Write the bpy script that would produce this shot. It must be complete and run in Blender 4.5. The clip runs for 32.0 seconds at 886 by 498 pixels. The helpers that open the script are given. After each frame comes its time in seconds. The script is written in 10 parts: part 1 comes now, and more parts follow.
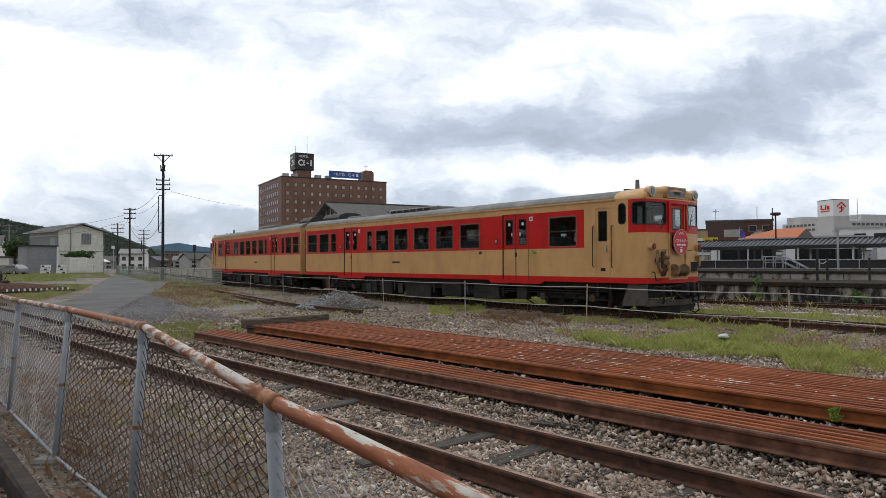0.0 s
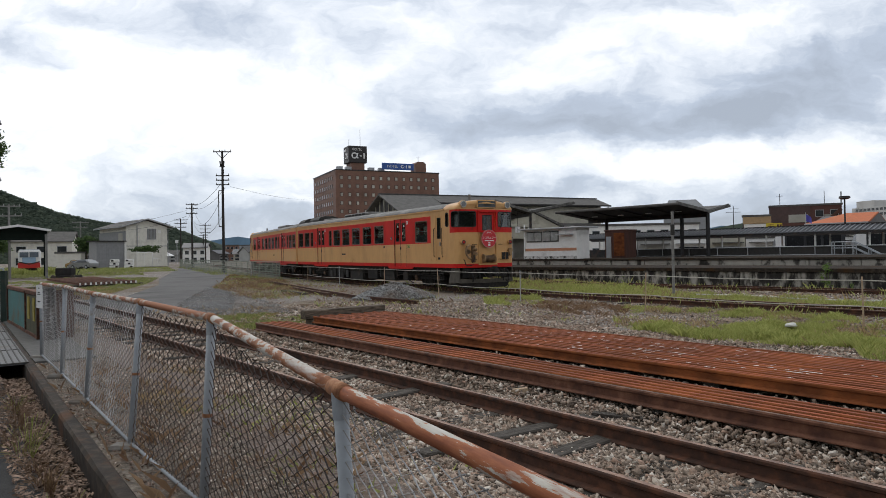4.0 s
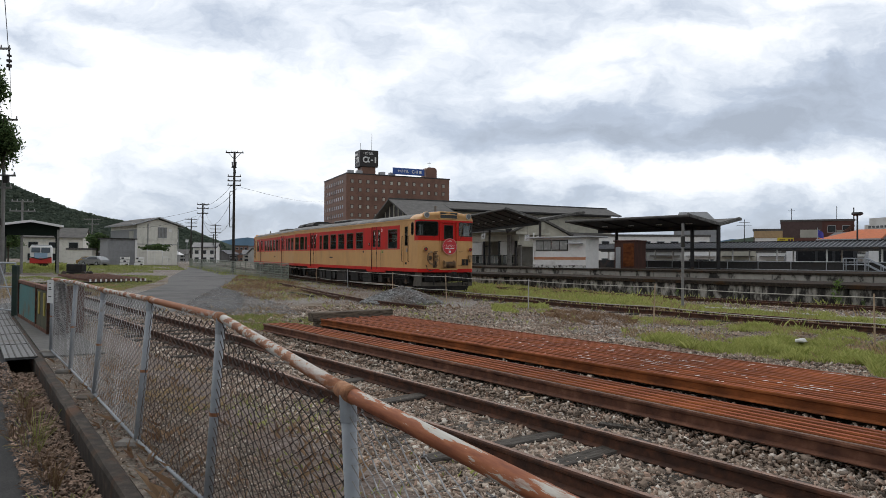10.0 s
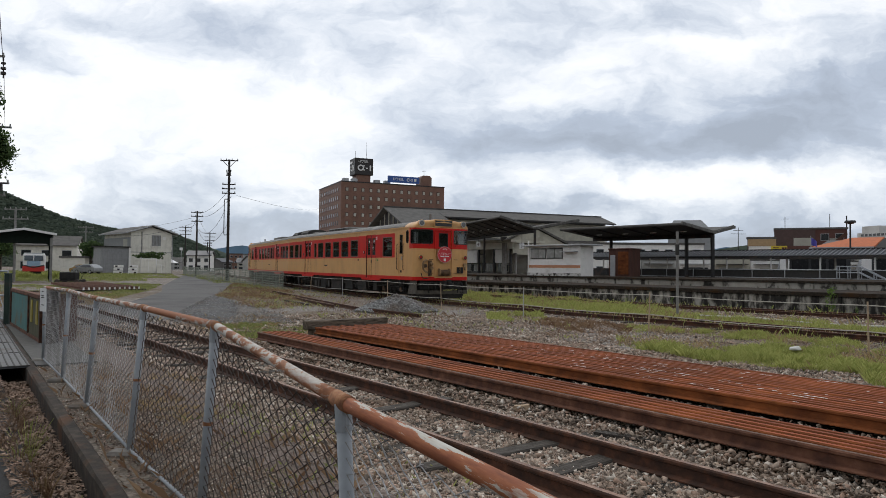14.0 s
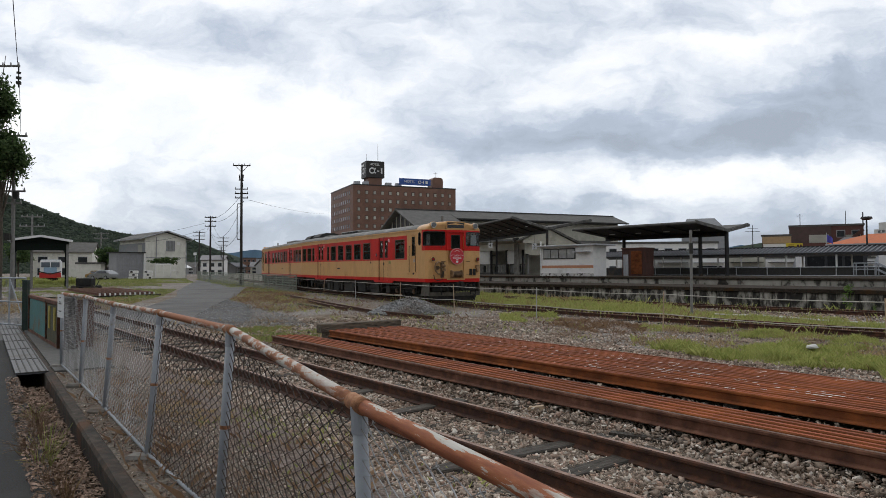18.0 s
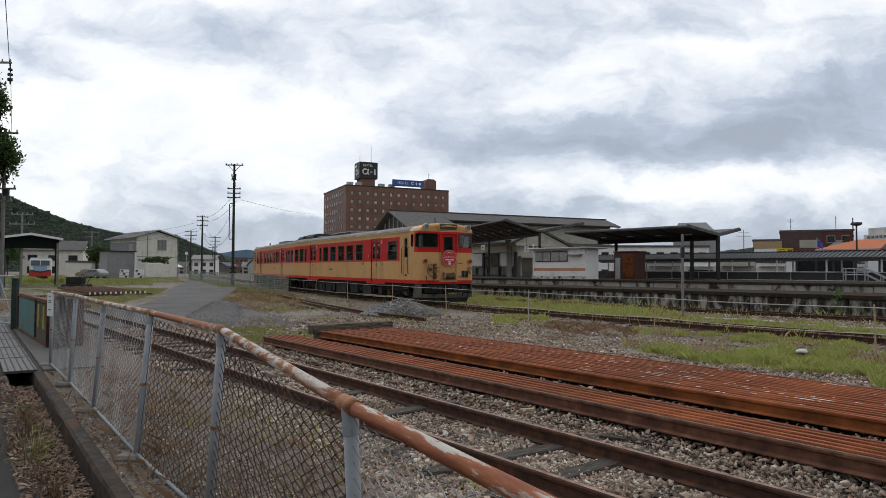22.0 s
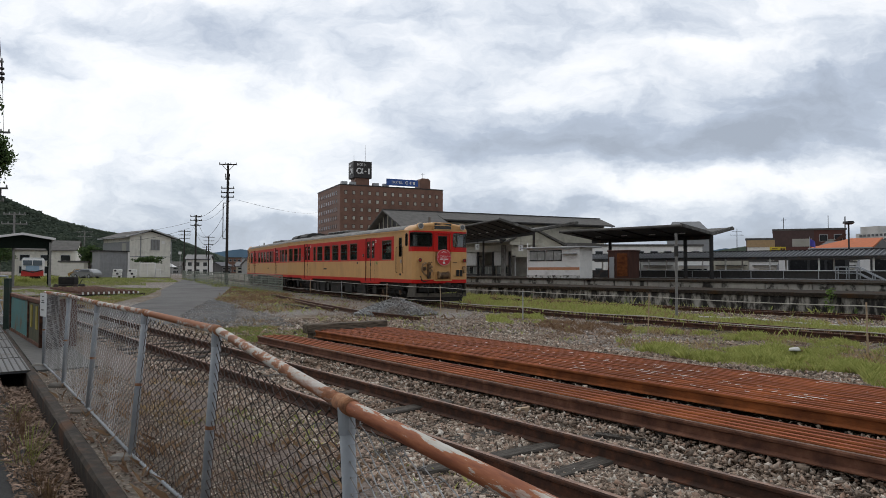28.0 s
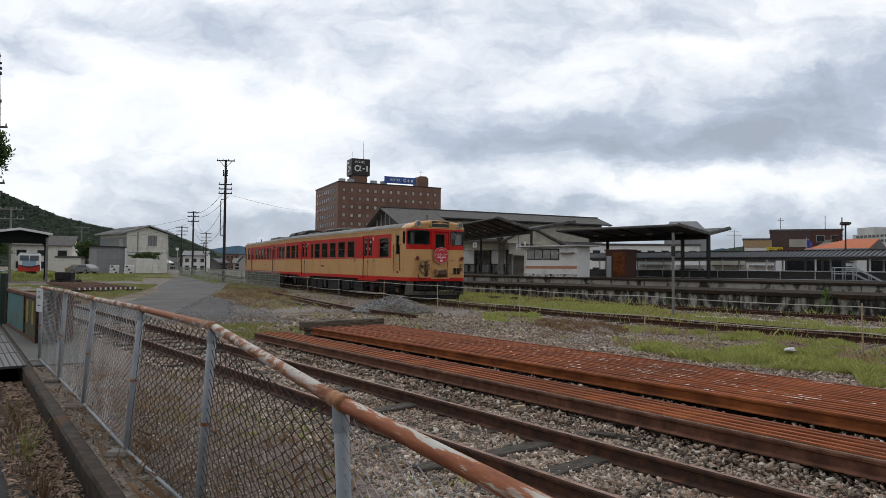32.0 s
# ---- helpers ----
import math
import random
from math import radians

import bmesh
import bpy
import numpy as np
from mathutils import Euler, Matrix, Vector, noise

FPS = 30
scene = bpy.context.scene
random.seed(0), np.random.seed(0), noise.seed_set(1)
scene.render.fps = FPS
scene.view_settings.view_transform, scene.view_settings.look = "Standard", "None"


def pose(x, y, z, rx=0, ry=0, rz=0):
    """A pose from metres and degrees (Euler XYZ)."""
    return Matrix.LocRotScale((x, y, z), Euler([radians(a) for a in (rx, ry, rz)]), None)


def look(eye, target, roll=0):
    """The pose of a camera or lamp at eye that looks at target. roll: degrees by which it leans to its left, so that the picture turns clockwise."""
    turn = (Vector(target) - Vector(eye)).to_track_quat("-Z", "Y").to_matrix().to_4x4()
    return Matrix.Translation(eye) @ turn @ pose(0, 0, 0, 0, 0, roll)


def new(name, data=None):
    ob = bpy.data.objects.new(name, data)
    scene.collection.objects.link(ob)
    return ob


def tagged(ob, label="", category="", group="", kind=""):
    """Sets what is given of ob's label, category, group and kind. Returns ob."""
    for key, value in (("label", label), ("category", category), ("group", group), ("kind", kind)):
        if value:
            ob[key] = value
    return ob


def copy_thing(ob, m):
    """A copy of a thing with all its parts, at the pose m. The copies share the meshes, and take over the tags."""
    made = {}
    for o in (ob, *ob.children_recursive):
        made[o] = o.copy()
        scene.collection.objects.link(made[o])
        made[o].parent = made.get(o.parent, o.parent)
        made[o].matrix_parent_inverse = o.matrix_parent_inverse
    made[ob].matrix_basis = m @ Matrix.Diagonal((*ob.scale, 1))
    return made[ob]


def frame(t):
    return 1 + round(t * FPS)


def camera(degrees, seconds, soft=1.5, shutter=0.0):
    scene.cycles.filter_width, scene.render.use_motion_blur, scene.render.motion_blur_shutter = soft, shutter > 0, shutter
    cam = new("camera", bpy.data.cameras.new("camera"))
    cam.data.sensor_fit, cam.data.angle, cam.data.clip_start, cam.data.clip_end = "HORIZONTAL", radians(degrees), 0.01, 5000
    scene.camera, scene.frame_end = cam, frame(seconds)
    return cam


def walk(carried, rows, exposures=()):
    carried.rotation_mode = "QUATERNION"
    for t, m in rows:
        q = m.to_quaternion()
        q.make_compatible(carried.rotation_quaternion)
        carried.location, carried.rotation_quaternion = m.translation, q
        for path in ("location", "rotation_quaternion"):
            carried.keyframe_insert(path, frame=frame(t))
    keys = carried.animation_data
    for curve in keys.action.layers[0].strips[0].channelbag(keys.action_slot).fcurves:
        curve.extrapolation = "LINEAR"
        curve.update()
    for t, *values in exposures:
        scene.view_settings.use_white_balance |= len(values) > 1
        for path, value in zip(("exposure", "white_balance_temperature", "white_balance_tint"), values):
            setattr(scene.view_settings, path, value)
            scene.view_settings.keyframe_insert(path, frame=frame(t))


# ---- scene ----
PATH = [
    (0, (0.025, 0.029, 1.708), (0.216, 2.02, 1.749), -0.3),
    (0.5, (0.014, 0.023, 1.711), (0.176, 2.016, 1.754), -0.5),
    (1, (-0.002, 0.033, 1.707), (0.143, 2.028, 1.737), -0.7),
    (1.5, (-0.012, 0.035, 1.707), (0.102, 2.031, 1.726), -0.7),
    (2, (-0.009, 0.022, 1.711), (0.068, 2.021, 1.729), -0.9),
    (2.5, (-0.01, 0.021, 1.708), (0.039, 2.02, 1.733), -1.1),
    (3, (-0.011, 0.042, 1.708), (0.024, 2.042, 1.726), -1.0),
    (3.5, (-0.017, 0.055, 1.705), (0.013, 2.054, 1.719), -1.1),
    (5.5, (-0.017, 0.054, 1.703), (0.041, 2.053, 1.726), -0.3),
    (6, (-0.017, 0.06, 1.701), (0.042, 2.059, 1.735), -0.2),
    (6.5, (-0.015, 0.05, 1.709), (0.039, 2.048, 1.751), 0.0),
    (7, (-0.02, 0.051, 1.701), (0.02, 2.05, 1.745), 0.1),
    (7.5, (-0.023, 0.059, 1.699), (0.005, 2.058, 1.738), 0.2),
    (8, (-0.026, 0.059, 1.699), (-0.009, 2.058, 1.731), 0.3),
    (8.5, (-0.028, 0.061, 1.704), (-0.019, 2.061, 1.73), 0.4),
    (9, (-0.028, 0.06, 1.701), (-0.026, 2.06, 1.727), 0.4),
    (9.5, (-0.025, 0.06, 1.701), (-0.023, 2.06, 1.727), 0.3),
    (10, (-0.03, 0.058, 1.7), (-0.022, 2.058, 1.732), 0.5),
    (10.5, (-0.032, 0.047, 1.702), (-0.025, 2.047, 1.737), 0.7),
    (11, (-0.035, 0.05, 1.699), (-0.025, 2.049, 1.74), 0.8),
    (11.5, (-0.03, 0.056, 1.698), (-0.019, 2.055, 1.743), 0.8),
    (12, (-0.034, 0.057, 1.698), (-0.017, 2.057, 1.742), 0.9),
    (12.5, (-0.028, 0.051, 1.704), (-0.009, 2.05, 1.751), 0.9),
    (13, (-0.032, 0.057, 1.702), (-0.009, 2.056, 1.754), 0.8),
    (13.5, (-0.032, 0.057, 1.702), (-0.006, 2.056, 1.756), 0.6),
    (14, (-0.034, 0.066, 1.7), (-0.011, 2.065, 1.756), 0.5),
    (14.5, (-0.035, 0.058, 1.702), (-0.014, 2.058, 1.756), 0.4),
    (16.5, (-0.036, 0.048, 1.707), (-0.042, 2.048, 1.767), -0.2),
    (17, (-0.04, 0.057, 1.702), (-0.047, 2.056, 1.762), -0.1),
    (17.5, (-0.034, 0.04, 1.707), (-0.046, 2.039, 1.761), -0.0),
    (18, (-0.038, 0.054, 1.702), (-0.051, 2.053, 1.763), -0.2),
    (18.5, (-0.035, 0.042, 1.705), (-0.038, 2.041, 1.768), -0.2),
    (19, (-0.03, 0.041, 1.706), (-0.026, 2.04, 1.776), -0.1),
    (19.5, (-0.039, 0.057, 1.705), (-0.029, 2.056, 1.782), -0.1),
    (20, (-0.043, 0.052, 1.706), (-0.036, 2.05, 1.787), -0.1),
    (20.5, (-0.043, 0.048, 1.704), (-0.038, 2.046, 1.785), 0.1),
    (21, (-0.04, 0.047, 1.703), (-0.036, 2.045, 1.779), 0.2),
    (21.5, (-0.044, 0.071, 1.699), (-0.041, 2.07, 1.769), 0.3),
    (22, (-0.038, 0.05, 1.704), (-0.029, 2.049, 1.77), 0.3),
    (22.5, (-0.04, 0.058, 1.703), (-0.029, 2.057, 1.767), 0.4),
    (23, (-0.035, 0.03, 1.706), (-0.026, 2.029, 1.773), 0.5),
    (23.5, (-0.044, 0.048, 1.704), (-0.04, 2.047, 1.774), 0.5),
    (24, (-0.04, 0.033, 1.703), (-0.038, 2.031, 1.778), 0.6),
    (24.5, (-0.041, 0.037, 1.703), (-0.039, 2.035, 1.782), 0.4),
    (25, (-0.044, 0.045, 1.706), (-0.037, 2.043, 1.787), 0.4),
    (25.5, (-0.042, 0.038, 1.706), (-0.034, 2.036, 1.784), 0.3),
    (27.5, (-0.042, 0.044, 1.703), (-0.017, 2.043, 1.77), 0.1),
    (28, (-0.044, 0.043, 1.704), (-0.018, 2.042, 1.768), 0.2),
    (28.5, (-0.034, 0.031, 1.705), (-0.009, 2.029, 1.77), 0.2),
    (29, (-0.039, 0.033, 1.703), (-0.016, 2.032, 1.769), 0.2),
    (29.5, (-0.046, 0.035, 1.705), (-0.021, 2.034, 1.77), 0.5),
    (30, (-0.043, 0.033, 1.703), (-0.018, 2.031, 1.768), 0.6),
    (30.5, (-0.034, 0.027, 1.704), (-0.008, 2.025, 1.769), 0.5),
    (31, (-0.044, 0.048, 1.701), (-0.015, 2.047, 1.763), 0.5),
    (31.5, (-0.038, 0.043, 1.703), (-0.008, 2.042, 1.762), 0.6),
    (32, (-0.034, 0.034, 1.706), (-0.001, 2.032, 1.764), 0.6),
]
cam = camera(66.6, 32.0, soft=0.6)
walk(cam, [(t, look(eye, target, roll)) for t, eye, target, roll in PATH], exposures=((0.0, 0.18), (3.0, 0.12), (12.0, 0.10), (14.5, 0.02), (32.0, 0.0)))

# ---------------------------------------------------------------- world and light
world = bpy.data.worlds.new("overcast_sky")
scene.world = world
world.use_nodes = True
SKY_STRENGTH = 0.97
SUN_EL, SUN_AZ = 52.0, -35.0      # azimuth from the view axis, to the left


def node(nt, kind, **kw):
    nd = nt.nodes.new(kind)
    if "operation" in kw:
        nd.operation = kw["operation"]
    if "noise_dimensions" in kw:
        nd.noise_dimensions = kw["noise_dimensions"]
    if "data_type" in kw:
        nd.data_type = kw["data_type"]
    if "blend_type" in kw:
        nd.blend_type = kw["blend_type"]
    if "sky_type" in kw:
        nd.sky_type, nd.sun_disc = kw["sky_type"], kw["sun_disc"]
        nd.sun_elevation, nd.sun_rotation = kw["sun_elevation"], kw["sun_rotation"]
    return nd


def link(nt, a, ao, b, bi):
    nt.links.new(a.outputs[ao], b.inputs[bi])


def stops(ramp, rows):
    el = ramp.color_ramp.elements
    while len(el) < len(rows):
        el.new(0.5)
    for e, (p, c) in zip(el, rows):
        e.position, e.color = p, (*c, 1)


def build_sky():
    """Broken overcast: a fibrous cloud field, heavier where the grey decks lie and thinner where the veil is bright."""
    nt = world.node_tree
    nt.nodes.clear()
    n = lambda kind, **kw: node(nt, kind, **kw)

    def calc(op, *args):
        nd = n("ShaderNodeMath", operation=op)
        for k, a in enumerate(args):
            if isinstance(a, (int, float)):
                nd.inputs[k].default_value = a
            else:
                nt.links.new(a, nd.inputs[k])
        return nd.outputs[0]

    def field(x, y, sx, sy, turn, scale, detail, rough, shift=(0, 0)):
        cb = n("ShaderNodeCombineXYZ")
        nt.links.new(x, cb.inputs[0]), nt.links.new(y, cb.inputs[1])
        mp = n("ShaderNodeMapping")
        nt.links.new(cb.outputs[0], mp.inputs[0])
        mp.inputs["Location"].default_value = (*shift, 0)
        mp.inputs["Rotation"].default_value = (0, 0, radians(turn))
        mp.inputs["Scale"].default_value = (sx, sy, 1)
        nz = n("ShaderNodeTexNoise", noise_dimensions="2D")
        nt.links.new(mp.outputs[0], nz.inputs["Vector"])
        nz.inputs["Scale"].default_value, nz.inputs["Detail"].default_value, nz.inputs["Roughness"].default_value = scale, detail, rough
        return calc("SUBTRACT", nz.outputs[0], 0.5)

    co = n("ShaderNodeTexCoord")
    sep = n("ShaderNodeSeparateXYZ")
    link(nt, co, "Generated", sep, 0)
    x, y, z = sep.outputs
    za = calc("ADD", calc("MAXIMUM", z, 0.0), 0.36)
    px, py = calc("DIVIDE", x, za), calc("DIVIDE", y, za)
    ya = calc("MAXIMUM", y, 0.2)
    u0, v0 = calc("DIVIDE", x, ya), calc("DIVIDE", z, ya)
    # edges curl: the places are stirred before the decks are laid out
    u = calc("MULTIPLY_ADD", field(u0, v0, 1, 2, 0, 5.0, 4, 0.55, (3, 1)), 0.16, u0)
    v = calc("MULTIPLY_ADD", field(u0, v0, 1, 2, 0, 5.0, 5, 0.6, (8, 5)), 0.085, v0)
    fine = calc("ADD", calc("MULTIPLY", field(u, v, 1, 2.4, -7, 3.0, 9, 0.55, (1.3, 4.2)), 0.9), calc("MULTIPLY", field(u, v, 1, 2.0, -5, 9.0, 9, 0.6, (5.1, 2.7)), 0.56))
    dens = calc("ADD", fine, 0.43)
    # centre, reach, lean and weight of each deck (positive) and bright gap (negative)
    for cu, cv, ru, rv, lean, w in ((0.45, 0.24, 0.5, 0.16, 0.0, 0.13), (0.39, 0.205, 0.42, 0.055, 0.09, 0.20), (0.60, 0.275, 0.20, 0.045, 0.2, 0.20), (0.06, 0.195, 0.20, 0.04, 0.0, 0.16), (-0.09, 0.235, 0.12, 0.022, 0.05, 0.14),
                                    (-0.26, 0.345, 0.34, 0.028, -0.1, 0.08), (-0.56, 0.305, 0.10, 0.035, -0.3, 0.12), (-0.32, 0.235, 0.24, 0.075, 0.0, -0.30), (0.44, 0.128, 0.30, 0.022, 0.0, -0.30),
                                    (0.40, 0.335, 0.13, 0.018, 0.12, -0.25), (0.1, 0.05, 1.2, 0.04, 0.0, 0.34), (-0.36, 0.12, 0.22, 0.035, 0.0, 0.36), (0.25, 0.10, 0.09, 0.010, 0.1, 0.24), (-0.17, 0.075, 0.09, 0.010, 0.0, -0.16), (-0.27, 0.05, 0.16, 0.03, 0.0, 0.14), (-0.62, 0.13, 0.16, 0.07, 0.0, -0.25)):
        du, dv = calc("SUBTRACT", u, cu), calc("SUBTRACT", v, cv)
        dv = calc("SUBTRACT", dv, calc("MULTIPLY", du, lean))
        e = calc("ADD", calc("POWER", calc("ABSOLUTE", calc("DIVIDE", du, ru)), 2.0), calc("POWER", calc("ABSOLUTE", calc("DIVIDE", dv, rv)), 2.0))
        dens = calc("MULTIPLY_ADD", calc("POWER", 2.718, calc("MULTIPLY", e, -1.0)), w, dens)
    back = calc("ADD", calc("MULTIPLY", field(px, py, 0.8, 1.0, 3, 2.1, 10, 0.5, (2.35, 7.6)), 1.2), 0.42)
    ahead = n("ShaderNodeMapRange")
    nt.links.new(y, ahead.inputs[0])
    ahead.inputs[1].default_value, ahead.inputs[2].default_value = 0.2, 0.5
    dens = calc("ADD", back, calc("MULTIPLY", calc("SUBTRACT", dens, back), ahead.outputs[0]))
    ramp = n("ShaderNodeValToRGB")
    nt.links.new(dens, ramp.inputs[0])
    stops(ramp, ((0.16, (1.0, 1.0, 1.0)), (0.36, (0.88, 0.905, 0.945)), (0.52, (0.69, 0.74, 0.815)), (0.72, (0.46, 0.52, 0.62)), (0.95, (0.36, 0.405, 0.48))))
    # a little of the clear sky's colour shows through the deck
    sky = n("ShaderNodeTexSky", sky_type="NISHITA", sun_disc=False, sun_elevation=radians(SUN_EL), sun_rotation=radians(SUN_AZ))
    skys = n("ShaderNodeMix", data_type="RGBA", blend_type="MIX")
    skys.inputs[0].default_value = 0.06
    link(nt, ramp, 0, skys, 6)
    sm = n("ShaderNodeVectorMath", operation="SCALE")
    link(nt, sky, 0, sm, 0)
    sm.inputs["Scale"].default_value = 0.12
    link(nt, sm, 0, skys, 7)
    # brightest ahead, where the veiled sun stands; greyer behind
    glow = n("ShaderNodeMapRange")
    nt.links.new(y, glow.inputs[0])
    glow.inputs[1].default_value, glow.inputs[2].default_value, glow.inputs[3].default_value, glow.inputs[4].default_value = -0.5, 0.75, 0.72, 1.12
    gm = n("ShaderNodeVectorMath", operation="SCALE")
    link(nt, skys, 2, gm, 0), link(nt, glow, 0, gm, "Scale")
    bg = n("ShaderNodeBackground")
    link(nt, gm, 0, bg, 0)
    bg.inputs[1].default_value = SKY_STRENGTH
    link(nt, bg, 0, n("ShaderNodeOutputWorld"), 0)


build_sky()
sun = new("sun", bpy.data.lights.new("sun", "SUN"))
sun.data.energy, sun.data.angle, sun.data.color = 0.7, radians(25), (1.0, 0.96, 0.9)
sun.matrix_world = look((0, 0, 60), (60 * math.sin(radians(-SUN_AZ)) / math.tan(radians(SUN_EL)), -60 * math.cos(radians(SUN_AZ)) / math.tan(radians(SUN_EL)), 0))
scene.view_settings.exposure = 0.0

# ---------------------------------------------------------------- materials


def mat(name, rows, scale=4.0, detail=6, rough=0.8, metal=0.0, bump=0.0, bump_scale=None, spec=0.4, island=0.0, rnd=0.0, stain=None, stain_scale=0.7,
        stain_at=(0.52, 0.66), stretch=(1, 1, 1), rough_var=0.1, coords="Object", dist=0.02, turn=None):
    """A noise-graded surface: rows of (position, colour) for the grain, an optional stain colour at a larger scale, bump from the grain."""
    m = bpy.data.materials.new(name)
    m.use_nodes = True
    nt = m.node_tree
    b = nt.nodes["Principled BSDF"]
    n = lambda kind, **kw: node(nt, kind, **kw)
    co = n("ShaderNodeTexCoord")
    mp = n("ShaderNodeMapping")
    if coords == "Position":
        link(nt, n("ShaderNodeNewGeometry"), "Position", mp, 0)
    else:
        link(nt, co, coords, mp, 0)
    if turn is None:
        mp.inputs["Scale"].default_value = stretch
    else:                                   # the grain runs along a direction in plan
        mp.vector_type = "TEXTURE"
        mp.inputs["Rotation"].default_value = (0, 0, math.radians(turn))
        mp.inputs["Scale"].default_value = tuple(1 / q for q in stretch)
    nz = n("ShaderNodeTexNoise")
    link(nt, mp, 0, nz, "Vector")
    nz.inputs["Scale"].default_value, nz.inputs["Detail"].default_value, nz.inputs["Roughness"].default_value = scale, detail, 0.62
    rp = n("ShaderNodeValToRGB")
    link(nt, nz, 0, rp, 0)
    stops(rp, rows)
    col = (rp, 0)
    if stain:
        nz2 = n("ShaderNodeTexNoise")
        link(nt, mp, 0, nz2, "Vector")
        nz2.inputs["Scale"].default_value, nz2.inputs["Detail"].default_value, nz2.inputs["Roughness"].default_value = stain_scale, 7, 0.65
        r2 = n("ShaderNodeMapRange")
        link(nt, nz2, 0, r2, 0)
        r2.inputs[1].default_value, r2.inputs[2].default_value = stain_at
        mx = n("ShaderNodeMix", data_type="RGBA")
        link(nt, r2, 0, mx, 0)
        link(nt, col[0], col[1], mx, 6)
        mx.inputs[7].default_value = (*stain, 1)
        col = (mx, 2)
    if rnd or island:
        if rnd:
            src = (n("ShaderNodeObjectInfo"), "Random")
        else:
            src = (n("ShaderNodeNewGeometry"), "Random Per Island")
        mr = n("ShaderNodeMapRange")
        link(nt, src[0], src[1], mr, 0)
        a = rnd or island
        mr.inputs[3].default_value, mr.inputs[4].default_value = 1 - a, 1 + a
        hs = n("ShaderNodeHueSaturation")
        link(nt, mr, 0, hs, "Value")
        link(nt, col[0], col[1], hs, "Color")
        col = (hs, 0)
    link(nt, col[0], col[1], b, "Base Color")
    rr = n("ShaderNodeMapRange")
    link(nt, nz, 0, rr, 0)
    rr.inputs[3].default_value, rr.inputs[4].default_value = max(0.03, rough - rough_var), min(1, rough + rough_var)
    link(nt, rr, 0, b, "Roughness")
    b.inputs["Metallic"].default_value = metal
    b.inputs["Specular IOR Level"].default_value = spec
    if bump:
        bp = n("ShaderNodeBump")
        bp.inputs["Strength"].default_value, bp.inputs["Distance"].default_value = bump, dist
        if bump_scale:
            nb = n("ShaderNodeTexNoise")
            link(nt, mp, 0, nb, "Vector")
            nb.inputs["Scale"].default_value, nb.inputs["Detail"].default_value = bump_scale, 5
            link(nt, nb, 0, bp, "Height")
        else:
            link(nt, nz, 0, bp, "Height")
        link(nt, bp, 0, b, "Normal")
    return m


def two(c, v=0.2, lo=0.35, hi=0.65):
    """Two ramp rows round a colour."""
    return ((lo, tuple(x * (1 - v) for x in c)), (hi, tuple(min(1, x * (1 + v)) for x in c)))


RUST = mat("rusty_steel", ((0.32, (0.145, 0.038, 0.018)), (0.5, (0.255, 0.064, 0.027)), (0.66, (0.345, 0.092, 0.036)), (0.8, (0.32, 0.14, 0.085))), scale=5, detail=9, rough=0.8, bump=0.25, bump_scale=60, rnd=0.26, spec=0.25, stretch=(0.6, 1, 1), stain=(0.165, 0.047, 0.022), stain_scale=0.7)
# web rust, kept darker than the tops to suggest shaded gaps between rails
RUST_WEB = mat("rusty_rail_web_and_gap_shade", ((0.32, (0.10, 0.034, 0.0145)), (0.5, (0.19, 0.062, 0.022)), (0.7, (0.31, 0.10, 0.032))), scale=4, detail=9, rough=0.88, bump=0.25, bump_scale=50, rnd=0.25, spec=0.15, stretch=(0.6, 1, 1))
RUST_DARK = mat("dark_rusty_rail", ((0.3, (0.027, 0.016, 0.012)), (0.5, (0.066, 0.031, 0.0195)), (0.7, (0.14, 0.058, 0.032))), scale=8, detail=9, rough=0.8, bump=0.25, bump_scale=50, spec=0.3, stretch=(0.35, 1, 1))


def stone_mat(name, rows):
    """Broken stone: each piece takes its own tone from the ramp, with a fine grain on it."""
    m = bpy.data.materials.new(name)
    m.use_nodes = True
    nt = m.node_tree
    b = nt.nodes["Principled BSDF"]
    n = lambda kind, **kw: node(nt, kind, **kw)
    geo = n("ShaderNodeNewGeometry")
    rp = n("ShaderNodeValToRGB")
    link(nt, geo, "Random Per Island", rp, 0)
    stops(rp, rows)
    co = n("ShaderNodeTexCoord")
    nz = n("ShaderNodeTexNoise")
    link(nt, co, "Object", nz, "Vector")
    nz.inputs["Scale"].default_value, nz.inputs["Detail"].default_value = 45, 6
    mr = n("ShaderNodeMapRange")
    link(nt, nz, 0, mr, 0)
    mr.inputs[3].default_value, mr.inputs[4].default_value = 0.55, 1.45
    nb = n("ShaderNodeTexNoise")
    link(nt, co, "Object", nb, "Vector")
    nb.inputs["Scale"].default_value, nb.inputs["Detail"].default_value = 0.8, 5
    soil = n("ShaderNodeMapRange")
    link(nt, nb, 0, soil, 0)
    soil.inputs[1].default_value, soil.inputs[2].default_value, soil.inputs[4].default_value = 0.5, 0.68, 0.6
    mx = n("ShaderNodeMix", data_type="RGBA")
    link(nt, soil, 0, mx, 0), link(nt, rp, 0, mx, 6)
    mx.inputs[7].default_value = (0.21, 0.14, 0.095, 1)
    hs = n("ShaderNodeHueSaturation")
    link(nt, mx, 2, hs, "Color"), link(nt, mr, 0, hs, "Value")
    link(nt, hs, 0, b, "Base Color")
    b.inputs["Roughness"].default_value = 0.93
    b.inputs["Specular IOR Level"].default_value = 0.15
    return m


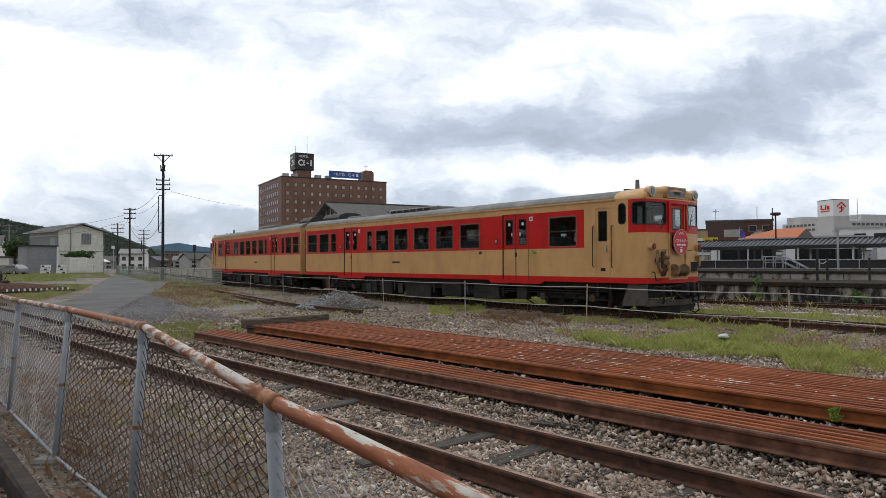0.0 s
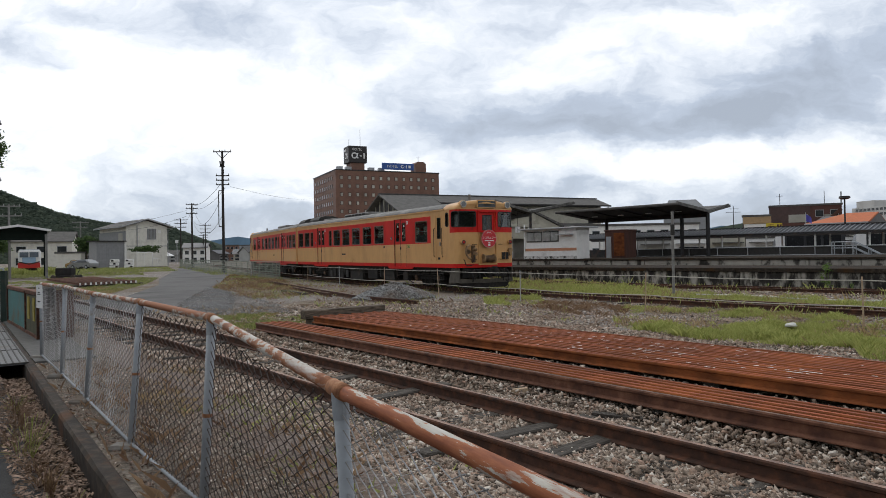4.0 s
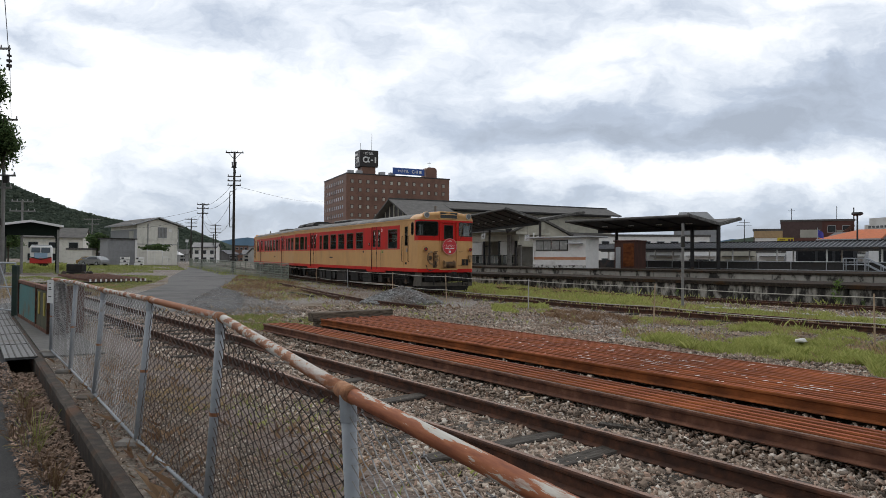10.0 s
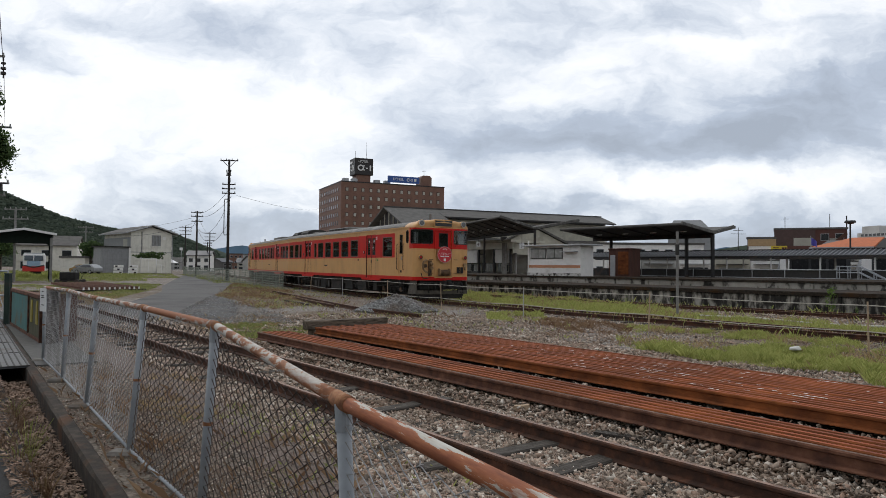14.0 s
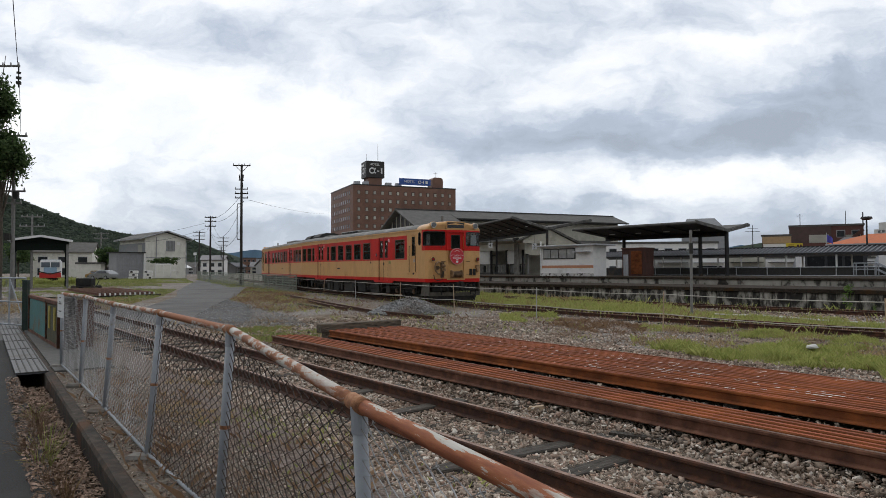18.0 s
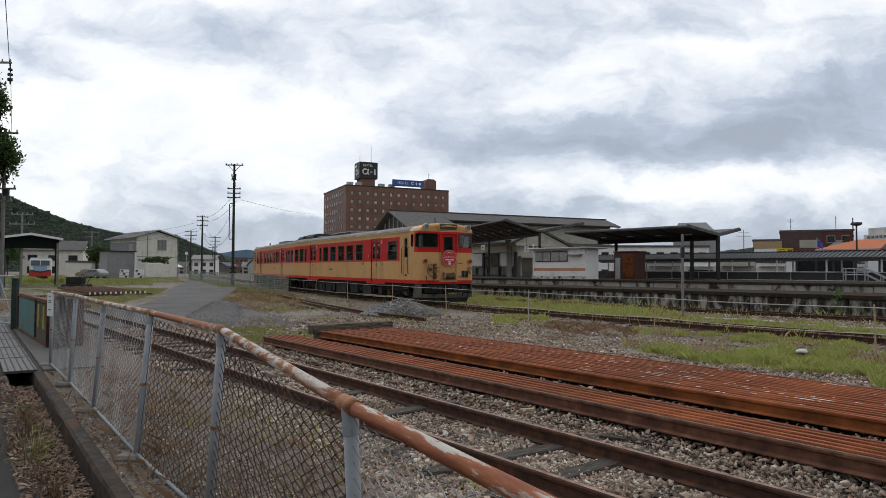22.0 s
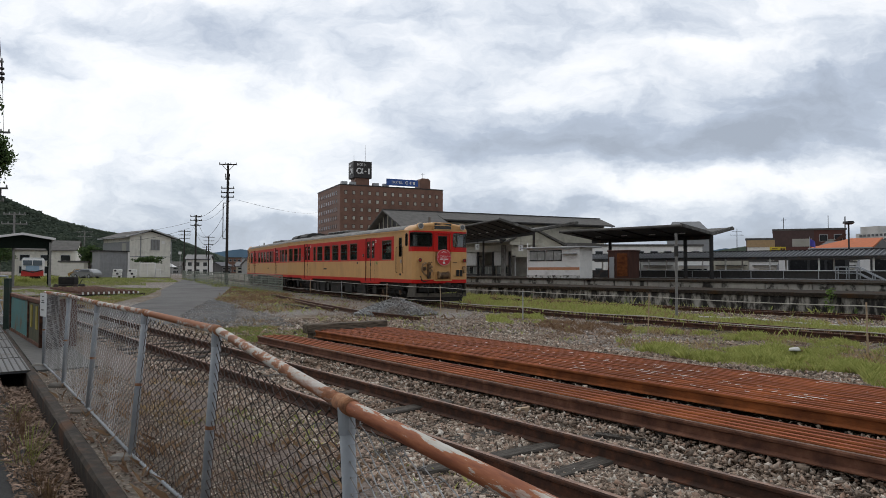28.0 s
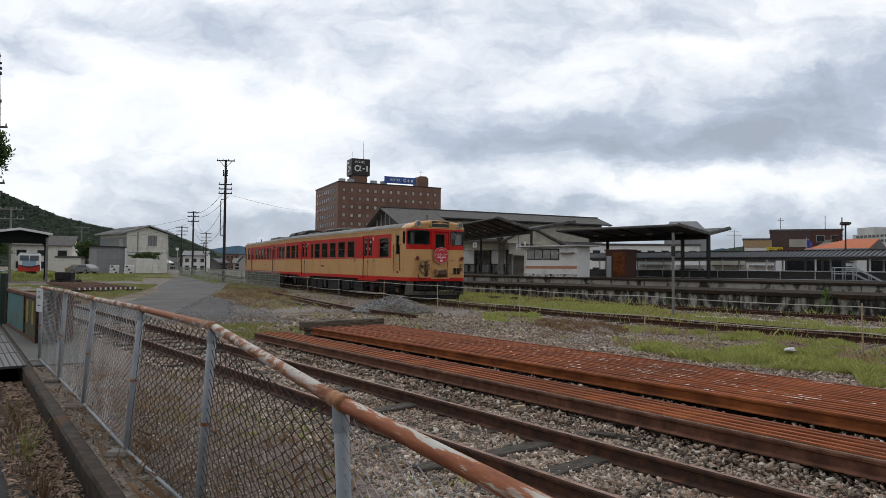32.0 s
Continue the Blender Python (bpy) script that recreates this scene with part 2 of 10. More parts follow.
def blade_mat(name, a, c):
    """Grass: thin leaves that let light through, tone by blade and by patch."""
    m = bpy.data.materials.new(name)
    m.use_nodes = True
    nt = m.node_tree
    b = nt.nodes["Principled BSDF"]
    n = lambda kind, **kw: node(nt, kind, **kw)
    geo = n("ShaderNodeNewGeometry")
    rp = n("ShaderNodeValToRGB")
    link(nt, geo, "Random Per Island", rp, 0)
    stops(rp, ((0.0, a), (1.0, c)))
    link(nt, rp, 0, b, "Base Color")
    b.inputs["Roughness"].default_value = 0.6
    b.inputs["Specular IOR Level"].default_value = 0.25
    tr = n("ShaderNodeBsdfTranslucent")
    link(nt, rp, 0, tr, 0)
    mx = n("ShaderNodeMixShader")
    mx.inputs[0].default_value = 0.45
    link(nt, b, 0, mx, 1), link(nt, tr, 0, mx, 2)
    link(nt, mx, 0, nt.nodes["Material Output"], 0)
    return m


BALLAST = stone_mat("ballast_stone", ((0.0, (0.10, 0.082, 0.068)), (0.3, (0.275, 0.218, 0.172)), (0.55, (0.43, 0.35, 0.28)), (0.75, (0.38, 0.255, 0.19)), (0.9, (0.55, 0.485, 0.41)), (1.0, (0.70, 0.64, 0.56))))
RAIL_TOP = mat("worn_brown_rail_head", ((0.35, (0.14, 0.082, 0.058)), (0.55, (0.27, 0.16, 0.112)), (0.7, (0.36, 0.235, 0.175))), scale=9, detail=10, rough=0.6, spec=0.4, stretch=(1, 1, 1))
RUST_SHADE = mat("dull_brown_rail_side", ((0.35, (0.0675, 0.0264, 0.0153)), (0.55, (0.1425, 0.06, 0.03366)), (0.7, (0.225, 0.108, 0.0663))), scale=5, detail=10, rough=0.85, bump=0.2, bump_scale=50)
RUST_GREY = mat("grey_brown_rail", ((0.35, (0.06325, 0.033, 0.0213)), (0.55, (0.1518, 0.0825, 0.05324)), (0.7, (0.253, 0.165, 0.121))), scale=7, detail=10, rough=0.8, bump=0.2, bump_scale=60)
VERGE_SOIL = mat("dark_verge_soil", ((0.35, (0.06469, 0.05175, 0.04025)), (0.5, (0.1437, 0.1179, 0.092)), (0.65, (0.2444, 0.2084, 0.1696))), scale=22, detail=12, rough=0.97, bump=0.6, stain=(0.1725, 0.115, 0.07187), stain_scale=2.0, dist=0.03)
GRAVEL_DARK = mat("dark_fine_gravel", ((0.35, (0.035, 0.035, 0.036)), (0.5, (0.085, 0.083, 0.083)), (0.65, (0.17, 0.165, 0.16))), scale=9, detail=14, rough=0.95, bump=0.5, stain=(0.12, 0.10, 0.085), stain_scale=0.6)
SOIL_BROWN = mat("purple_brown_soil", ((0.35, (0.075, 0.056, 0.046)), (0.5, (0.15, 0.115, 0.095)), (0.65, (0.24, 0.195, 0.165))), scale=22, detail=12, rough=0.97, bump=0.6, stain=(0.13, 0.085, 0.055), stain_scale=2.0, dist=0.03)
TIMBER_OLD = mat("split_grey_brown_sleeper", ((0.35, (0.03562, 0.02688, 0.02031)), (0.5, (0.1221, 0.096, 0.07066)), (0.7, (0.2341, 0.1872, 0.1413))), scale=5, detail=11, rough=0.92, bump=0.6, bump_scale=18, stretch=(0.6, 6, 4))
TIMBER = mat("grey_weathered_sleeper", ((0.3, (0.03, 0.026, 0.022)), (0.5, (0.075, 0.066, 0.057)), (0.72, (0.14, 0.127, 0.112))), scale=6, detail=10, rough=0.9, bump=0.5, bump_scale=22, stretch=(8, 1, 8), rnd=0.3, spec=0.15)
GALV = mat("galvanised_steel", two((0.36, 0.385, 0.41), 0.16), scale=14, detail=8, rough=0.5, metal=0.35, bump=0.08, stain=(0.28, 0.285, 0.285), stain_scale=3)
FENCE_PAINT = mat("pale_grey_paint_flaking_rust", ((0.39, (0.19, 0.07, 0.03)), (0.465, (0.33, 0.14, 0.065)), (0.485, (0.44, 0.40, 0.35)), (0.60, (0.52, 0.50, 0.46)), (0.75, (0.60, 0.59, 0.56))), scale=15.0, detail=14, rough=0.7, bump=0.3, dist=0.004, stretch=(0.5, 0.4, 1.5), stain=(0.30, 0.115, 0.05), stain_scale=1.1, stain_at=(0.50, 0.55))
FENCE_RUSTED = mat("rust_red_pipe_with_paint_flakes", ((0.36, (0.15, 0.045, 0.02)), (0.45, (0.25, 0.076, 0.03)), (0.56, (0.34, 0.12, 0.05)), (0.575, (0.46, 0.43, 0.37)), (0.75, (0.56, 0.54, 0.50))), scale=22.0, detail=14, rough=0.75, bump=0.3, dist=0.004, stretch=(0.16, 1, 1), turn=118, stain=(0.22, 0.066, 0.027), stain_scale=6.0, stain_at=(0.52, 0.60))
FENCE_POST = mat("blue_grey_post_paint", ((0.3, (0.246, 0.2665, 0.289)), (0.6, (0.328, 0.35, 0.37)), (0.78, (0.246, 0.2068, 0.1773))), scale=7, detail=9, rough=0.6, bump=0.1)
RUST_CAP = mat("rust_brown_cap", ((0.35, (0.15, 0.06, 0.03)), (0.55, (0.33, 0.15, 0.07)), (0.7, (0.44, 0.27, 0.16))), scale=18, rough=0.85, bump=0.2)
WIRE = mat("tarnished_wire", ((0.4, (0.20, 0.19, 0.18)), (0.6, (0.42, 0.415, 0.41))), scale=1.6, rough=0.6, metal=0.3)
WIRE_RUST = mat("rusty_wire", ((0.4, (0.022, 0.014, 0.011)), (0.62, (0.065, 0.042, 0.033))), scale=2.2, rough=0.75)
ASPHALT = mat("worn_asphalt", ((0.3, (0.02285, 0.02285, 0.02285)), (0.55, (0.03998, 0.03903, 0.03808)), (0.75, (0.06283, 0.06093, 0.05807))), scale=60, rough=0.92, bump=0.35, spec=0.2, stain=(0.08092, 0.07616, 0.07045), stain_scale=0.5, stain_at=(0.52, 0.78))
CONC = mat("weathered_concrete", ((0.3, (0.20, 0.19, 0.175)), (0.6, (0.33, 0.315, 0.29)), (0.8, (0.4, 0.385, 0.36))), scale=7, detail=10, rough=0.9, bump=0.2, stain=(0.12, 0.112, 0.10), stain_scale=1.2)
CONC_FOOT = mat("brown_weathered_footing", ((0.3, (0.11, 0.10, 0.088)), (0.6, (0.20, 0.185, 0.165)), (0.8, (0.28, 0.26, 0.235))), scale=9, detail=10, rough=0.95, bump=0.3, stain=(0.13, 0.09, 0.06), stain_scale=2.5)
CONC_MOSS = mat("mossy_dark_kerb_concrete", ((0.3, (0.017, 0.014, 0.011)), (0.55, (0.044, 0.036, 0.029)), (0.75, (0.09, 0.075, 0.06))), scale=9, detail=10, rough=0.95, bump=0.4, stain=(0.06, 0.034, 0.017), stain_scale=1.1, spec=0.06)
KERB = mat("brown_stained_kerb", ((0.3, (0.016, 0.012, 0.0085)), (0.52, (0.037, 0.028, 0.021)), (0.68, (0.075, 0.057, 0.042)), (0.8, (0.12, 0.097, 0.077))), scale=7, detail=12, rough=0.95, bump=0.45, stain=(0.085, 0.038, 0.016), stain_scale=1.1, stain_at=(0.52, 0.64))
CREAM = mat("cream_train_paint", ((0.3, (0.57, 0.318, 0.128)), (0.6, (0.66, 0.38, 0.158)), (0.8, (0.60, 0.34, 0.14))), scale=2.4, detail=12, rough=0.36, spec=0.25, bump=0.02, stretch=(1, 1, 0.45), stain=(0.43, 0.235, 0.098), stain_scale=0.9, stain_at=(0.52, 0.82), rough_var=0.2)
RED = mat("vermilion_train_paint", ((0.3, (0.51, 0.014, 0.011)), (0.6, (0.60, 0.018, 0.014)), (0.8, (0.53, 0.021, 0.016))), scale=2.2, detail=10, rough=0.36, spec=0.2, bump=0.02, stretch=(1, 1, 0.35), stain=(0.38, 0.018, 0.014), stain_scale=1.2, stain_at=(0.5, 0.75))
ROOF_GREY = mat("grey_train_roof", two((0.17, 0.165, 0.155), 0.25), scale=3, detail=9, rough=0.75, bump=0.05, stain=(0.26, 0.25, 0.235), stain_scale=0.9)
UNDER = mat("sooty_underframe", two((0.016, 0.015, 0.0145), 0.35), scale=6, rough=0.8, bump=0.15, stain=(0.035, 0.029, 0.024), stain_scale=2.5)
UNDER_GREY = mat("grey_skirt_paint", two((0.036, 0.0345, 0.032), 0.25), scale=6, rough=0.7, stain=(0.0385, 0.033, 0.0275), stain_scale=2)
UNDER_DULL = mat("dull_bogie_paint", two((0.026, 0.0235, 0.021), 0.4), scale=7, rough=0.75, stain=(0.055, 0.042, 0.032), stain_scale=3)
SKIRT = mat("pale_grey_skirt", two((0.088, 0.077, 0.062), 0.3), scale=5, detail=10, rough=0.65, stain=(0.04406, 0.03856, 0.03029), stain_scale=2.5)
SASH = mat("dull_sash_metal", two((0.085, 0.0825, 0.0775), 0.15), scale=6, rough=0.5)
RUBBER = mat("black_rubber", two((0.018, 0.018, 0.018), 0.2), rough=0.6)
STEEL_TYRE = mat("worn_wheel_steel", two((0.09, 0.075, 0.065), 0.3), rough=0.55, metal=0.6)
SEAT = mat("dark_seat_cloth", two((0.18, 0.19, 0.205), 0.3), rough=0.9)
WHITE = mat("dull_white_paint", two((0.80, 0.79, 0.76), 0.05), scale=3, detail=8, rough=0.6, bump=0.04, stain=(0.52, 0.50, 0.46), stain_scale=0.8, stain_at=(0.55, 0.8))
OFF_WHITE = mat("greyed_white_render", two((0.50, 0.495, 0.48), 0.06), scale=0.3, detail=9, rough=0.75, stain=(0.40, 0.39, 0.37), stain_scale=0.12)
HOUSE_PALE = mat("pale_grey_shop_wall", two((0.42, 0.42, 0.40), 0.1), scale=0.6, detail=8, rough=0.8)
SIGN_WHITE = mat("sign_white", two((0.78, 0.78, 0.77), 0.03), rough=0.5)
LAMP_RED = mat("tail_lamp_red", two((0.35, 0.02, 0.02), 0.1), rough=0.2)
LAMP_GLASS = mat("lamp_lens", two((0.12, 0.125, 0.13), 0.2), rough=0.12, spec=0.8)
LAMP_RIM = mat("lamp_rim_metal", two((0.42, 0.40, 0.36), 0.2), rough=0.35, metal=0.4)
HEADMARK = mat("headmark_red", two((0.58, 0.035, 0.045), 0.06), rough=0.45)
HOTEL_WALL = mat("brown_hotel_tile", two((0.20, 0.106, 0.075), 0.12), scale=0.8, detail=8, rough=0.6, stain=(0.14, 0.074, 0.052), stain_scale=0.12)
SIGN_DARK = mat("dark_sign_board", two((0.03, 0.027, 0.027), 0.15), rough=0.5)
SIGN_BLUE = mat("blue_sign_board", two((0.04, 0.10, 0.33), 0.1), rough=0.5)
WIN_DARK = mat("dark_window_glass", two((0.03, 0.033, 0.036), 0.2), scale=1, rough=0.12, spec=0.6)
WIN_PALE = mat("curtained_window", two((0.40, 0.385, 0.33), 0.16), scale=0.35, rough=0.35, rnd=0.3)
WIN_MILK = mat("grey_sliding_glass", two((0.30, 0.31, 0.295), 0.2), scale=2, rough=0.25, spec=0.6)
PLINTH = mat("stained_whitewash", ((0.36, (0.03, 0.028, 0.025)), (0.42, (0.2, 0.19, 0.17)), (0.48, (0.56, 0.55, 0.52)), (0.7, (0.70, 0.69, 0.66))), scale=3.5, detail=11, rough=0.9, coords="Position")
ROOF_DARK = mat("dark_weathered_roof", ((0.3, (0.07, 0.067, 0.062)), (0.6, (0.122, 0.116, 0.108)), (0.8, (0.15, 0.145, 0.135))), scale=1.2, detail=9, rough=0.85, bump=0.1)
STEEL_BLACK = mat("dark_painted_steel", two((0.025, 0.024, 0.025), 0.3), scale=5, rough=0.6, stain=(0.06, 0.04, 0.03), stain_scale=2)
BEIGE_WALL = mat("beige_render_wall", two((0.459, 0.4388, 0.3645), 0.1), scale=1.5, detail=8, rough=0.85, stain=(0.3375, 0.3172, 0.2633), stain_scale=0.5)
GREY_WALL = mat("pale_grey_panel_wall", two((0.74, 0.72, 0.645), 0.06), scale=1.5, detail=8, rough=0.8, stain=(0.58, 0.56, 0.50), stain_scale=0.6)
METAL_WALL = mat("grey_corrugated_sheet", two((0.30, 0.305, 0.31), 0.1), scale=2, rough=0.55, metal=0.2)
POLE = mat("dark_wooden_pole", two((0.036, 0.0312, 0.0276), 0.3), scale=6, detail=9, rough=0.85, stretch=(1, 1, 0.1), bump=0.2)
POST_DULL = mat("dull_grey_post", two((0.20, 0.20, 0.19), 0.2), scale=3, rough=0.7)
POLE_GREY = mat("grey_concrete_pole", two((0.22, 0.215, 0.205), 0.15), scale=5, rough=0.85)
GREEN_STEEL = mat("dark_green_steel", two((0.012, 0.03, 0.022), 0.25), scale=5, rough=0.55, stain=(0.05, 0.04, 0.03), stain_scale=2)
TEAL = mat("faded_teal_sheet", ((0.3, (0.05075, 0.1522, 0.145)), (0.6, (0.07975, 0.2175, 0.2102)), (0.8, (0.1305, 0.174, 0.145))), scale=3, detail=9, rough=0.6, stain=(0.145, 0.1087, 0.0725), stain_scale=1.5)
ORANGE_TILE = mat("orange_roof", two((0.50, 0.145, 0.055), 0.12), scale=3, rough=0.75)
DARK_RED_WALL = mat("dark_red_brick_far", two((0.115, 0.05, 0.04), 0.15), scale=2, rough=0.8)
STRIPE_ORANGE = mat("faded_orange_stripe", two((0.52, 0.24, 0.13), 0.1), scale=5, rough=0.7)
BROWN_TIMBER = mat("red_brown_boards", two((0.085, 0.035, 0.024), 0.2), scale=4, rough=0.75, stretch=(1, 1, 0.2))
YELLOW = mat("yellow_sign", two((0.62, 0.48, 0.04), 0.05), rough=0.5)
CAR_SILVER = mat("silver_car_paint", two((0.3, 0.306, 0.312), 0.05), rough=0.3, metal=0.4)
CAR_OCHRE = mat("ochre_car_paint", two((0.36, 0.22, 0.07), 0.06), rough=0.3)
CAR_WHITE = mat("white_car_paint", two((0.72, 0.72, 0.72), 0.04), rough=0.3)
CAR_DARK = mat("dark_car_paint", two((0.03, 0.032, 0.036), 0.1), rough=0.3)
ROPE = mat("pale_rope", two((0.46, 0.43, 0.38), 0.15), scale=30, rough=0.9)
STAKE = mat("pale_timber_stake", two((0.42, 0.31, 0.21), 0.2), scale=10, rough=0.85)
LEAF_BROWN = mat("dark_leaf_litter", two((0.17, 0.115, 0.088), 0.4), scale=4, rough=0.95, island=0.5)
LEAF_DRY = mat("dry_leaf_litter", two((0.23, 0.158, 0.115), 0.45), scale=4, rough=0.9, island=0.5)
GRASS = blade_mat("green_grass_blades", (0.26, 0.30, 0.075), (0.53, 0.53, 0.19))
GRASS_MOWN = blade_mat("mown_green_grass", (0.17, 0.20, 0.06), (0.37, 0.39, 0.14))
DEAD_STEM = blade_mat("dead_weed_stems", (0.15, 0.085, 0.05), (0.34, 0.23, 0.14))
GRASS_DRY = blade_mat("straw_grass_blades", (0.24, 0.16, 0.08), (0.50, 0.38, 0.21))
LEAF = blade_mat("tree_leaves", (0.03, 0.06, 0.02), (0.13, 0.19, 0.07))
LEAF_LIGHT = blade_mat("weed_leaves", (0.0864, 0.1584, 0.0288), (0.1872, 0.2736, 0.072))
LEAF_BRIGHT = blade_mat("bright_weed_leaves", (0.14, 0.26, 0.03), (0.30, 0.42, 0.09))
BARK = mat("tree_bark", two((0.08, 0.065, 0.05), 0.3), scale=8, rough=0.95, bump=0.4)
# woodland green, greyed in the colour itself to suggest distance haze
HILL = mat("wooded_hill", ((0.3, (0.036, 0.049, 0.038)), (0.5, (0.048, 0.062, 0.046)), (0.7, (0.066, 0.081, 0.057))), scale=0.2, detail=12, rough=0.95, spec=0.05, island=0.18)
# distance haze put into the far ridge's blue base colour
HILL_FAR = mat("far_hill_haze_tint", two((0.10, 0.16, 0.22), 0.12), scale=0.02, detail=9, rough=1.0, spec=0.0)
LIGHT_GREY = mat("light_grey_metal", two((0.40, 0.41, 0.42), 0.08), scale=6, rough=0.5)
CLOTH_BLUE = mat("blue_flag_cloth", two((0.10, 0.09, 0.42), 0.15), rough=0.8)
BLUE_BUS = mat("pale_blue_paint", two((0.30, 0.42, 0.55), 0.08), rough=0.4)
BUS_RED = mat("bright_red_paint", two((0.55, 0.04, 0.035), 0.06), rough=0.4)
CREAM_PIPE = mat("white_marker_paint", two((0.62, 0.61, 0.58), 0.06), rough=0.6)


def glass(name, tint, rough=0.03):
    m = bpy.data.materials.new(name)
    m.use_nodes = True
    b = m.node_tree.nodes["Principled BSDF"]
    b.inputs["Base Color"].default_value = (*tint, 1)
    b.inputs["Roughness"].default_value = rough
    b.inputs["Transmission Weight"].default_value = 1.0
    b.inputs["IOR"].default_value = 1.45
    return m


GLASS = glass("train_window_glass", (0.56, 0.585, 0.58))

# ---------------------------------------------------------------- mesh builder


class Shape:
    """Collects faces of one mesh; each face keeps a slot number."""

    def __init__(self):
        self.v, self.f, self.s, self.slot = [], [], [], 0

    def quad(self, *p):
        k = len(self.v)
        self.v += [tuple(q) for q in p]
        self.f.append(tuple(range(k, k + len(p))))
        self.s.append(self.slot)
        return self

    def faces(self, pts, fs):
        k = len(self.v)
        self.v += [tuple(q) for q in pts]
        self.f += [tuple(i + k for i in q) for q in fs]
        self.s += [self.slot] * len(fs)
        return self

    def box(self, x, y, z, sx, sy, sz, m=None, ch=0.0):
        """A box centred at x, y with its foot at z; ch chamfers its edges."""
        hx, hy = sx / 2, sy / 2
        c = Vector((x, y, z + sz / 2))
        h = (hx, hy, sz / 2)
        sg = [(-1, -1, -1), (1, -1, -1), (1, 1, -1), (-1, 1, -1), (-1, -1, 1), (1, -1, 1), (1, 1, 1), (-1, 1, 1)]
        if ch <= 0:
            pts = [c + Vector((a * h[0], b * h[1], d * h[2])) for a, b, d in sg]
            fs = [(3, 2, 1, 0), (4, 5, 6, 7), (0, 1, 5, 4), (1, 2, 6, 5), (2, 3, 7, 6), (3, 0, 4, 7)]
        else:
            pts, idx = [], {}
            for i, g in enumerate(sg):
                for ax in range(3):
                    q = [g[j] * (h[j] - (0 if j == ax else ch)) for j in range(3)]
                    idx[i, ax] = len(pts)
                    pts.append(c + Vector(q))
            fs = []
            for ring, ax in (((3, 2, 1, 0), 2), ((4, 5, 6, 7), 2), ((0, 1, 5, 4), 1), ((1, 2, 6, 5), 0), ((2, 3, 7, 6), 1), ((3, 0, 4, 7), 0)):
                fs.append(tuple(idx[i, ax] for i in ring))
            edges = [(0, 1), (1, 2), (2, 3), (3, 0), (4, 5), (5, 6), (6, 7), (7, 4), (0, 4), (1, 5), (2, 6), (3, 7)]
            for a, b in edges:
                ax = [j for j in range(3) if sg[a][j] != sg[b][j]][0]
                o = [j for j in range(3) if j != ax]
                fs.append((idx[a, o[0]], idx[b, o[0]], idx[b, o[1]], idx[a, o[1]]))
            for i in range(8):
                fs.append((idx[i, 0], idx[i, 1], idx[i, 2]))
        if m is not None:
            pts = [m @ p for p in pts]
        return self.faces(pts, fs)

    def tube(self, a, b, r, r2=None, n=10, caps=True):
        a, b = Vector(a), Vector(b)
        r2 = r if r2 is None else r2
        d = (b - a).normalized()
        e = d.orthogonal().normalized()
        g = d.cross(e)
        pts = []
        for p, q in ((a, r), (b, r2)):
            pts += [p + (e * math.cos(2 * math.pi * i / n) + g * math.sin(2 * math.pi * i / n)) * q for i in range(n)]
        fs = [(i, (i + 1) % n, n + (i + 1) % n, n + i) for i in range(n)]
        if caps:
            fs += [tuple(range(n - 1, -1, -1)), tuple(range(n, 2 * n))]
        return self.faces(pts, fs)

    def pipe(self, pts, r, n=6):
        """A tube along a polyline, with shared rings."""
        pts = [Vector(p) for p in pts]
        k, rings = len(pts), []
        e = None
        for i, p in enumerate(pts):
            d = (pts[min(i + 1, k - 1)] - pts[max(i - 1, 0)]).normalized()
            if e is None:
                e = d.orthogonal().normalized()
            e = (e - d * e.dot(d)).normalized()
            g = d.cross(e)
            rings += [p + (e * math.cos(2 * math.pi * j / n) + g * math.sin(2 * math.pi * j / n)) * r for j in range(n)]
        fs = []
        for i in range(k - 1):
            for j in range(n):
                fs.append((i * n + j, i * n + (j + 1) % n, (i + 1) * n + (j + 1) % n, (i + 1) * n + j))
        fs += [tuple(range(n - 1, -1, -1)), tuple(range((k - 1) * n, k * n))]
        return self.faces(rings, fs)

    def beam(self, a, b, w, h, up=(0, 0, 1)):
        """A square bar from a to b, w wide and h high, centred on the line."""
        a, b = Vector(a), Vector(b)
        d = (b - a).normalized()
        sx = d.cross(Vector(up))
        sx = sx.normalized() if sx.length > 1e-4 else Vector((1, 0, 0))
        u = sx.cross(d)
        pts = [p + sx * (i * w / 2) + u * (j * h / 2) for p in (a, b) for i, j in ((-1, -1), (1, -1), (1, 1), (-1, 1))]
        return self.faces(pts, [(3, 2, 1, 0), (4, 5, 6, 7), (0, 1, 5, 4), (1, 2, 6, 5), (2, 3, 7, 6), (3, 0, 4, 7)])

    def prism(self, poly, a, b):
        """Sweeps a closed outline, given as points round the axis a-b in (side, up), from a to b."""
        a, b = Vector(a), Vector(b)
        d = (b - a).normalized()
        sx = d.cross(Vector((0, 0, 1))).normalized()
        u = sx.cross(d)
        n = len(poly)
        pts = [p + sx * i + u * j for p in (a, b) for i, j in poly]
        fs = [(i, (i + 1) % n, n + (i + 1) % n, n + i) for i in range(n)] + [tuple(range(n - 1, -1, -1)), tuple(range(n, 2 * n))]
        return self.faces(pts, fs)

    def disc(self, c, nrm, r, n=16, t=0.02):
        c, d = Vector(c), Vector(nrm).normalized()
        return self.tube(c - d * t / 2, c + d * t / 2, r, n=n)

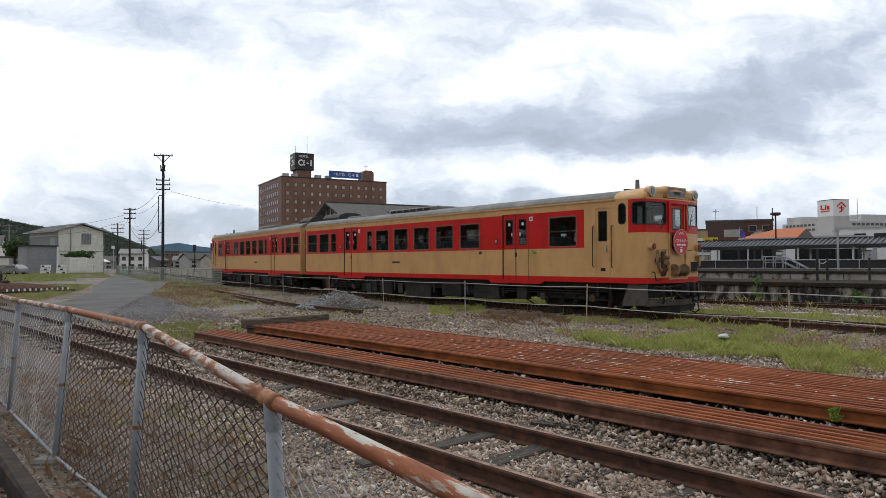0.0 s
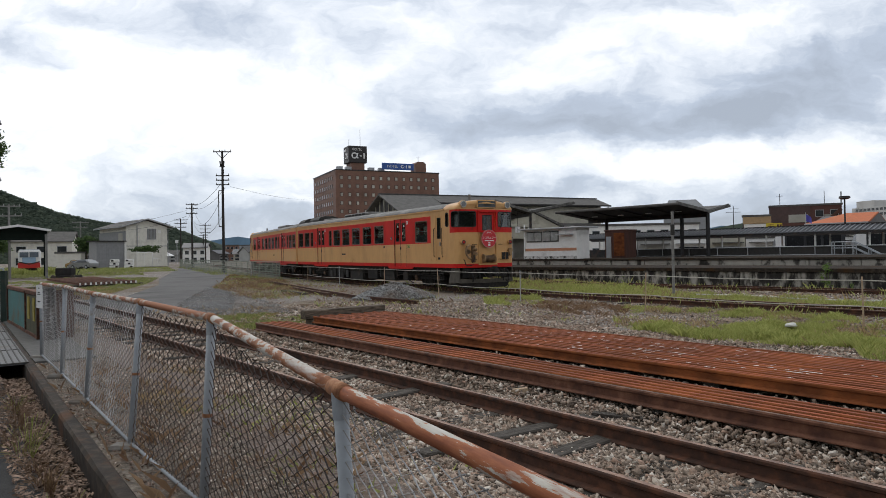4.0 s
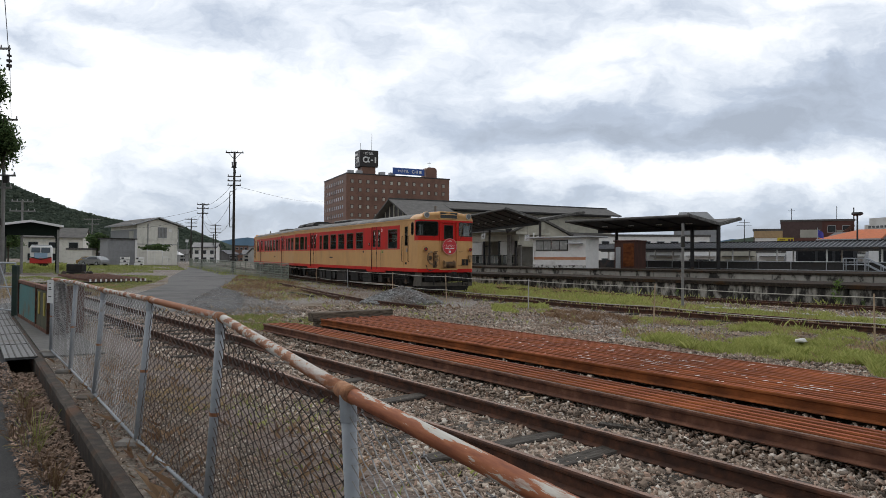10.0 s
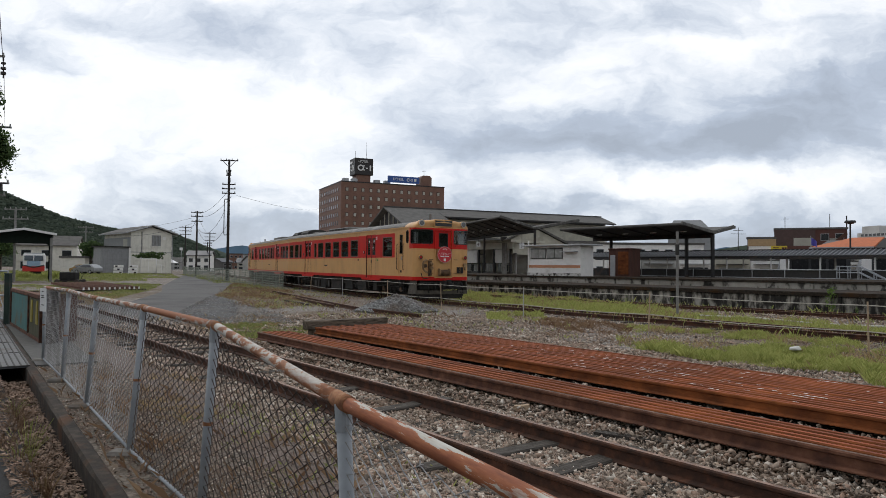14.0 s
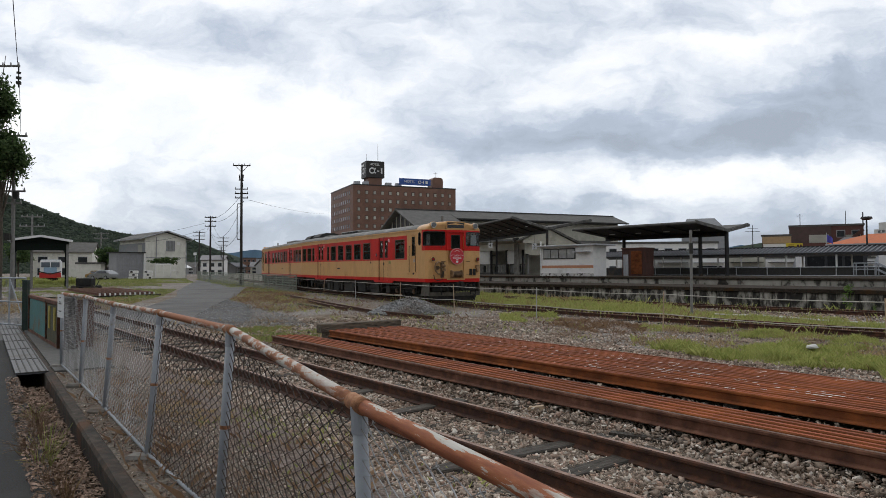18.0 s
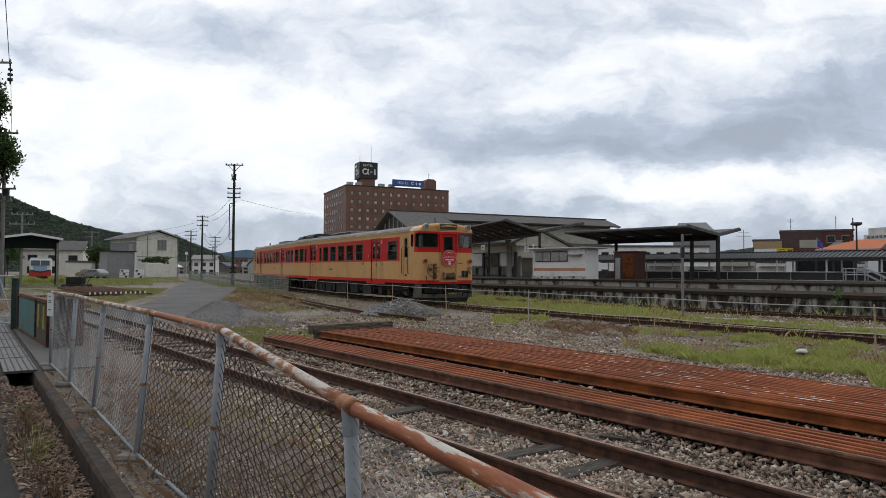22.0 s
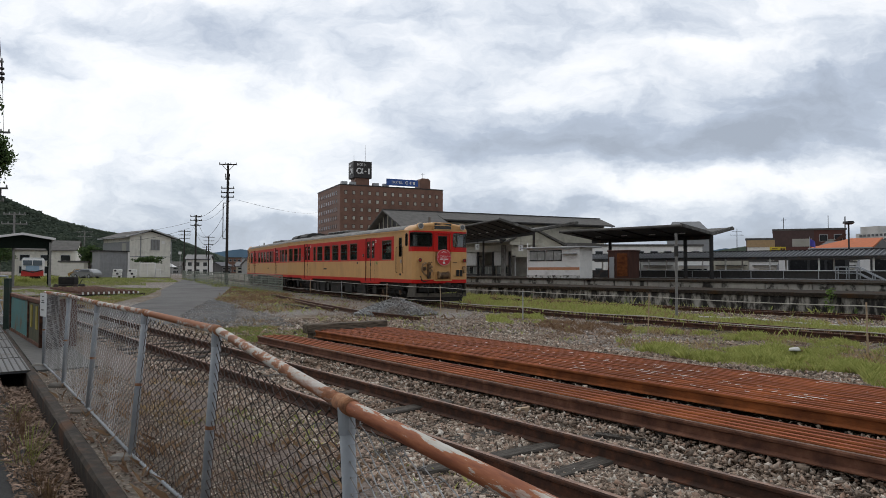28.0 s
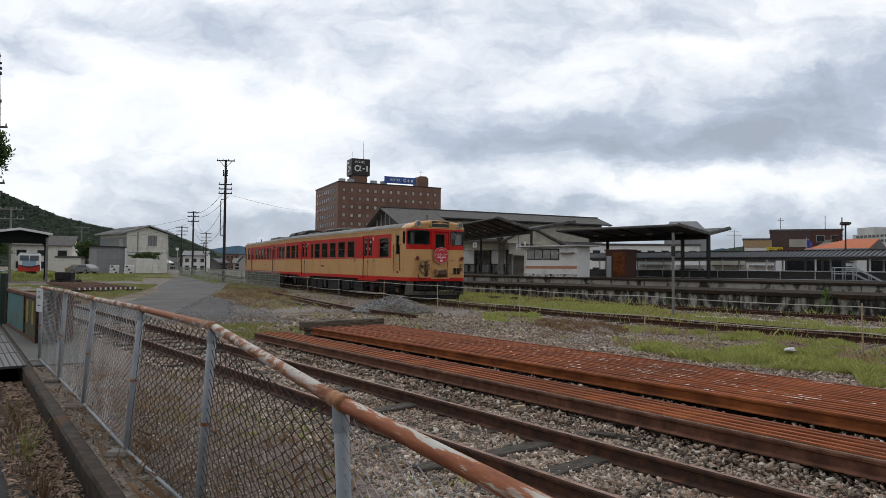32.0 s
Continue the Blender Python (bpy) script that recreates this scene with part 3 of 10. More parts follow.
    def mesh(self, name, mats):
        me = bpy.data.meshes.new(name)
        me.from_pydata(self.v, [], self.f)
        for m in mats if isinstance(mats, (list, tuple)) else [mats]:
            me.materials.append(m)
        if any(self.s):
            me.polygons.foreach_set("material_index", self.s)
        return me


def fixed(me):
    """Faces all round turned outwards."""
    bm = bmesh.new()
    bm.from_mesh(me)
    bmesh.ops.recalc_face_normals(bm, faces=bm.faces)
    bm.to_mesh(me)
    bm.free()
    return me


def part(name, sh, m, parent=None, label="", smooth=False, fix=True):
    me = sh.mesh(name, m) if isinstance(sh, Shape) else sh
    if fix and isinstance(sh, Shape) and len(sh.f) < 60000:
        fixed(me)
    if smooth:
        me.polygons.foreach_set("use_smooth", [True] * len(me.polygons))
    ob = new(name, me)
    if parent is not None:
        ob.parent = parent
    if label:
        ob["label"] = label
    return ob


def thing(name, label, category, group="", kind="", at=(0, 0, 0), rz=0.0):
    ob = new(name)
    ob.empty_display_size = 0.3
    ob.matrix_basis = pose(*at, 0, 0, rz)
    return tagged(ob, label, category, group, kind)


def solo(name, sh, m, label, category, group="", kind="", smooth=False, fix=True):
    return tagged(part(name, sh, m, smooth=smooth, fix=fix), label, category, group, kind)


def sag(a, b, drop, n=8):
    a, b = Vector(a), Vector(b)
    return [a.lerp(b, i / n) - Vector((0, 0, drop * 4 * (i / n) * (1 - i / n))) for i in range(n + 1)]


rng = random.Random(7)

# ---------------------------------------------------------------- plan
# yard axes: B runs along the near sidings to the right and towards the camera, A across them, away from it
DB, DA = Vector((0.603, -0.798, 0)), Vector((0.798, 0.603, 0))


def yard(a, b, z=0.0):
    return DA * a + DB * b + Vector((0, 0, z))


# platform axes
DP, DQ = Vector((0.643, -0.766, 0)), Vector((0.766, 0.643, 0))
P_ORG = Vector((17.0, 26.3, 0))


def plat(q, p, z=0.0):
    return P_ORG + DQ * q + DP * p + Vector((0, 0, z))


def rise(x, y):
    """The ground climbs gently away from the camera."""
    return 0.004 * max(0.0, min(y, 140) - 25)


# the railcars' siding: straight, then bending to the right as it leaves, then straight
S0, TH0 = Vector((8.95, 19.606)), math.pi - radians(54.5)
BEND, BEND_FROM, BEND_TO = 0.0059, 3.75, 39.3


def siding(s):
    """A point of the siding's centre line, s metres from the first buffer position, and the heading away."""
    if s <= 0:
        return S0 + Vector((math.cos(TH0), math.sin(TH0))) * s, TH0
    n = max(1, int(s / 0.25))
    ds = s / n
    x = y = 0.0
    for i in range(n):
        h = TH0 - BEND * min(max((i + 0.5) * ds - BEND_FROM, 0), BEND_TO - BEND_FROM)
        x, y = x + math.cos(h) * ds, y + math.sin(h) * ds
    return S0 + Vector((x, y)), TH0 - BEND * min(max(s - BEND_FROM, 0), BEND_TO - BEND_FROM)

# ---------------------------------------------------------------- ground


def wave(x, y, k=0.25):
    return noise.noise((x * k, y * k, 0.0))


def ground_z(x, y):
    q = Vector((x, y, 0))
    a = q.dot(DA)
    z = rise(x, y) - 0.02
    if a > 2.2:
        k = 0.25 if a < 10 else 1.0
        z += k * (0.05 * wave(x, y, 0.35) + 0.03 * wave(x + 9, y, 1.1))
    return z


def build_ground():
    """One sheet to the horizon: fine near the camera, coarse far off, with the drain's trench left open beside the path."""
    xs = sorted({*np.arange(-30, 40, 0.8).tolist(), *np.arange(-140, -30, 8).tolist(), *np.arange(40, 140, 8).tolist(), -3500, -1500, -700, -350, 350, 700, 1500, 3500, 140, -220, 220})
    ys = sorted({*np.arange(-12, 60, 0.8).tolist(), *np.arange(60, 200, 8).tolist(), -1500, -300, -60, -30, 260, 400, 700, 1500, 3500})
    sh = Shape()
    idx = {}
    for j, y in enumerate(ys):
        for i, x in enumerate(xs):
            near = abs(x) < 40 and -12 < y < 60
            q = Vector((x, y, 0))
            a = q.dot(DA)
            z = ground_z(x, y) if near else rise(x, y) - 0.02
            if near and a < 2.3 and y < 45:
                z -= 0.42
            idx[i, j] = len(sh.v)
            sh.v.append((x, y, z))
    for j in range(len(ys) - 1):
        for i in range(len(xs) - 1):
            sh.f.append((idx[i, j], idx[i + 1, j], idx[i + 1, j + 1], idx[i, j + 1]))
            sh.s.append(0)
    return solo("ground", sh, GROUND, "gravel yard ground with patches of weeds", "ground", kind="structure", smooth=True, fix=False)


def ground_material():
    m = bpy.data.materials.new("yard_gravel_and_soil")
    m.use_nodes = True
    nt = m.node_tree
    b = nt.nodes["Principled BSDF"]
    n = lambda kind, **kw: node(nt, kind, **kw)
    co = n("ShaderNodeTexCoord")
    big = n("ShaderNodeTexNoise")
    link(nt, co, "Object", big, "Vector")
    big.inputs["Scale"].default_value, big.inputs["Detail"].default_value, big.inputs["Roughness"].default_value = 0.16, 8, 0.6
    vor = n("ShaderNodeTexVoronoi")
    link(nt, co, "Object", vor, "Vector")
    vor.inputs["Scale"].default_value = 30
    rs = n("ShaderNodeValToRGB")
    link(nt, vor, "Color", rs, 0)
    stops(rs, ((0.1, (0.11, 0.095, 0.083)), (0.5, (0.24, 0.212, 0.19)), (0.9, (0.42, 0.385, 0.35))))
    soil = n("ShaderNodeTexNoise")
    link(nt, co, "Object", soil, "Vector")
    soil.inputs["Scale"].default_value, soil.inputs["Detail"].default_value = 3.0, 9
    rsoil = n("ShaderNodeValToRGB")
    link(nt, soil, 0, rsoil, 0)
    stops(rsoil, ((0.3, (0.11, 0.083, 0.06)), (0.5, (0.19, 0.15, 0.11)), (0.72, (0.27, 0.225, 0.17))))
    fac = n("ShaderNodeMapRange")
    link(nt, big, 0, fac, 0)
    fac.inputs[1].default_value, fac.inputs[2].default_value = 0.46, 0.58
    mx = n("ShaderNodeMix", data_type="RGBA")
    link(nt, fac, 0, mx, 0), link(nt, rs, 0, mx, 6), link(nt, rsoil, 0, mx, 7)
    link(nt, mx, 2, b, "Base Color")
    b.inputs["Roughness"].default_value = 0.95
    b.inputs["Specular IOR Level"].default_value = 0.15
    bp = n("ShaderNodeBump")
    bp.inputs["Strength"].default_value, bp.inputs["Distance"].default_value = 0.7, 0.04
    link(nt, vor, "Distance", bp, "Height")
    link(nt, bp, 0, b, "Normal")
    return m


GROUND = ground_material()
build_ground()

# ---------------------------------------------------------------- railway track
RAIL = [(-0.061, 0.0), (0.061, 0.0), (0.061, 0.011), (0.012, 0.03), (0.008, 0.105), (0.0325, 0.118), (0.0325, 0.140), (0.023, 0.153), (-0.023, 0.153), (-0.0325, 0.140), (-0.0325, 0.118), (-0.008, 0.105), (-0.012, 0.03), (-0.061, 0.011)]


def rail_line(pts, m, name, parent, label=""):
    """A flat-bottomed rail swept along a polyline."""
    sh = Shape()
    n = len(RAIL)
    pts = [Vector(p) for p in pts]
    rings = []
    for i, p in enumerate(pts):
        d = (pts[min(i + 1, len(pts) - 1)] - pts[max(i - 1, 0)]).normalized()
        sx = d.cross(Vector((0, 0, 1))).normalized()
        rings += [p + sx * a + Vector((0, 0, b)) for a, b in RAIL]
    fs = []
    for i in range(len(pts) - 1):
        for j in range(n):
            fs.append((i * n + j, i * n + (j + 1) % n, (i + 1) * n + (j + 1) % n, (i + 1) * n + j))
    fs += [tuple(range(n)), tuple(range((len(pts) - 1) * n, len(pts) * n))]
    sh.faces(rings, fs)
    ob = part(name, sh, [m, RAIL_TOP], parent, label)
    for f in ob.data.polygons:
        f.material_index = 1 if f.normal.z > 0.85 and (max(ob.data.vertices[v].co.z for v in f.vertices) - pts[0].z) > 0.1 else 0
    return ob


def near_track():
    t = thing("railway_track", "disused narrow-gauge siding with rusty rails on weathered sleepers", "railway track", kind="structure")
    for a in (3.83, 4.92):
        rail_line([yard(a, b, 0.0) for b in (-32, -20, -10, 0, 8)], RUST_DARK, "rail", t)
    sl = Shape().box(0, 0, 0, 0.2, 2.1, 0.14, ch=0.012)
    me = fixed(sl.mesh("sleeper", TIMBER))
    for i in range(46):
        b = -27 + i * 0.72
        ob = new("sleeper", me)
        ob.parent = t
        ob.matrix_basis = Matrix.Translation(yard(4.375 + rng.uniform(-0.05, 0.05), b + rng.uniform(-0.04, 0.04), -0.132 + rng.uniform(-0.02, 0.025))) @ pose(0, 0, 0, rng.uniform(-1.2, 1.2), rng.uniform(-2, 2), -52.9 + rng.uniform(-4, 4))
    return t


def siding_track():
    t = thing("railway_track", "weed-grown siding with rusty rails that bends away", "railway track", kind="structure")
    ss = list(np.arange(-24, 110, 1.5))
    for off in (-0.567, 0.567):
        pts = []
        for s in ss:
            p, h = siding(s)
            pts.append((p.x - math.sin(h) * off, p.y + math.cos(h) * off, rise(p.x, p.y)))
        rail_line(pts, RUST_DARK, "rail", t)
    me = fixed(Shape().box(0, 0, 0, 0.2, 2.1, 0.14, ch=0.012).mesh("sleeper", TIMBER))
    for s in np.arange(-22, 60, 0.75):
        p, h = siding(float(s))
        ob = new("sleeper", me)
        ob.parent = t
        ob.matrix_basis = pose(p.x, p.y, rise(p.x, p.y) - 0.13, 0, 0, math.degrees(h))


def platform_track():
    t = thing("railway_track", "station track beside the old platform wall", "railway track", kind="structure")
    for q in (-1.5 - 0.55, -1.5 - 1.65):
        rail_line([plat(q, p) for p in (-90, -30, 0, 25)], RUST_DARK, "rail", t)
    me = fixed(Shape().box(0, 0, 0, 0.2, 2.1, 0.14, ch=0.012).mesh("sleeper", TIMBER))
    for i in range(70):
        ob = new("sleeper", me)
        ob.parent = t
        ob.matrix_basis = Matrix.Translation(plat(-2.6, -40 + i * 0.75, -0.13)) @ pose(0, 0, 0, 0, 0, -50)


near_track()
siding_track()
platform_track()

# ---------------------------------------------------------------- stacks of spare rails


def rail_stack(a0, n, b0, b1, z, pitch, label, jitter=0.25):
    t = thing("rail_stack", label, "rail stack")
    me = None
    for i in range(n):
        d = rng.uniform(-jitter, jitter * 0.3)
        sh = Shape()
        sh.prism([(-x, y) for x, y in RAIL], (b0, 0, 0), (b1, 0, 0))
        if me is None:
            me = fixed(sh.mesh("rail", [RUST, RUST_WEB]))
            # by facing: tops bright, sides darker as painted shade between the heads
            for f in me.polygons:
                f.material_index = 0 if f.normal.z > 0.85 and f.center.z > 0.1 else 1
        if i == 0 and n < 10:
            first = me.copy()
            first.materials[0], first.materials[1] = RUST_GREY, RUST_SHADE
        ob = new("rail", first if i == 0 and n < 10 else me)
        ob.parent = t
        ob.matrix_basis = Matrix.Translation(yard(a0 + (i + 0.5) * pitch, d, z + rng.uniform(-0.004, 0.004))) @ pose(0, 0, 0, 0, 0, -52.9)
    k = 0
    for b in np.arange(b0 + 0.6, b1, 3.2):
        sup = Shape().box(0, 0, 0, 0.2, n * pitch - 0.12, z + 0.02, ch=0.01)
        ob = part("bearer", sup, TIMBER, t)
        ob.matrix_basis = Matrix.Translation(yard(a0 + n * pitch / 2, float(b), -0.02)) @ pose(0, 0, 0, 0, 0, -52.9)
    return t


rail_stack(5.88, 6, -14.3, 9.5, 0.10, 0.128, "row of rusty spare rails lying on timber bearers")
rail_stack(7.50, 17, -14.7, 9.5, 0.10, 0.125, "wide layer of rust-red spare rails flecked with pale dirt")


def sleeper_block():
    t = thing("timber_block", "old grey sleepers laid across the rail ends", "timber sleepers", at=(-2.25, 17.2, 0), rz=38.7)
    part("timber", Shape().box(0, 0, 0.17, 2.35, 0.26, 0.22, ch=0.02), TIMBER_OLD, t)
    part("timber", Shape().box(-0.85, -0.05, -0.02, 0.3, 0.5, 0.19, ch=0.02), TIMBER_OLD, t)
    part("timber", Shape().box(0.2, 0.25, 0.0, 1.7, 0.2, 0.24, ch=0.02), TIMBER_OLD, t)


sleeper_block()

# ---------------------------------------------------------------- chain-link fence beside the path
# feet and heads of the posts, from near to far
POSTS = (((0.62, 0.9, -0.05), (0.55, 0.95, 1.17)), ((-0.32, 2.70, -0.05), (-0.385, 2.69, 1.18)), ((-1.58, 4.62, 0.0), (-1.50, 4.61, 1.30)), ((-2.74, 6.15, 0.01), (-2.72, 6.35, 1.305)),
         ((-4.13, 8.12, 0.02), (-4.0, 8.05, 1.305)), ((-5.36, 9.85, 0.03), (-5.37, 9.98, 1.318)), ((-6.76, 11.8, 0.03), (-6.70, 11.7, 1.308)))
SAG = (0.05, 0.075, 0.055, 0.02, 0.01, 0.01)      # how far the mesh has slipped down from the top pipe, bay by bay


def chain_link(a0, a1, b0, b1, m, parent, slip=0.02):
    """Woven diamonds between two posts: zigzag wires bent before and behind the plane."""
    a0, a1, b0, b1 = Vector(a0), Vector(a1), Vector(b0), Vector(b1)
    cell = 0.064
    nx = max(4, int((b0 - a0).length / cell))
    nz = 38
    out = (b0 - a0).cross(Vector((0, 0, 1))).normalized() * 0.004
    sh = Shape()
    for i in range(nx):
        pts = []
        for j in range(nz + 1):
            u = (i + 0.5 + (0.52 if (i + j) % 2 else -0.52)) / nx
            v = j / nz
            p = a0.lerp(b0, u).lerp(a1.lerp(b1, u) - Vector((0, 0, slip * math.sin(math.pi * min(max(u, 0), 1)) ** 0.5)), v)
            w = 0.016 * noise.noise(p * 2.1)
            pts.append(p + out * (1 if j % 2 else -1) + Vector((0, 0, w)) + out * w * 60)
        # the cut ends stand up as loose hooks
        pts.append(pts[-1] + (pts[-2] - pts[-1]) * -0.25 + out * 3 * rng.uniform(-1, 1))
        sh.pipe(pts, 0.0037 if m is WIRE_RUST else 0.0030, 4)
    return part("chain_link_mesh", sh, m, parent, fix=False)


def near_fence():
    t = thing("chain_link_fence", "chain-link fence with flaking rusty top pipe", "fence")
    for i, (f, h) in enumerate(POSTS):
        p = part("post", Shape().tube(f, h, 0.03, n=14), FENCE_POST, t, smooth=True)
        hv, fv = Vector(h), Vector(f)
        up = (hv - fv).normalized()
        part("cap", Shape().tube(hv - up * 0.11, hv - up * 0.005, 0.034, n=16), FENCE_POST, p, "grey tee sleeve under the top pipe")
        mid = fv.lerp(hv, 0.5)
        if 0 < i < len(POSTS) - 1:
            u, w = (Vector(POSTS[i - 1][1]) - hv).normalized() * 0.07, (Vector(POSTS[i + 1][1]) - hv).normalized() * 0.07
            part("pipe_collar", Shape().pipe([hv + u, hv, hv + w], 0.0335, 16), RUST_CAP, p, "rust-brown joint collar", smooth=True)
        part("band", Shape().tube(mid - up * 0.012, mid + up * 0.012, 0.0325, n=14), RUST_CAP, p, "rusty clamp band")
        part("footing", Shape().box(f[0] - 0.05, f[1] - 0.02, f[2] - 0.2, 0.24, 0.18, 0.25, ch=0.025), CONC_FOOT, p, "small weathered concrete footing")
    for i in range(len(POSTS) - 1):
        (f0, h0), (f1, h1) = POSTS[i], POSTS[i + 1]
        a, b = Vector(h0) + Vector((0, 0, 0.0)), Vector(h1)
        part("top_pipe", Shape().pipe([a.lerp(b, k / 8) for k in range(9)], 0.028, 16), FENCE_PAINT if i else FENCE_RUSTED, t, smooth=True)
        c, e = Vector(f0) + Vector((0, 0, 0.05)), Vector(f1) + Vector((0, 0, 0.05))
        part("bottom_pipe", Shape().tube(c, e, 0.014, n=10), FENCE_POST, t, smooth=True)
        d = (Vector(f1) - Vector(f0)).normalized() * 0.03
        chain_link(c + d, a + d - Vector((0, 0, 0.02)), e - d, b - d - Vector((0, 0, 0.02)), WIRE_RUST if i in (1, 2) else WIRE, t, SAG[i])


near_fence()

# ---------------------------------------------------------------- path, drain and kerb
KA, KB = Vector((-1.35, 3.5, 0)), Vector((-6.45, 10.83, 0))     # the kerb's drain-side edge
KD = (KB - KA).normalized()
KN = Vector((-KD.y, KD.x, 0))                                     # to the left, over the drain


def along(l, w, z=0.0):
    """l along the kerb away from the camera, w to the left of it."""
    return KA + KD * l + KN * w + Vector((0, 0, z))


def strip(name, l0, l1, w0, w1, z0, z1, m, label, category, kind="structure", n=1):
    sh = Shape()
    for i in range(n):
        a, b = l0 + (l1 - l0) * i / n, l0 + (l1 - l0) * (i + 1) / n
        pts = [along(a, w0, z0), along(b, w0, z0), along(b, w1, z0), along(a, w1, z0), along(a, w0, z1), along(b, w0, z1), along(b, w1, z1), along(a, w1, z1)]
        sh.faces(pts, [(3, 2, 1, 0), (4, 5, 6, 7), (0, 1, 5, 4), (1, 2, 6, 5), (2, 3, 7, 6), (3, 0, 4, 7)])
    return solo(name, sh, m, label, category, kind=kind)


def kerb():
    """The drain's wall, its arrises chipped and uneven."""
    sh = Shape()
    k, n = 160, 7
    for i in range(k + 1):
        l = -8 + 30 * i / k
        w = [0.012 * noise.noise((l * 2.3, j * 3.1, 0.5)) + 0.006 * noise.noise((l * 9, j * 5.1, 2.5)) for j in range(n)]
        prof = ((0.0, -0.4), (0.0 + w[1], -0.15), (0.0 + w[2], 0.025 + w[0]), (-0.02 + w[3], 0.05 + w[3]), (-0.115 + w[4], 0.05 + w[4]), (-0.14 + w[5], 0.02), (-0.14, -0.4))
        sh.v += [tuple(along(l, a, b)) for a, b in prof]
    for i in range(k):
        for j in range(n - 1):
            sh.f.append((i * n + j, i * n + j + 1, (i + 1) * n + j + 1, (i + 1) * n + j)), sh.s.append(0)
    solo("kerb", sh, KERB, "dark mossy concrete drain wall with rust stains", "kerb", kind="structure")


kerb()
strip("verge", -8, 22, -1.2, -0.143, -0.4, 0.02, VERGE_SOIL, "strip of soil and gravel under the fence", "ground")
strip("verge", -8, 14, -1.75, -1.203, -0.4, 0.024, SOIL_BROWN, "brown soil behind the fence", "ground")
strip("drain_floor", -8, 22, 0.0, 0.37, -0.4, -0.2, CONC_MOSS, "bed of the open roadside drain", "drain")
strip("road", -12, 60, 0.37, 9.5, -0.4, 0.0, ASPHALT, "dark worn asphalt path beside the drain", "road")

# ---------------------------------------------------------------- platforms
TAN = mat("tan_panel", two((0.42, 0.29, 0.16), 0.1), rough=0.7)
SHOP_DULL = mat("dull_shop_wall", two((0.12, 0.1162, 0.1125), 0.2), scale=0.6, rough=0.8)
BROWN_GREY = mat("grey_brown_cladding", two((0.085, 0.052, 0.047), 0.15), scale=2, rough=0.7)
PLAT1_Z, PLAT2_Z = 0.83, 1.18


def platforms():
    old = thing("platform_wall", "low old platform with stained concrete facing", "platform", kind="structure")
    sh = Shape()
    c = [plat(0.12, -46, 0), plat(0.12, 26, 0), plat(5.0, 26, 0), plat(5.0, -46, 0)]
    up = Vector((0, 0, PLAT1_Z - 0.16))
    sh.faces(c + [p + up for p in c], [(3, 2, 1, 0), (4, 5, 6, 7), (0, 1, 5, 4), (1, 2, 6, 5), (2, 3, 7, 6), (3, 0, 4, 7)])
    part("platform_core", sh, CONC, old)
    lip = Shape()
    c = [plat(-0.06, -46, PLAT1_Z - 0.16), plat(-0.06, 26, PLAT1_Z - 0.16), plat(5.0, 26, PLAT1_Z - 0.16), plat(5.0, -46, PLAT1_Z - 0.16)]
    up = Vector((0, 0, 0.16))
    lip.faces(c + [p + up for p in c], [(3, 2, 1, 0), (4, 5, 6, 7), (0, 1, 5, 4), (1, 2, 6, 5), (2, 3, 7, 6), (3, 0, 4, 7)])
    part("platform_surface", lip, CONC_MOSS, old, "dark mossy coping and surface")
    me = fixed(Shape().box(0, 0, 0, 1.96, 0.1, PLAT1_Z - 0.17, ch=0.02).mesh("panel", STAINED))
    for i in range(25, 60):
        ob = new("panel", me)
        ob.parent = old
        ob.matrix_basis = Matrix.Translation(plat(0.06, -94 + i * 2.0, 0.0)) @ pose(0, 0, 0, 0, 0, -50)
    isl = thing("platform_wall", "main island platform with pale concrete facing", "platform", kind="structure")
    sh = Shape()
    c = [plat(8.62, -64, 0), plat(8.62, 30, 0), plat(19, 30, 0), plat(19, -64, 0)]
    up = Vector((0, 0, PLAT2_Z - 0.12))
    sh.faces(c + [p + up for p in c], [(3, 2, 1, 0), (4, 5, 6, 7), (0, 1, 5, 4), (1, 2, 6, 5), (2, 3, 7, 6), (3, 0, 4, 7)])
    part("platform_core", sh, CONC, isl)
    lip = Shape()
    c = [plat(8.42, -64, PLAT2_Z - 0.12), plat(8.42, 30, PLAT2_Z - 0.12), plat(19.1, 30, PLAT2_Z - 0.12), plat(19.1, -64, PLAT2_Z - 0.12)]
    up = Vector((0, 0, 0.12))
    lip.faces(c + [p + up for p in c], [(3, 2, 1, 0), (4, 5, 6, 7), (0, 1, 5, 4), (1, 2, 6, 5), (2, 3, 7, 6), (3, 0, 4, 7)])
    part("platform_surface", lip, CONC_MOSS, isl, "dark coping and surface")
    me = fixed(Shape().box(0, 0, 0, 2.46, 0.1, PLAT2_Z - 0.13, ch=0.02).mesh("panel", STAINED_PALE))
    for i in range(13, 50):
        ob = new("panel", me)
        ob.parent = isl
        ob.matrix_basis = Matrix.Translation(plat(8.56, -94 + i * 2.5, 0.0)) @ pose(0, 0, 0, 0, 0, -50)


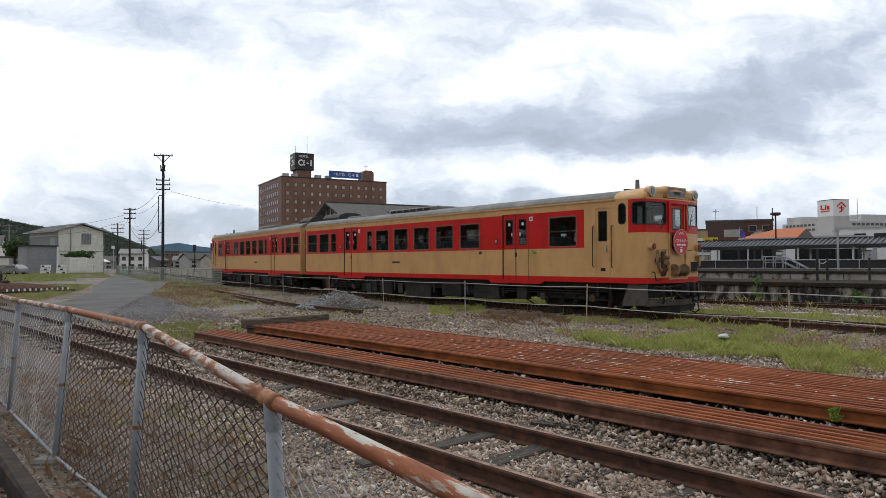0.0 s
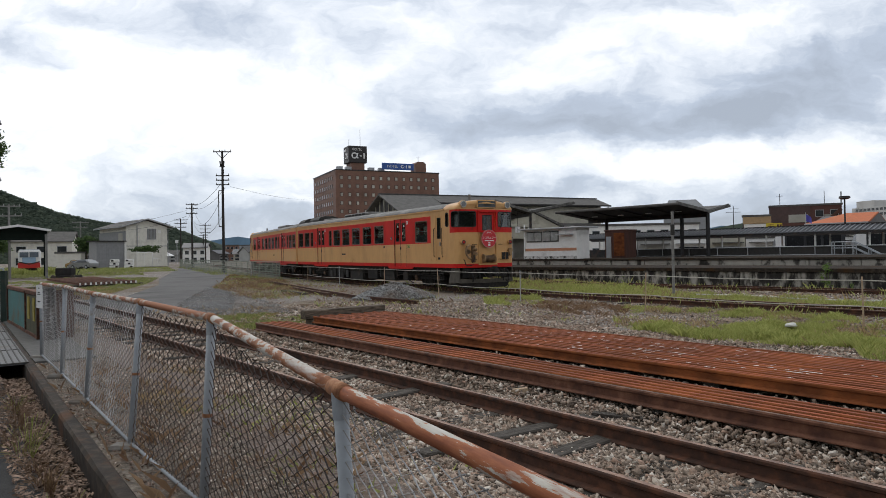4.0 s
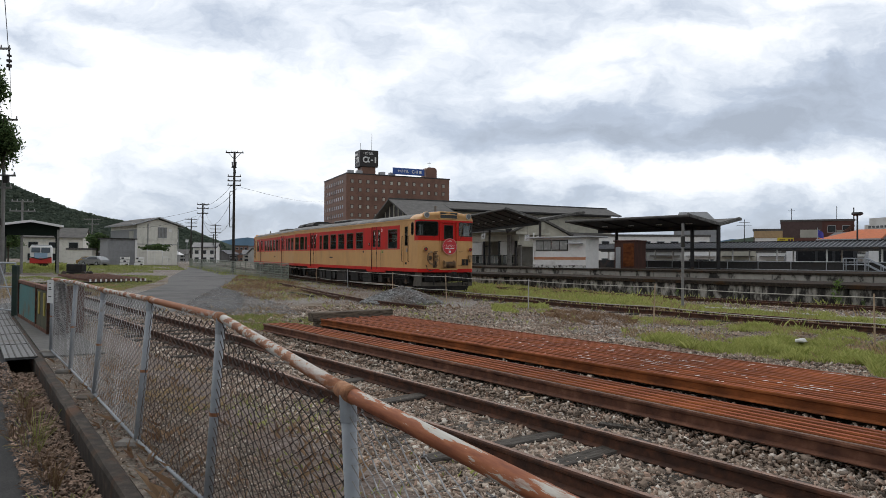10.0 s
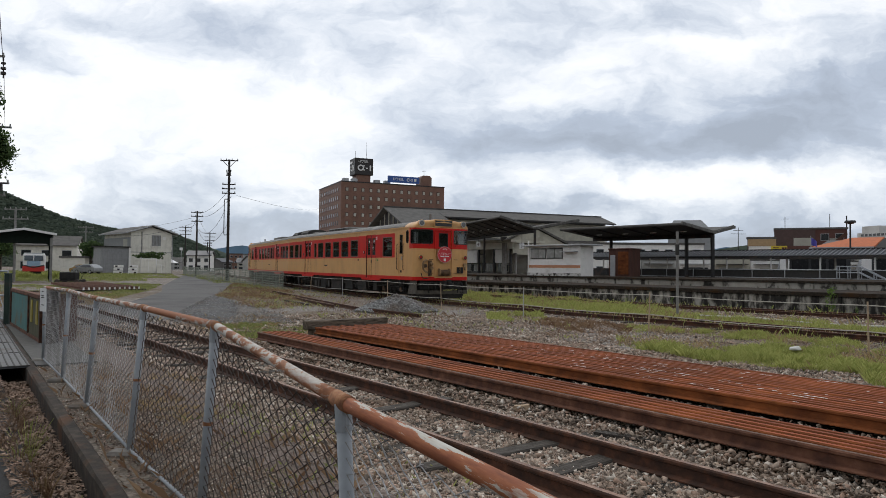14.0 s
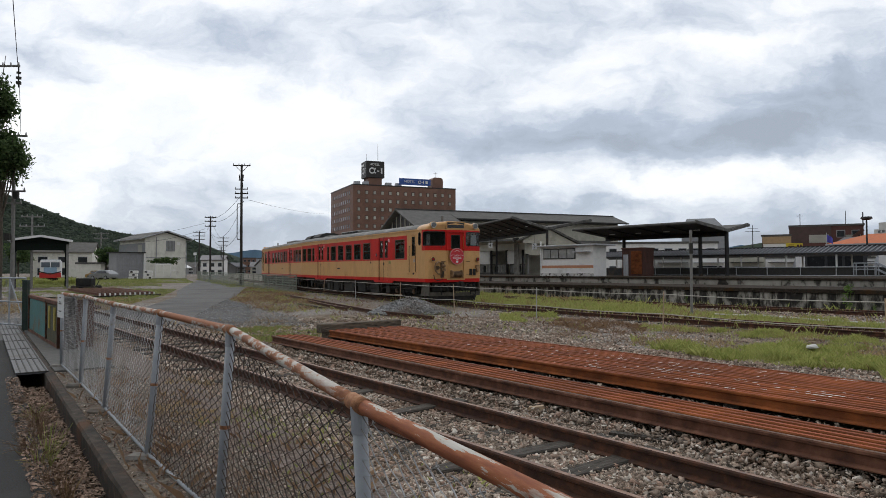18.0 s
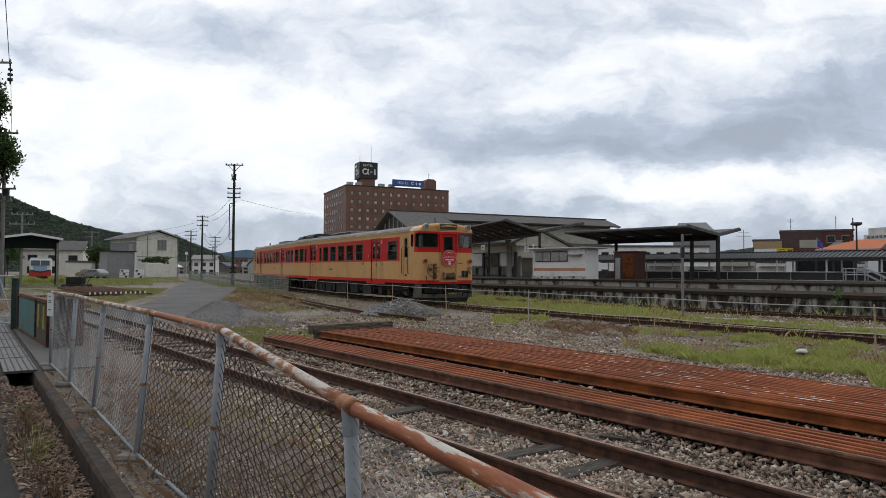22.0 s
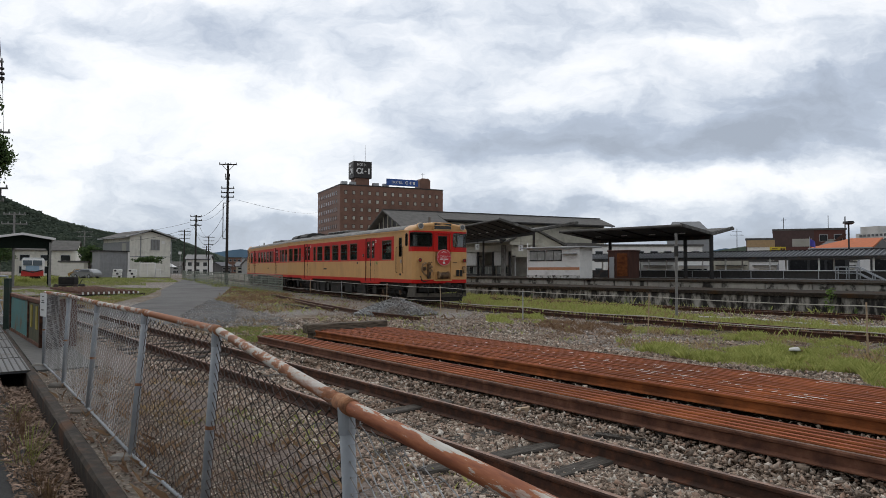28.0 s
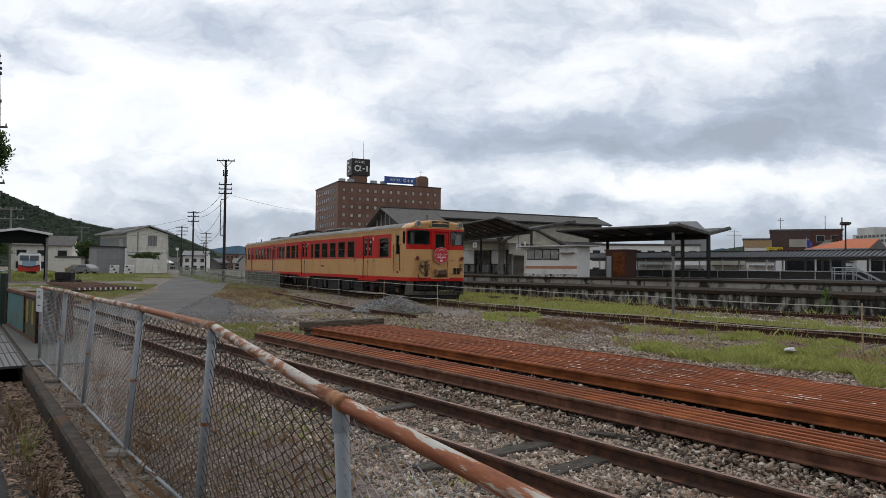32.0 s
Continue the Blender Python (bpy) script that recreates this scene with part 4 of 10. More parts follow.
STAINED = mat("black_streaked_concrete", ((0.40, (0.016, 0.015, 0.013)), (0.485, (0.038, 0.035, 0.03)), (0.535, (0.14, 0.132, 0.114)), (0.60, (0.31, 0.295, 0.258)), (0.76, (0.44, 0.425, 0.375))), scale=3.0, detail=12, rough=0.9, stretch=(1, 1, 0.4), bump=0.15, coords="Position", rnd=0.10)
STAINED_PALE = mat("pale_streaked_concrete", ((0.34, (0.0162, 0.01512, 0.01296)), (0.42, (0.06, 0.057, 0.05)), (0.47, (0.27, 0.26, 0.23)), (0.7, (0.40, 0.385, 0.345))), scale=1.5, detail=11, rough=0.9, stretch=(1, 1, 0.7), coords="Position", rnd=0.12)
platforms()


def canopy(at, rz, q, p0, p1, spans, z, tilts, cols, label):
    """A butterfly roof on a row of steel columns along a platform."""
    t = thing("platform_canopy", label, "platform canopy")
    for sgn, span, tilt in zip((-1, 1), spans, tilts):
        def sheet_of(lo, hi, inset):
            a0, a1 = at(q, p0, z), at(q, p1, z)
            b0, b1 = at(q + sgn * (span - inset), p0, z + tilt), at(q + sgn * (span - inset), p1, z + tilt)
            k0, k1 = Vector((0, 0, lo)), Vector((0, 0, hi))
            c = [a0, a1, b1, b0]
            return Shape().faces([v + k0 for v in c] + [v + k1 for v in c], [(0, 1, 2, 3), (7, 6, 5, 4), (0, 4, 5, 1), (1, 5, 6, 2), (2, 6, 7, 3), (3, 7, 4, 0)])
        part("roof_sheet", sheet_of(0.05, 0.15, 0.0), ROOF_DARK, t)
        part("soffit", sheet_of(-0.02, 0.046, 0.06), SOFFIT if z > 5 else STEEL_BLACK, t, "dark boarded underside")
        part("gutter", Shape().tube(at(q + sgn * span, p0, z + tilt + 0.06), at(q + sgn * span, p1, z + tilt + 0.06), 0.11, n=10), ROOF_DARK, t, "dark eaves gutter")
        part("fascia", Shape().beam(at(q, p1 + 0.03, z + 0.08), at(q + sgn * span, p1 + 0.03, z + tilt + 0.08), 0.06, 0.19), CANOPY_EDGE, t, "weathered grey end fascia")
        part("roll_cap", Shape().tube(at(q, p1 - 0.1, z + 0.19), at(q + sgn * span, p1 - 0.1, z + tilt + 0.19), 0.07, n=8), CANOPY_EDGE, t)
        for p in np.arange(p0 + 1, p1, 2.5):
            part("rafter", Shape().beam(at(q, float(p), z - 0.05), at(q + sgn * span * 0.97, float(p), z + tilt - 0.05), 0.08, 0.1), STEEL_BLACK, t)
        for i in range(int((p1 - p0) / 2.5)):
            a = p1 - 1.4 - i * 2.5
            part("lamp_tube", Shape().box(0, 0, 0, 0.5, 0.09, 0.06), SIGN_WHITE, t, "short white lamp tube").matrix_basis = Matrix.Translation(at(q + sgn * span * 0.45, a, z + tilt * 0.45 - 0.12)) @ pose(0, 0, 0, 0, 0, rz)
    part("valley_beam", Shape().beam(at(q, p0, z - 0.16), at(q, p1 - 0.1, z - 0.16), 0.16, 0.3), STEEL_BLACK, t)
    for p in cols:
        part("column", Shape().beam(at(q, p, PLAT2_Z), at(q, p, z + 0.02), 0.22, 0.22, up=(1, 0, 0)), STEEL_BLACK, t)
    return t


SOFFIT = mat("weathered_soffit_boards", two((0.095, 0.088, 0.078), 0.25), scale=3, detail=9, rough=0.85)
CANOPY_EDGE = mat("weathered_canopy_edge", ((0.35, (0.05, 0.047, 0.043)), (0.55, (0.13, 0.125, 0.115)), (0.7, (0.24, 0.235, 0.22))), scale=3, detail=10, rough=0.8, bump=0.1)


F_ORG, F_DQ, F_DP = Vector((9.78, 66, 0)), Vector((0.963, 0.27, 0)), Vector((0.27, -0.963, 0))     # the far canopy's near end and its axes


def far_axis(q, p, z=0.0):
    return F_ORG + F_DQ * q + F_DP * p + Vector((0, 0, z))


def canopies():
    # placed by the end nearest the camera
    mid = Vector((20.75, 50.0, 0)) - P_ORG
    q, p = mid.dot(DQ), mid.dot(DP)
    canopy(plat, -50, q, p - 11.0, p, (4.4, 3.2), 4.42, (0.45, 0.55), [p - 0.15, p - 2.25, p - 9.15], "dark steel butterfly canopy over the platform")
    canopy(far_axis, -74.3, 0.0, -27.0, 0.0, (3.67, 4.69), 5.55, (1.06, 0.93), [-0.15, -14.7, -22.0], "dark steel butterfly canopy over the platform")


canopies()


# ---------------------------------------------------------------- hotel and station


def slab(a, b, c, d, th):
    """A roof slab: four corners and a thickness downwards."""
    k = Vector((0, 0, -th))
    p = [Vector(q) for q in (a, b, c, d)]
    return Shape().faces(p + [q + k for q in p], [(0, 1, 2, 3), (7, 6, 5, 4), (0, 4, 5, 1), (1, 5, 6, 2), (2, 6, 7, 3), (3, 7, 4, 0)])


def pane_at(t, x, y, z, w, h, m, fm, axis="x", out=-1):
    """A framed window proud of a wall that runs along x or y."""
    if axis == "x":
        f = part("window", Shape().box(x, y + out * 0.02, z - 0.08, w + 0.16, 0.1, h + 0.16), fm, t)
        part("pane", Shape().box(x, y + out * 0.08, z, w, 0.03, h), m, f)
    else:
        f = part("window", Shape().box(x + out * 0.02, y, z - 0.08, 0.1, w + 0.16, h + 0.16), fm, t)
        part("pane", Shape().box(x + out * 0.08, y, z, 0.03, w, h), m, f)
    return f


def hotel():
    h = 29.6
    t = thing("hotel_building", "tall brown tiled hotel with rows of small windows", "hotel", at=(-30.9, 220, 0), rz=24)
    part("wall", Shape().box(18.5, 14.4, 0, 37, 28.8, h), HOTEL_WALL, t)
    part("parapet", Shape().box(18.5, 14.4, h, 37.3, 29.1, 0.35), SIGN_DARK, t)
    fr = fixed(Shape().box(0, 0, 0, 1.2, 0.14, 1.35).mesh("window", HOTEL_FRAME))
    pn = fixed(Shape().box(0.08, -0.09, 0.12, 0.8, 0.04, 1.0).mesh("pane", WIN_PALE))
    fr2 = fixed(Shape().box(0, 0, 0, 0.14, 0.85, 1.5).mesh("window", HOTEL_FRAME))
    pn2 = fixed(Shape().box(-0.09, 0, 0.12, 0.04, 0.62, 1.25).mesh("pane", WIN_DARK))
    for r in range(9):
        z = h - 2.85 - r * 2.78
        for c in range(13):
            o = new("window", fr)
            o.parent = t
            o.matrix_basis = pose(1.9 + c * 2.73, -0.02, z - 0.12)
            q = new("pane", pn)
            q.parent = o
        for c in range(10):
            o = new("window", fr2)
            o.parent = t
            o.matrix_basis = pose(-0.02, 4 + c * 2.4, z - 0.12)
            q = new("pane", pn2)
            q.parent = o
    part("sign_tower", Shape().box(8.4, 5, h, 4.8, 4.8, 3.2), HOTEL_WALL, t)
    s = part("roof_sign", Shape().box(8.4, 5, h + 3.0, 6.4, 5.8, 5.6, ch=0.1), SIGN_DARK, t, "dark cube sign with white lettering")
    face = Matrix(((1, 0, 0, 0), (0, 0, -1, 0), (0, 1, 0, 0), (0, 0, 0, 1)))
    lettering("HOTEL", 1.1, SIGN_WHITE, s, Matrix.Translation((8.1, 2.07, h + 7.4)) @ face)
    # the emblem: a looped ring with a tail, a dash and a bar
    y = 2.05
    loop = Shape().pipe([(7.2 + 0.85 * math.cos(a), y, h + 5.3 + 0.85 * math.sin(a)) for a in np.linspace(0.6, 5.7, 18)] + [(8.5, y, h + 4.5)], 0.24, 6)
    loop.pipe([(7.95, y, h + 4.9), (8.35, y, h + 6.2)], 0.22, 6)
    part("emblem", loop, SIGN_WHITE, s, "white emblem")
    part("emblem", Shape().box(9.35, y, h + 5.1, 0.7, 0.12, 0.35), SIGN_WHITE, s)
    part("emblem", Shape().box(10.55, y, h + 4.4, 0.5, 0.12, 1.9), SIGN_WHITE, s)
    x = 5.17
    part("emblem", Shape().pipe([(x, 5 + 0.8 * math.cos(a), h + 5.3 + 0.85 * math.sin(a)) for a in np.linspace(0.6, 5.7, 14)], 0.24, 6).box(x, 3.4, h + 4.4, 0.12, 0.45, 1.8).box(x, 6, h + 7.0, 0.12, 2.6, 0.7), SIGN_WHITE, s)
    b = part("blue_sign", Shape().box(22.0, 0.6, h + 0.9, 11.4, 0.5, 2.2), SIGN_BLUE, t, "long blue rooftop sign")
    lettering("HOTEL", 1.25, SIGN_WHITE, b, Matrix.Translation((20.0, 0.33, h + 2.0)) @ face)
    part("emblem", Shape().pipe([(23.6 + 0.45 * math.cos(a), 0.33, h + 2.0 + 0.45 * math.sin(a)) for a in np.linspace(0.6, 5.7, 12)], 0.14, 5).box(25.0, 0.32, h + 1.5, 0.3, 0.06, 1.0).box(24.5, 0.32, h + 1.9, 0.4, 0.06, 0.2).box(26.2, 0.32, h + 1.55, 0.8, 0.06, 0.9), SIGN_WHITE, b)
    part("lift_tower", Shape().box(31.4, 5, h, 4.0, 4.5, 3.6).prism([(-2.0, 0), (2.0, 0), (1.2, 0.7), (-1.2, 0.7)], (31.4, 2.75, h + 3.6), (31.4, 7.25, h + 3.6)), HOTEL_WALL, t)
    for x in (2.2, 5.2, 13.2, 16.8):
        part("roof_unit", Shape().box(x, 3.0, h + 0.3, 2.0, 1.6, 1.3, ch=0.08), LIGHT_GREY, t)
    part("mast", Shape().tube((10.5, 6, h + 8.6), (10.5, 6, h + 15.0), 0.09, 0.05, n=6), LIGHT_GREY, t)
    part("mast", Shape().tube((5.9, 4, h + 8.6), (5.9, 4, h + 11), 0.06, n=5), LIGHT_GREY, t)
    part("aerial", Shape().tube((31.4, 5, h + 4.2), (31.4, 5, h + 6.6), 0.06, n=5).tube((30.7, 5, h + 6.0), (32.1, 5, h + 6.0), 0.05, n=5), LIGHT_GREY, t)


HOTEL_FRAME = mat("dark_window_surround", two((0.10, 0.058, 0.045), 0.15), rough=0.6)


def lettering(body, size, m, parent, place, label="", name="lettering"):
    """Raised letters in the built-in font, centred at a pose."""
    cu = bpy.data.curves.new("letters", "FONT")
    cu.body, cu.size, cu.extrude, cu.align_x, cu.align_y = body, size, 0.002 if size < 0.8 else 0.05, "CENTER", "CENTER"
    ob = bpy.data.objects.new("letters", cu)
    scene.collection.objects.link(ob)
    me = bpy.data.meshes.new_from_object(ob.evaluated_get(bpy.context.evaluated_depsgraph_get()))
    bpy.data.objects.remove(ob)
    bpy.data.curves.remove(cu)
    me.name = name
    me.materials.clear()
    me.materials.append(m)
    o = part(name, me, None, parent, label)
    o.matrix_basis = place
    return o


hotel()


def station_hall():
    """A long gabled roof behind the platforms, parallel to the hotel."""
    t = thing("station_hall", "long station hall with dark weathered gabled roof", "station building", at=(-7.6, 112, 0), rz=24)
    L, hw, hr, he = 42, 7.5, 11.4, 8.6
    part("wall", Shape().prism([(-hw, 0), (hw, 0), (hw, he), (0, hr), (-hw, he)], (0, 0, 0), (7.5, 0, 0)), BEIGE_WALL, t)
    part("wall", Shape().prism([(-hw, 0), (2.9, 0), (2.9, hr - 1.0), (0, hr), (-hw, he)], (7.5, 0, 0), (L, 0, 0)), BEIGE_WALL, t)
    for sgn in (-1, 1):
        y, z = sgn * (hw + 1.4), he - 0.35
        if sgn > 0:
            part("roof", slab((-1.2, 0, hr + 0.35), (L + 1.2, 0, hr + 0.35), (L + 1.2, y, z + 0.2), (-1.2, y, z + 0.2), 0.22), ROOF_DARK, t)
        else:
            part("roof", slab((-1.2, 0, hr + 0.35), (8.0, 0, hr + 0.35), (8.0, y, z + 0.2), (-1.2, y, z + 0.2), 0.22), ROOF_DARK, t)
            part("roof", slab((8.0, 0, hr + 0.35), (L + 1.2, 0, hr + 0.35), (L + 1.2, -4.4, hr - 1.2), (8.0, -4.4, hr - 1.2), 0.22), ROOF_DARK, t)
            part("gutter", Shape().beam((8.0, -4.4, hr - 1.32), (L + 1.2, -4.4, hr - 1.32), 0.18, 0.22), STEEL_BLACK, t)
            part("eaves_board", Shape().box(L * 0.6, -3.6, hr - 1.55, L * 0.75, 1.2, 0.16), STEEL_BLACK, t, "dark eaves boarding")
    part("downpipe", Shape().tube((L + 0.9, -4.3, hr - 1.4), (L + 0.2, -3.0, hr - 2.2), 0.07, n=6).tube((L + 0.2, -3.0, hr - 2.2), (L + 0.2, -3.0, 0), 0.07, n=6), LIGHT_GREY, t)
    # the shade under the roof edge, made as a black sheet on the wall
    part("gable_shade", Shape().prism([(-hw + 0.6, he + 0.1), (hw - 0.6, he + 0.1), (0, hr - 0.05)], (-0.12, 0, 0), (-0.04, 0, 0)), STEEL_BLACK, t, "black sheet standing for the shade under the gable roof")
    for y in (-4.2, -2.1, 0, 2.1, 4.2):
        part("truss_post", Shape().box(-0.2, y, he + 0.1, 0.14, 0.16, (hr - he) * (1 - abs(y) / hw) - 0.1), BEIGE_WALL, t)
    part("truss_tie", Shape().box(-0.2, 0, he - 0.05, 0.14, 2 * hw - 1.2, 0.2), BEIGE_WALL, t)
    # lower lean-to roof towards the platforms
    part("lean_to_roof", slab((8, -2.9, 6.9), (L - 2, -2.9, 6.9), (L - 2, -hw - 5.5, 4.8), (8, -hw - 5.5, 4.8), 0.2), ROOF_DARK, t)
    for i in range(8):
        part("column", Shape().box(9 + i * 4.3, -hw - 5.2, 0, 0.3, 0.3, 4.7), LIGHT_GREY, t)
    part("ridge_cap", Shape().beam((-1.2, 0, hr + 0.42), (L + 1.2, 0, hr + 0.42), 0.4, 0.12), ROOF_DARK, t)


station_hall()


def station_house():
    """Open-fronted waiting place beyond the far canopy: dark posts, a pale back wall, white boards, glazed screens."""
    t = thing("station_house", "open-fronted waiting building with white boards and dark posts", "station building", at=(-11.3, 111.0, 0.5), rz=-50)
    L = 33.0
    part("back_wall", Shape().box(L / 2, 5.0, 0, L, 0.2, 4.4), GREY_WALL, t, "pale back wall")
    part("end_wall", Shape().box(L - 0.1, 2.4, 3.0, 0.2, 5.0, 1.4).box(L - 0.1, 4.4, 0, 0.2, 1.0, 3.0), BEIGE_WALL, t)
    part("roof", Shape().box(L / 2, 2.2, 4.5, L + 1.2, 6.6, 0.35), BEIGE_WALL, t, "pale flat roof slab")
    part("lintel", Shape().box(L / 2, 0, 3.7, L, 0.3, 0.8), GREY_WALL, t, "pale beige lintel band")
    for i in range(12):
        x = 0.4 + i * 2.92
        part("post", Shape().box(x, 0, 0, 0.22, 0.24, 3.7).box(x + 0.5, 0, 3.0, 1.0, 0.1, 0.14), STEEL_BLACK, t)
        if i in (1, 4, 7, 8, 10):
            part("notice_board", Shape().box(x + 1.4, -0.03, 1.9, 2.5, 0.08, 1.7, ch=0.01), WHITE, t, "large white notice board")
        if i < 11:
            w = part("glazed_screen", Shape().box(x + 1.45, 0.5, 0.2, 2.7, 0.06, 0.6).box(x + 1.45, 0.5, 1.75, 2.7, 0.08, 0.12), SASH, t)
            for k in range(4):
                part("pane", Shape().box(x + 0.45 + k * 0.67, 0.5, 0.82, 0.55, 0.03, 0.9), WIN_MILK if (i + k) % 3 else WIN_DARK, w)
        part("white_post", Shape().box(x + 1.0, 3.0, 0, 0.2, 0.2, 4.4), WHITE, t)
    part("concrete_column", Shape().box(L - 1.2, -0.4, 0, 0.55, 0.45, 4.5, ch=0.03), CONC, t, "pale square concrete column")
    part("bench", Shape().box(10.5, 2.0, 0.75, 4.4, 0.5, 0.08).box(8.6, 2.0, 0.4, 0.08, 0.4, 0.36).box(12.4, 2.0, 0.4, 0.08, 0.4, 0.36), BROWN_TIMBER, t)


def gabled_wing():
    """The hall's low cross wing: a beige gable end with an open glazed porch."""
    t = gable_house("station_wing", "beige gabled station wing with dark sheet roof", BEIGE_WALL, ROOF_DARK, 18.5, 97.0, 9.0, 8.7, 5.05, 7.35, rz=90, win=0)
    part("porch", Shape().box(-0.15, 4.35, 0.0, 0.2, 8.0, 3.3), WIN_DARK, t, "dark glazed porch")
    part("porch_lintel", Shape().box(-0.3, 4.35, 3.3, 0.5, 8.5, 0.5), GREY_WALL, t)
    for i in range(8):
        part("mullion", Shape().box(-0.3, 0.6 + i * 1.07, 0.0, 0.12, 0.16, 3.3), LIGHT_GREY if i % 3 else WHITE, t)
    for s in (-1, 1):
        part("barge_board", Shape().beam((-0.45, 4.35, 7.62), (-0.45, 4.35 + s * 4.9, 5.08), 0.08, 0.22), CANOPY_EDGE, t)


station_house()


def platform_hut():
    o = plat(9.35, -26.4)
    t = thing("platform_hut", "small white block hut with an orange stripe", "hut", at=(o.x, o.y, PLAT2_Z - 0.02), rz=-50)
    w, d, h = 5.1, 1.5, 2.25
    part("wall", Shape().box(w / 2, d / 2, 0, w, d, h), WHITE, t)
    part("roof", Shape().box(w / 2 + 0.1, d / 2, h, w + 0.9, d + 0.8, 0.1, ch=0.02), LIGHT_GREY, t, "thin flat overhanging roof")
    part("stripe", Shape().box(w / 2 - 0.02, -0.004, 0.62, w, 0.012, 0.2), STRIPE_ORANGE, t, "faded orange stripe")
    part("plinth", Shape().box(w / 2, -0.01, 0.0, w + 0.02, 0.03, 0.24), PLINTH, t, "whitewashed plinth with black stains")
    for x, ww in ((0.95, 1.55), (2.55, 1.5)):
        f = part("window", Shape().box(x + 0.15, -0.02, 1.3, ww, 0.06, 0.8), UNDER_GREY, t)
        part("pane", Shape().box(x + 0.15 - ww / 4, -0.06, 1.38, ww / 2 - 0.08, 0.02, 0.64), WIN_MILK, f)
        part("pane", Shape().box(x + 0.15 + ww / 4, -0.06, 1.38, ww / 2 - 0.08, 0.02, 0.64), WIN_MILK, f)
    part("door_hood", Shape().box(4.2, -0.25, 1.78, 1.3, 0.5, 0.06), LIGHT_GREY, t)
    part("downpipe", Shape().tube((0.12, -0.06, 0.6), (0.12, -0.06, 2.7), 0.05, n=8), WHITE, t)
    b = plat(13.0, -21.6)
    k = thing("waiting_kiosk", "red-brown timber waiting kiosk on the platform", "kiosk", at=(b.x, b.y, PLAT2_Z), rz=-50)
    part("wall", Shape().box(1.05, 0.7, 0, 1.8, 1.4, 2.0), BROWN_TIMBER, k)
    part("roof", Shape().box(1.05, 0.7, 2.0, 1.95, 1.55, 0.1, ch=0.02), BROWN_TIMBER, k)
    part("door", Shape().box(0.5, -0.03, 0.0, 0.42, 0.05, 1.6), LIGHT_GREY, k, "pale kiosk door")
    part("opening", Shape().box(1.4, -0.01, 0.15, 0.9, 0.04, 1.7), RUST_WEB, k, "rust-red inner panel")


platform_hut()


def under_canopy(x, y):
    """Height of the far canopy's underside over a place."""
    k = (Vector((x, y, 0)) - F_ORG).dot(F_DQ)
    return 5.55 + (1.06 * min(1.0, -k / 3.67) if k < 0 else 0.93 * min(1.0, k / 4.69))


def number_board(o, digit):
    drop = under_canopy(o[0], o[1]) - o[2]
    t = thing("platform_sign", "hanging white platform number board", "sign", at=tuple(o), rz=-50)
    part("board", Shape().box(0, 0, 0, 0.6, 0.08, 0.6, ch=0.01), SIGN_WHITE, t)
    part("rod", Shape().tube((0, 0, 0.6), (0, 0, drop), 0.02, n=6), STEEL_BLACK, t)
    face = Matrix(((1, 0, 0, 0), (0, 0, -1, 0), (0, 1, 0, 0), (0, 0, 0, 1)))
    lettering(digit, 0.55, STEEL_BLACK, t, Matrix.Translation((0, -0.05, 0.3)) @ face)


def platform_speaker():
    sp = thing("platform_speaker", "dark loudspeaker hanging on a rod from the canopy", "loudspeaker", at=(6.89, 67.0, 4.5), rz=-74)
    part("rod", Shape().tube((0, 0, 0.35), (0, 0, under_canopy(6.89, 67.0) - 4.5), 0.03, n=6), STEEL_BLACK, sp)
    part("horn", Shape().tube((-0.1, -0.35, 0.12), (-0.02, 0.2, 0.3), 0.24, 0.08, n=14), STEEL_BLACK, sp)


platform_speaker()
number_board((4.83, 76.2, 4.1), "4")
number_board((8.54, 66.7, 3.65), "3")


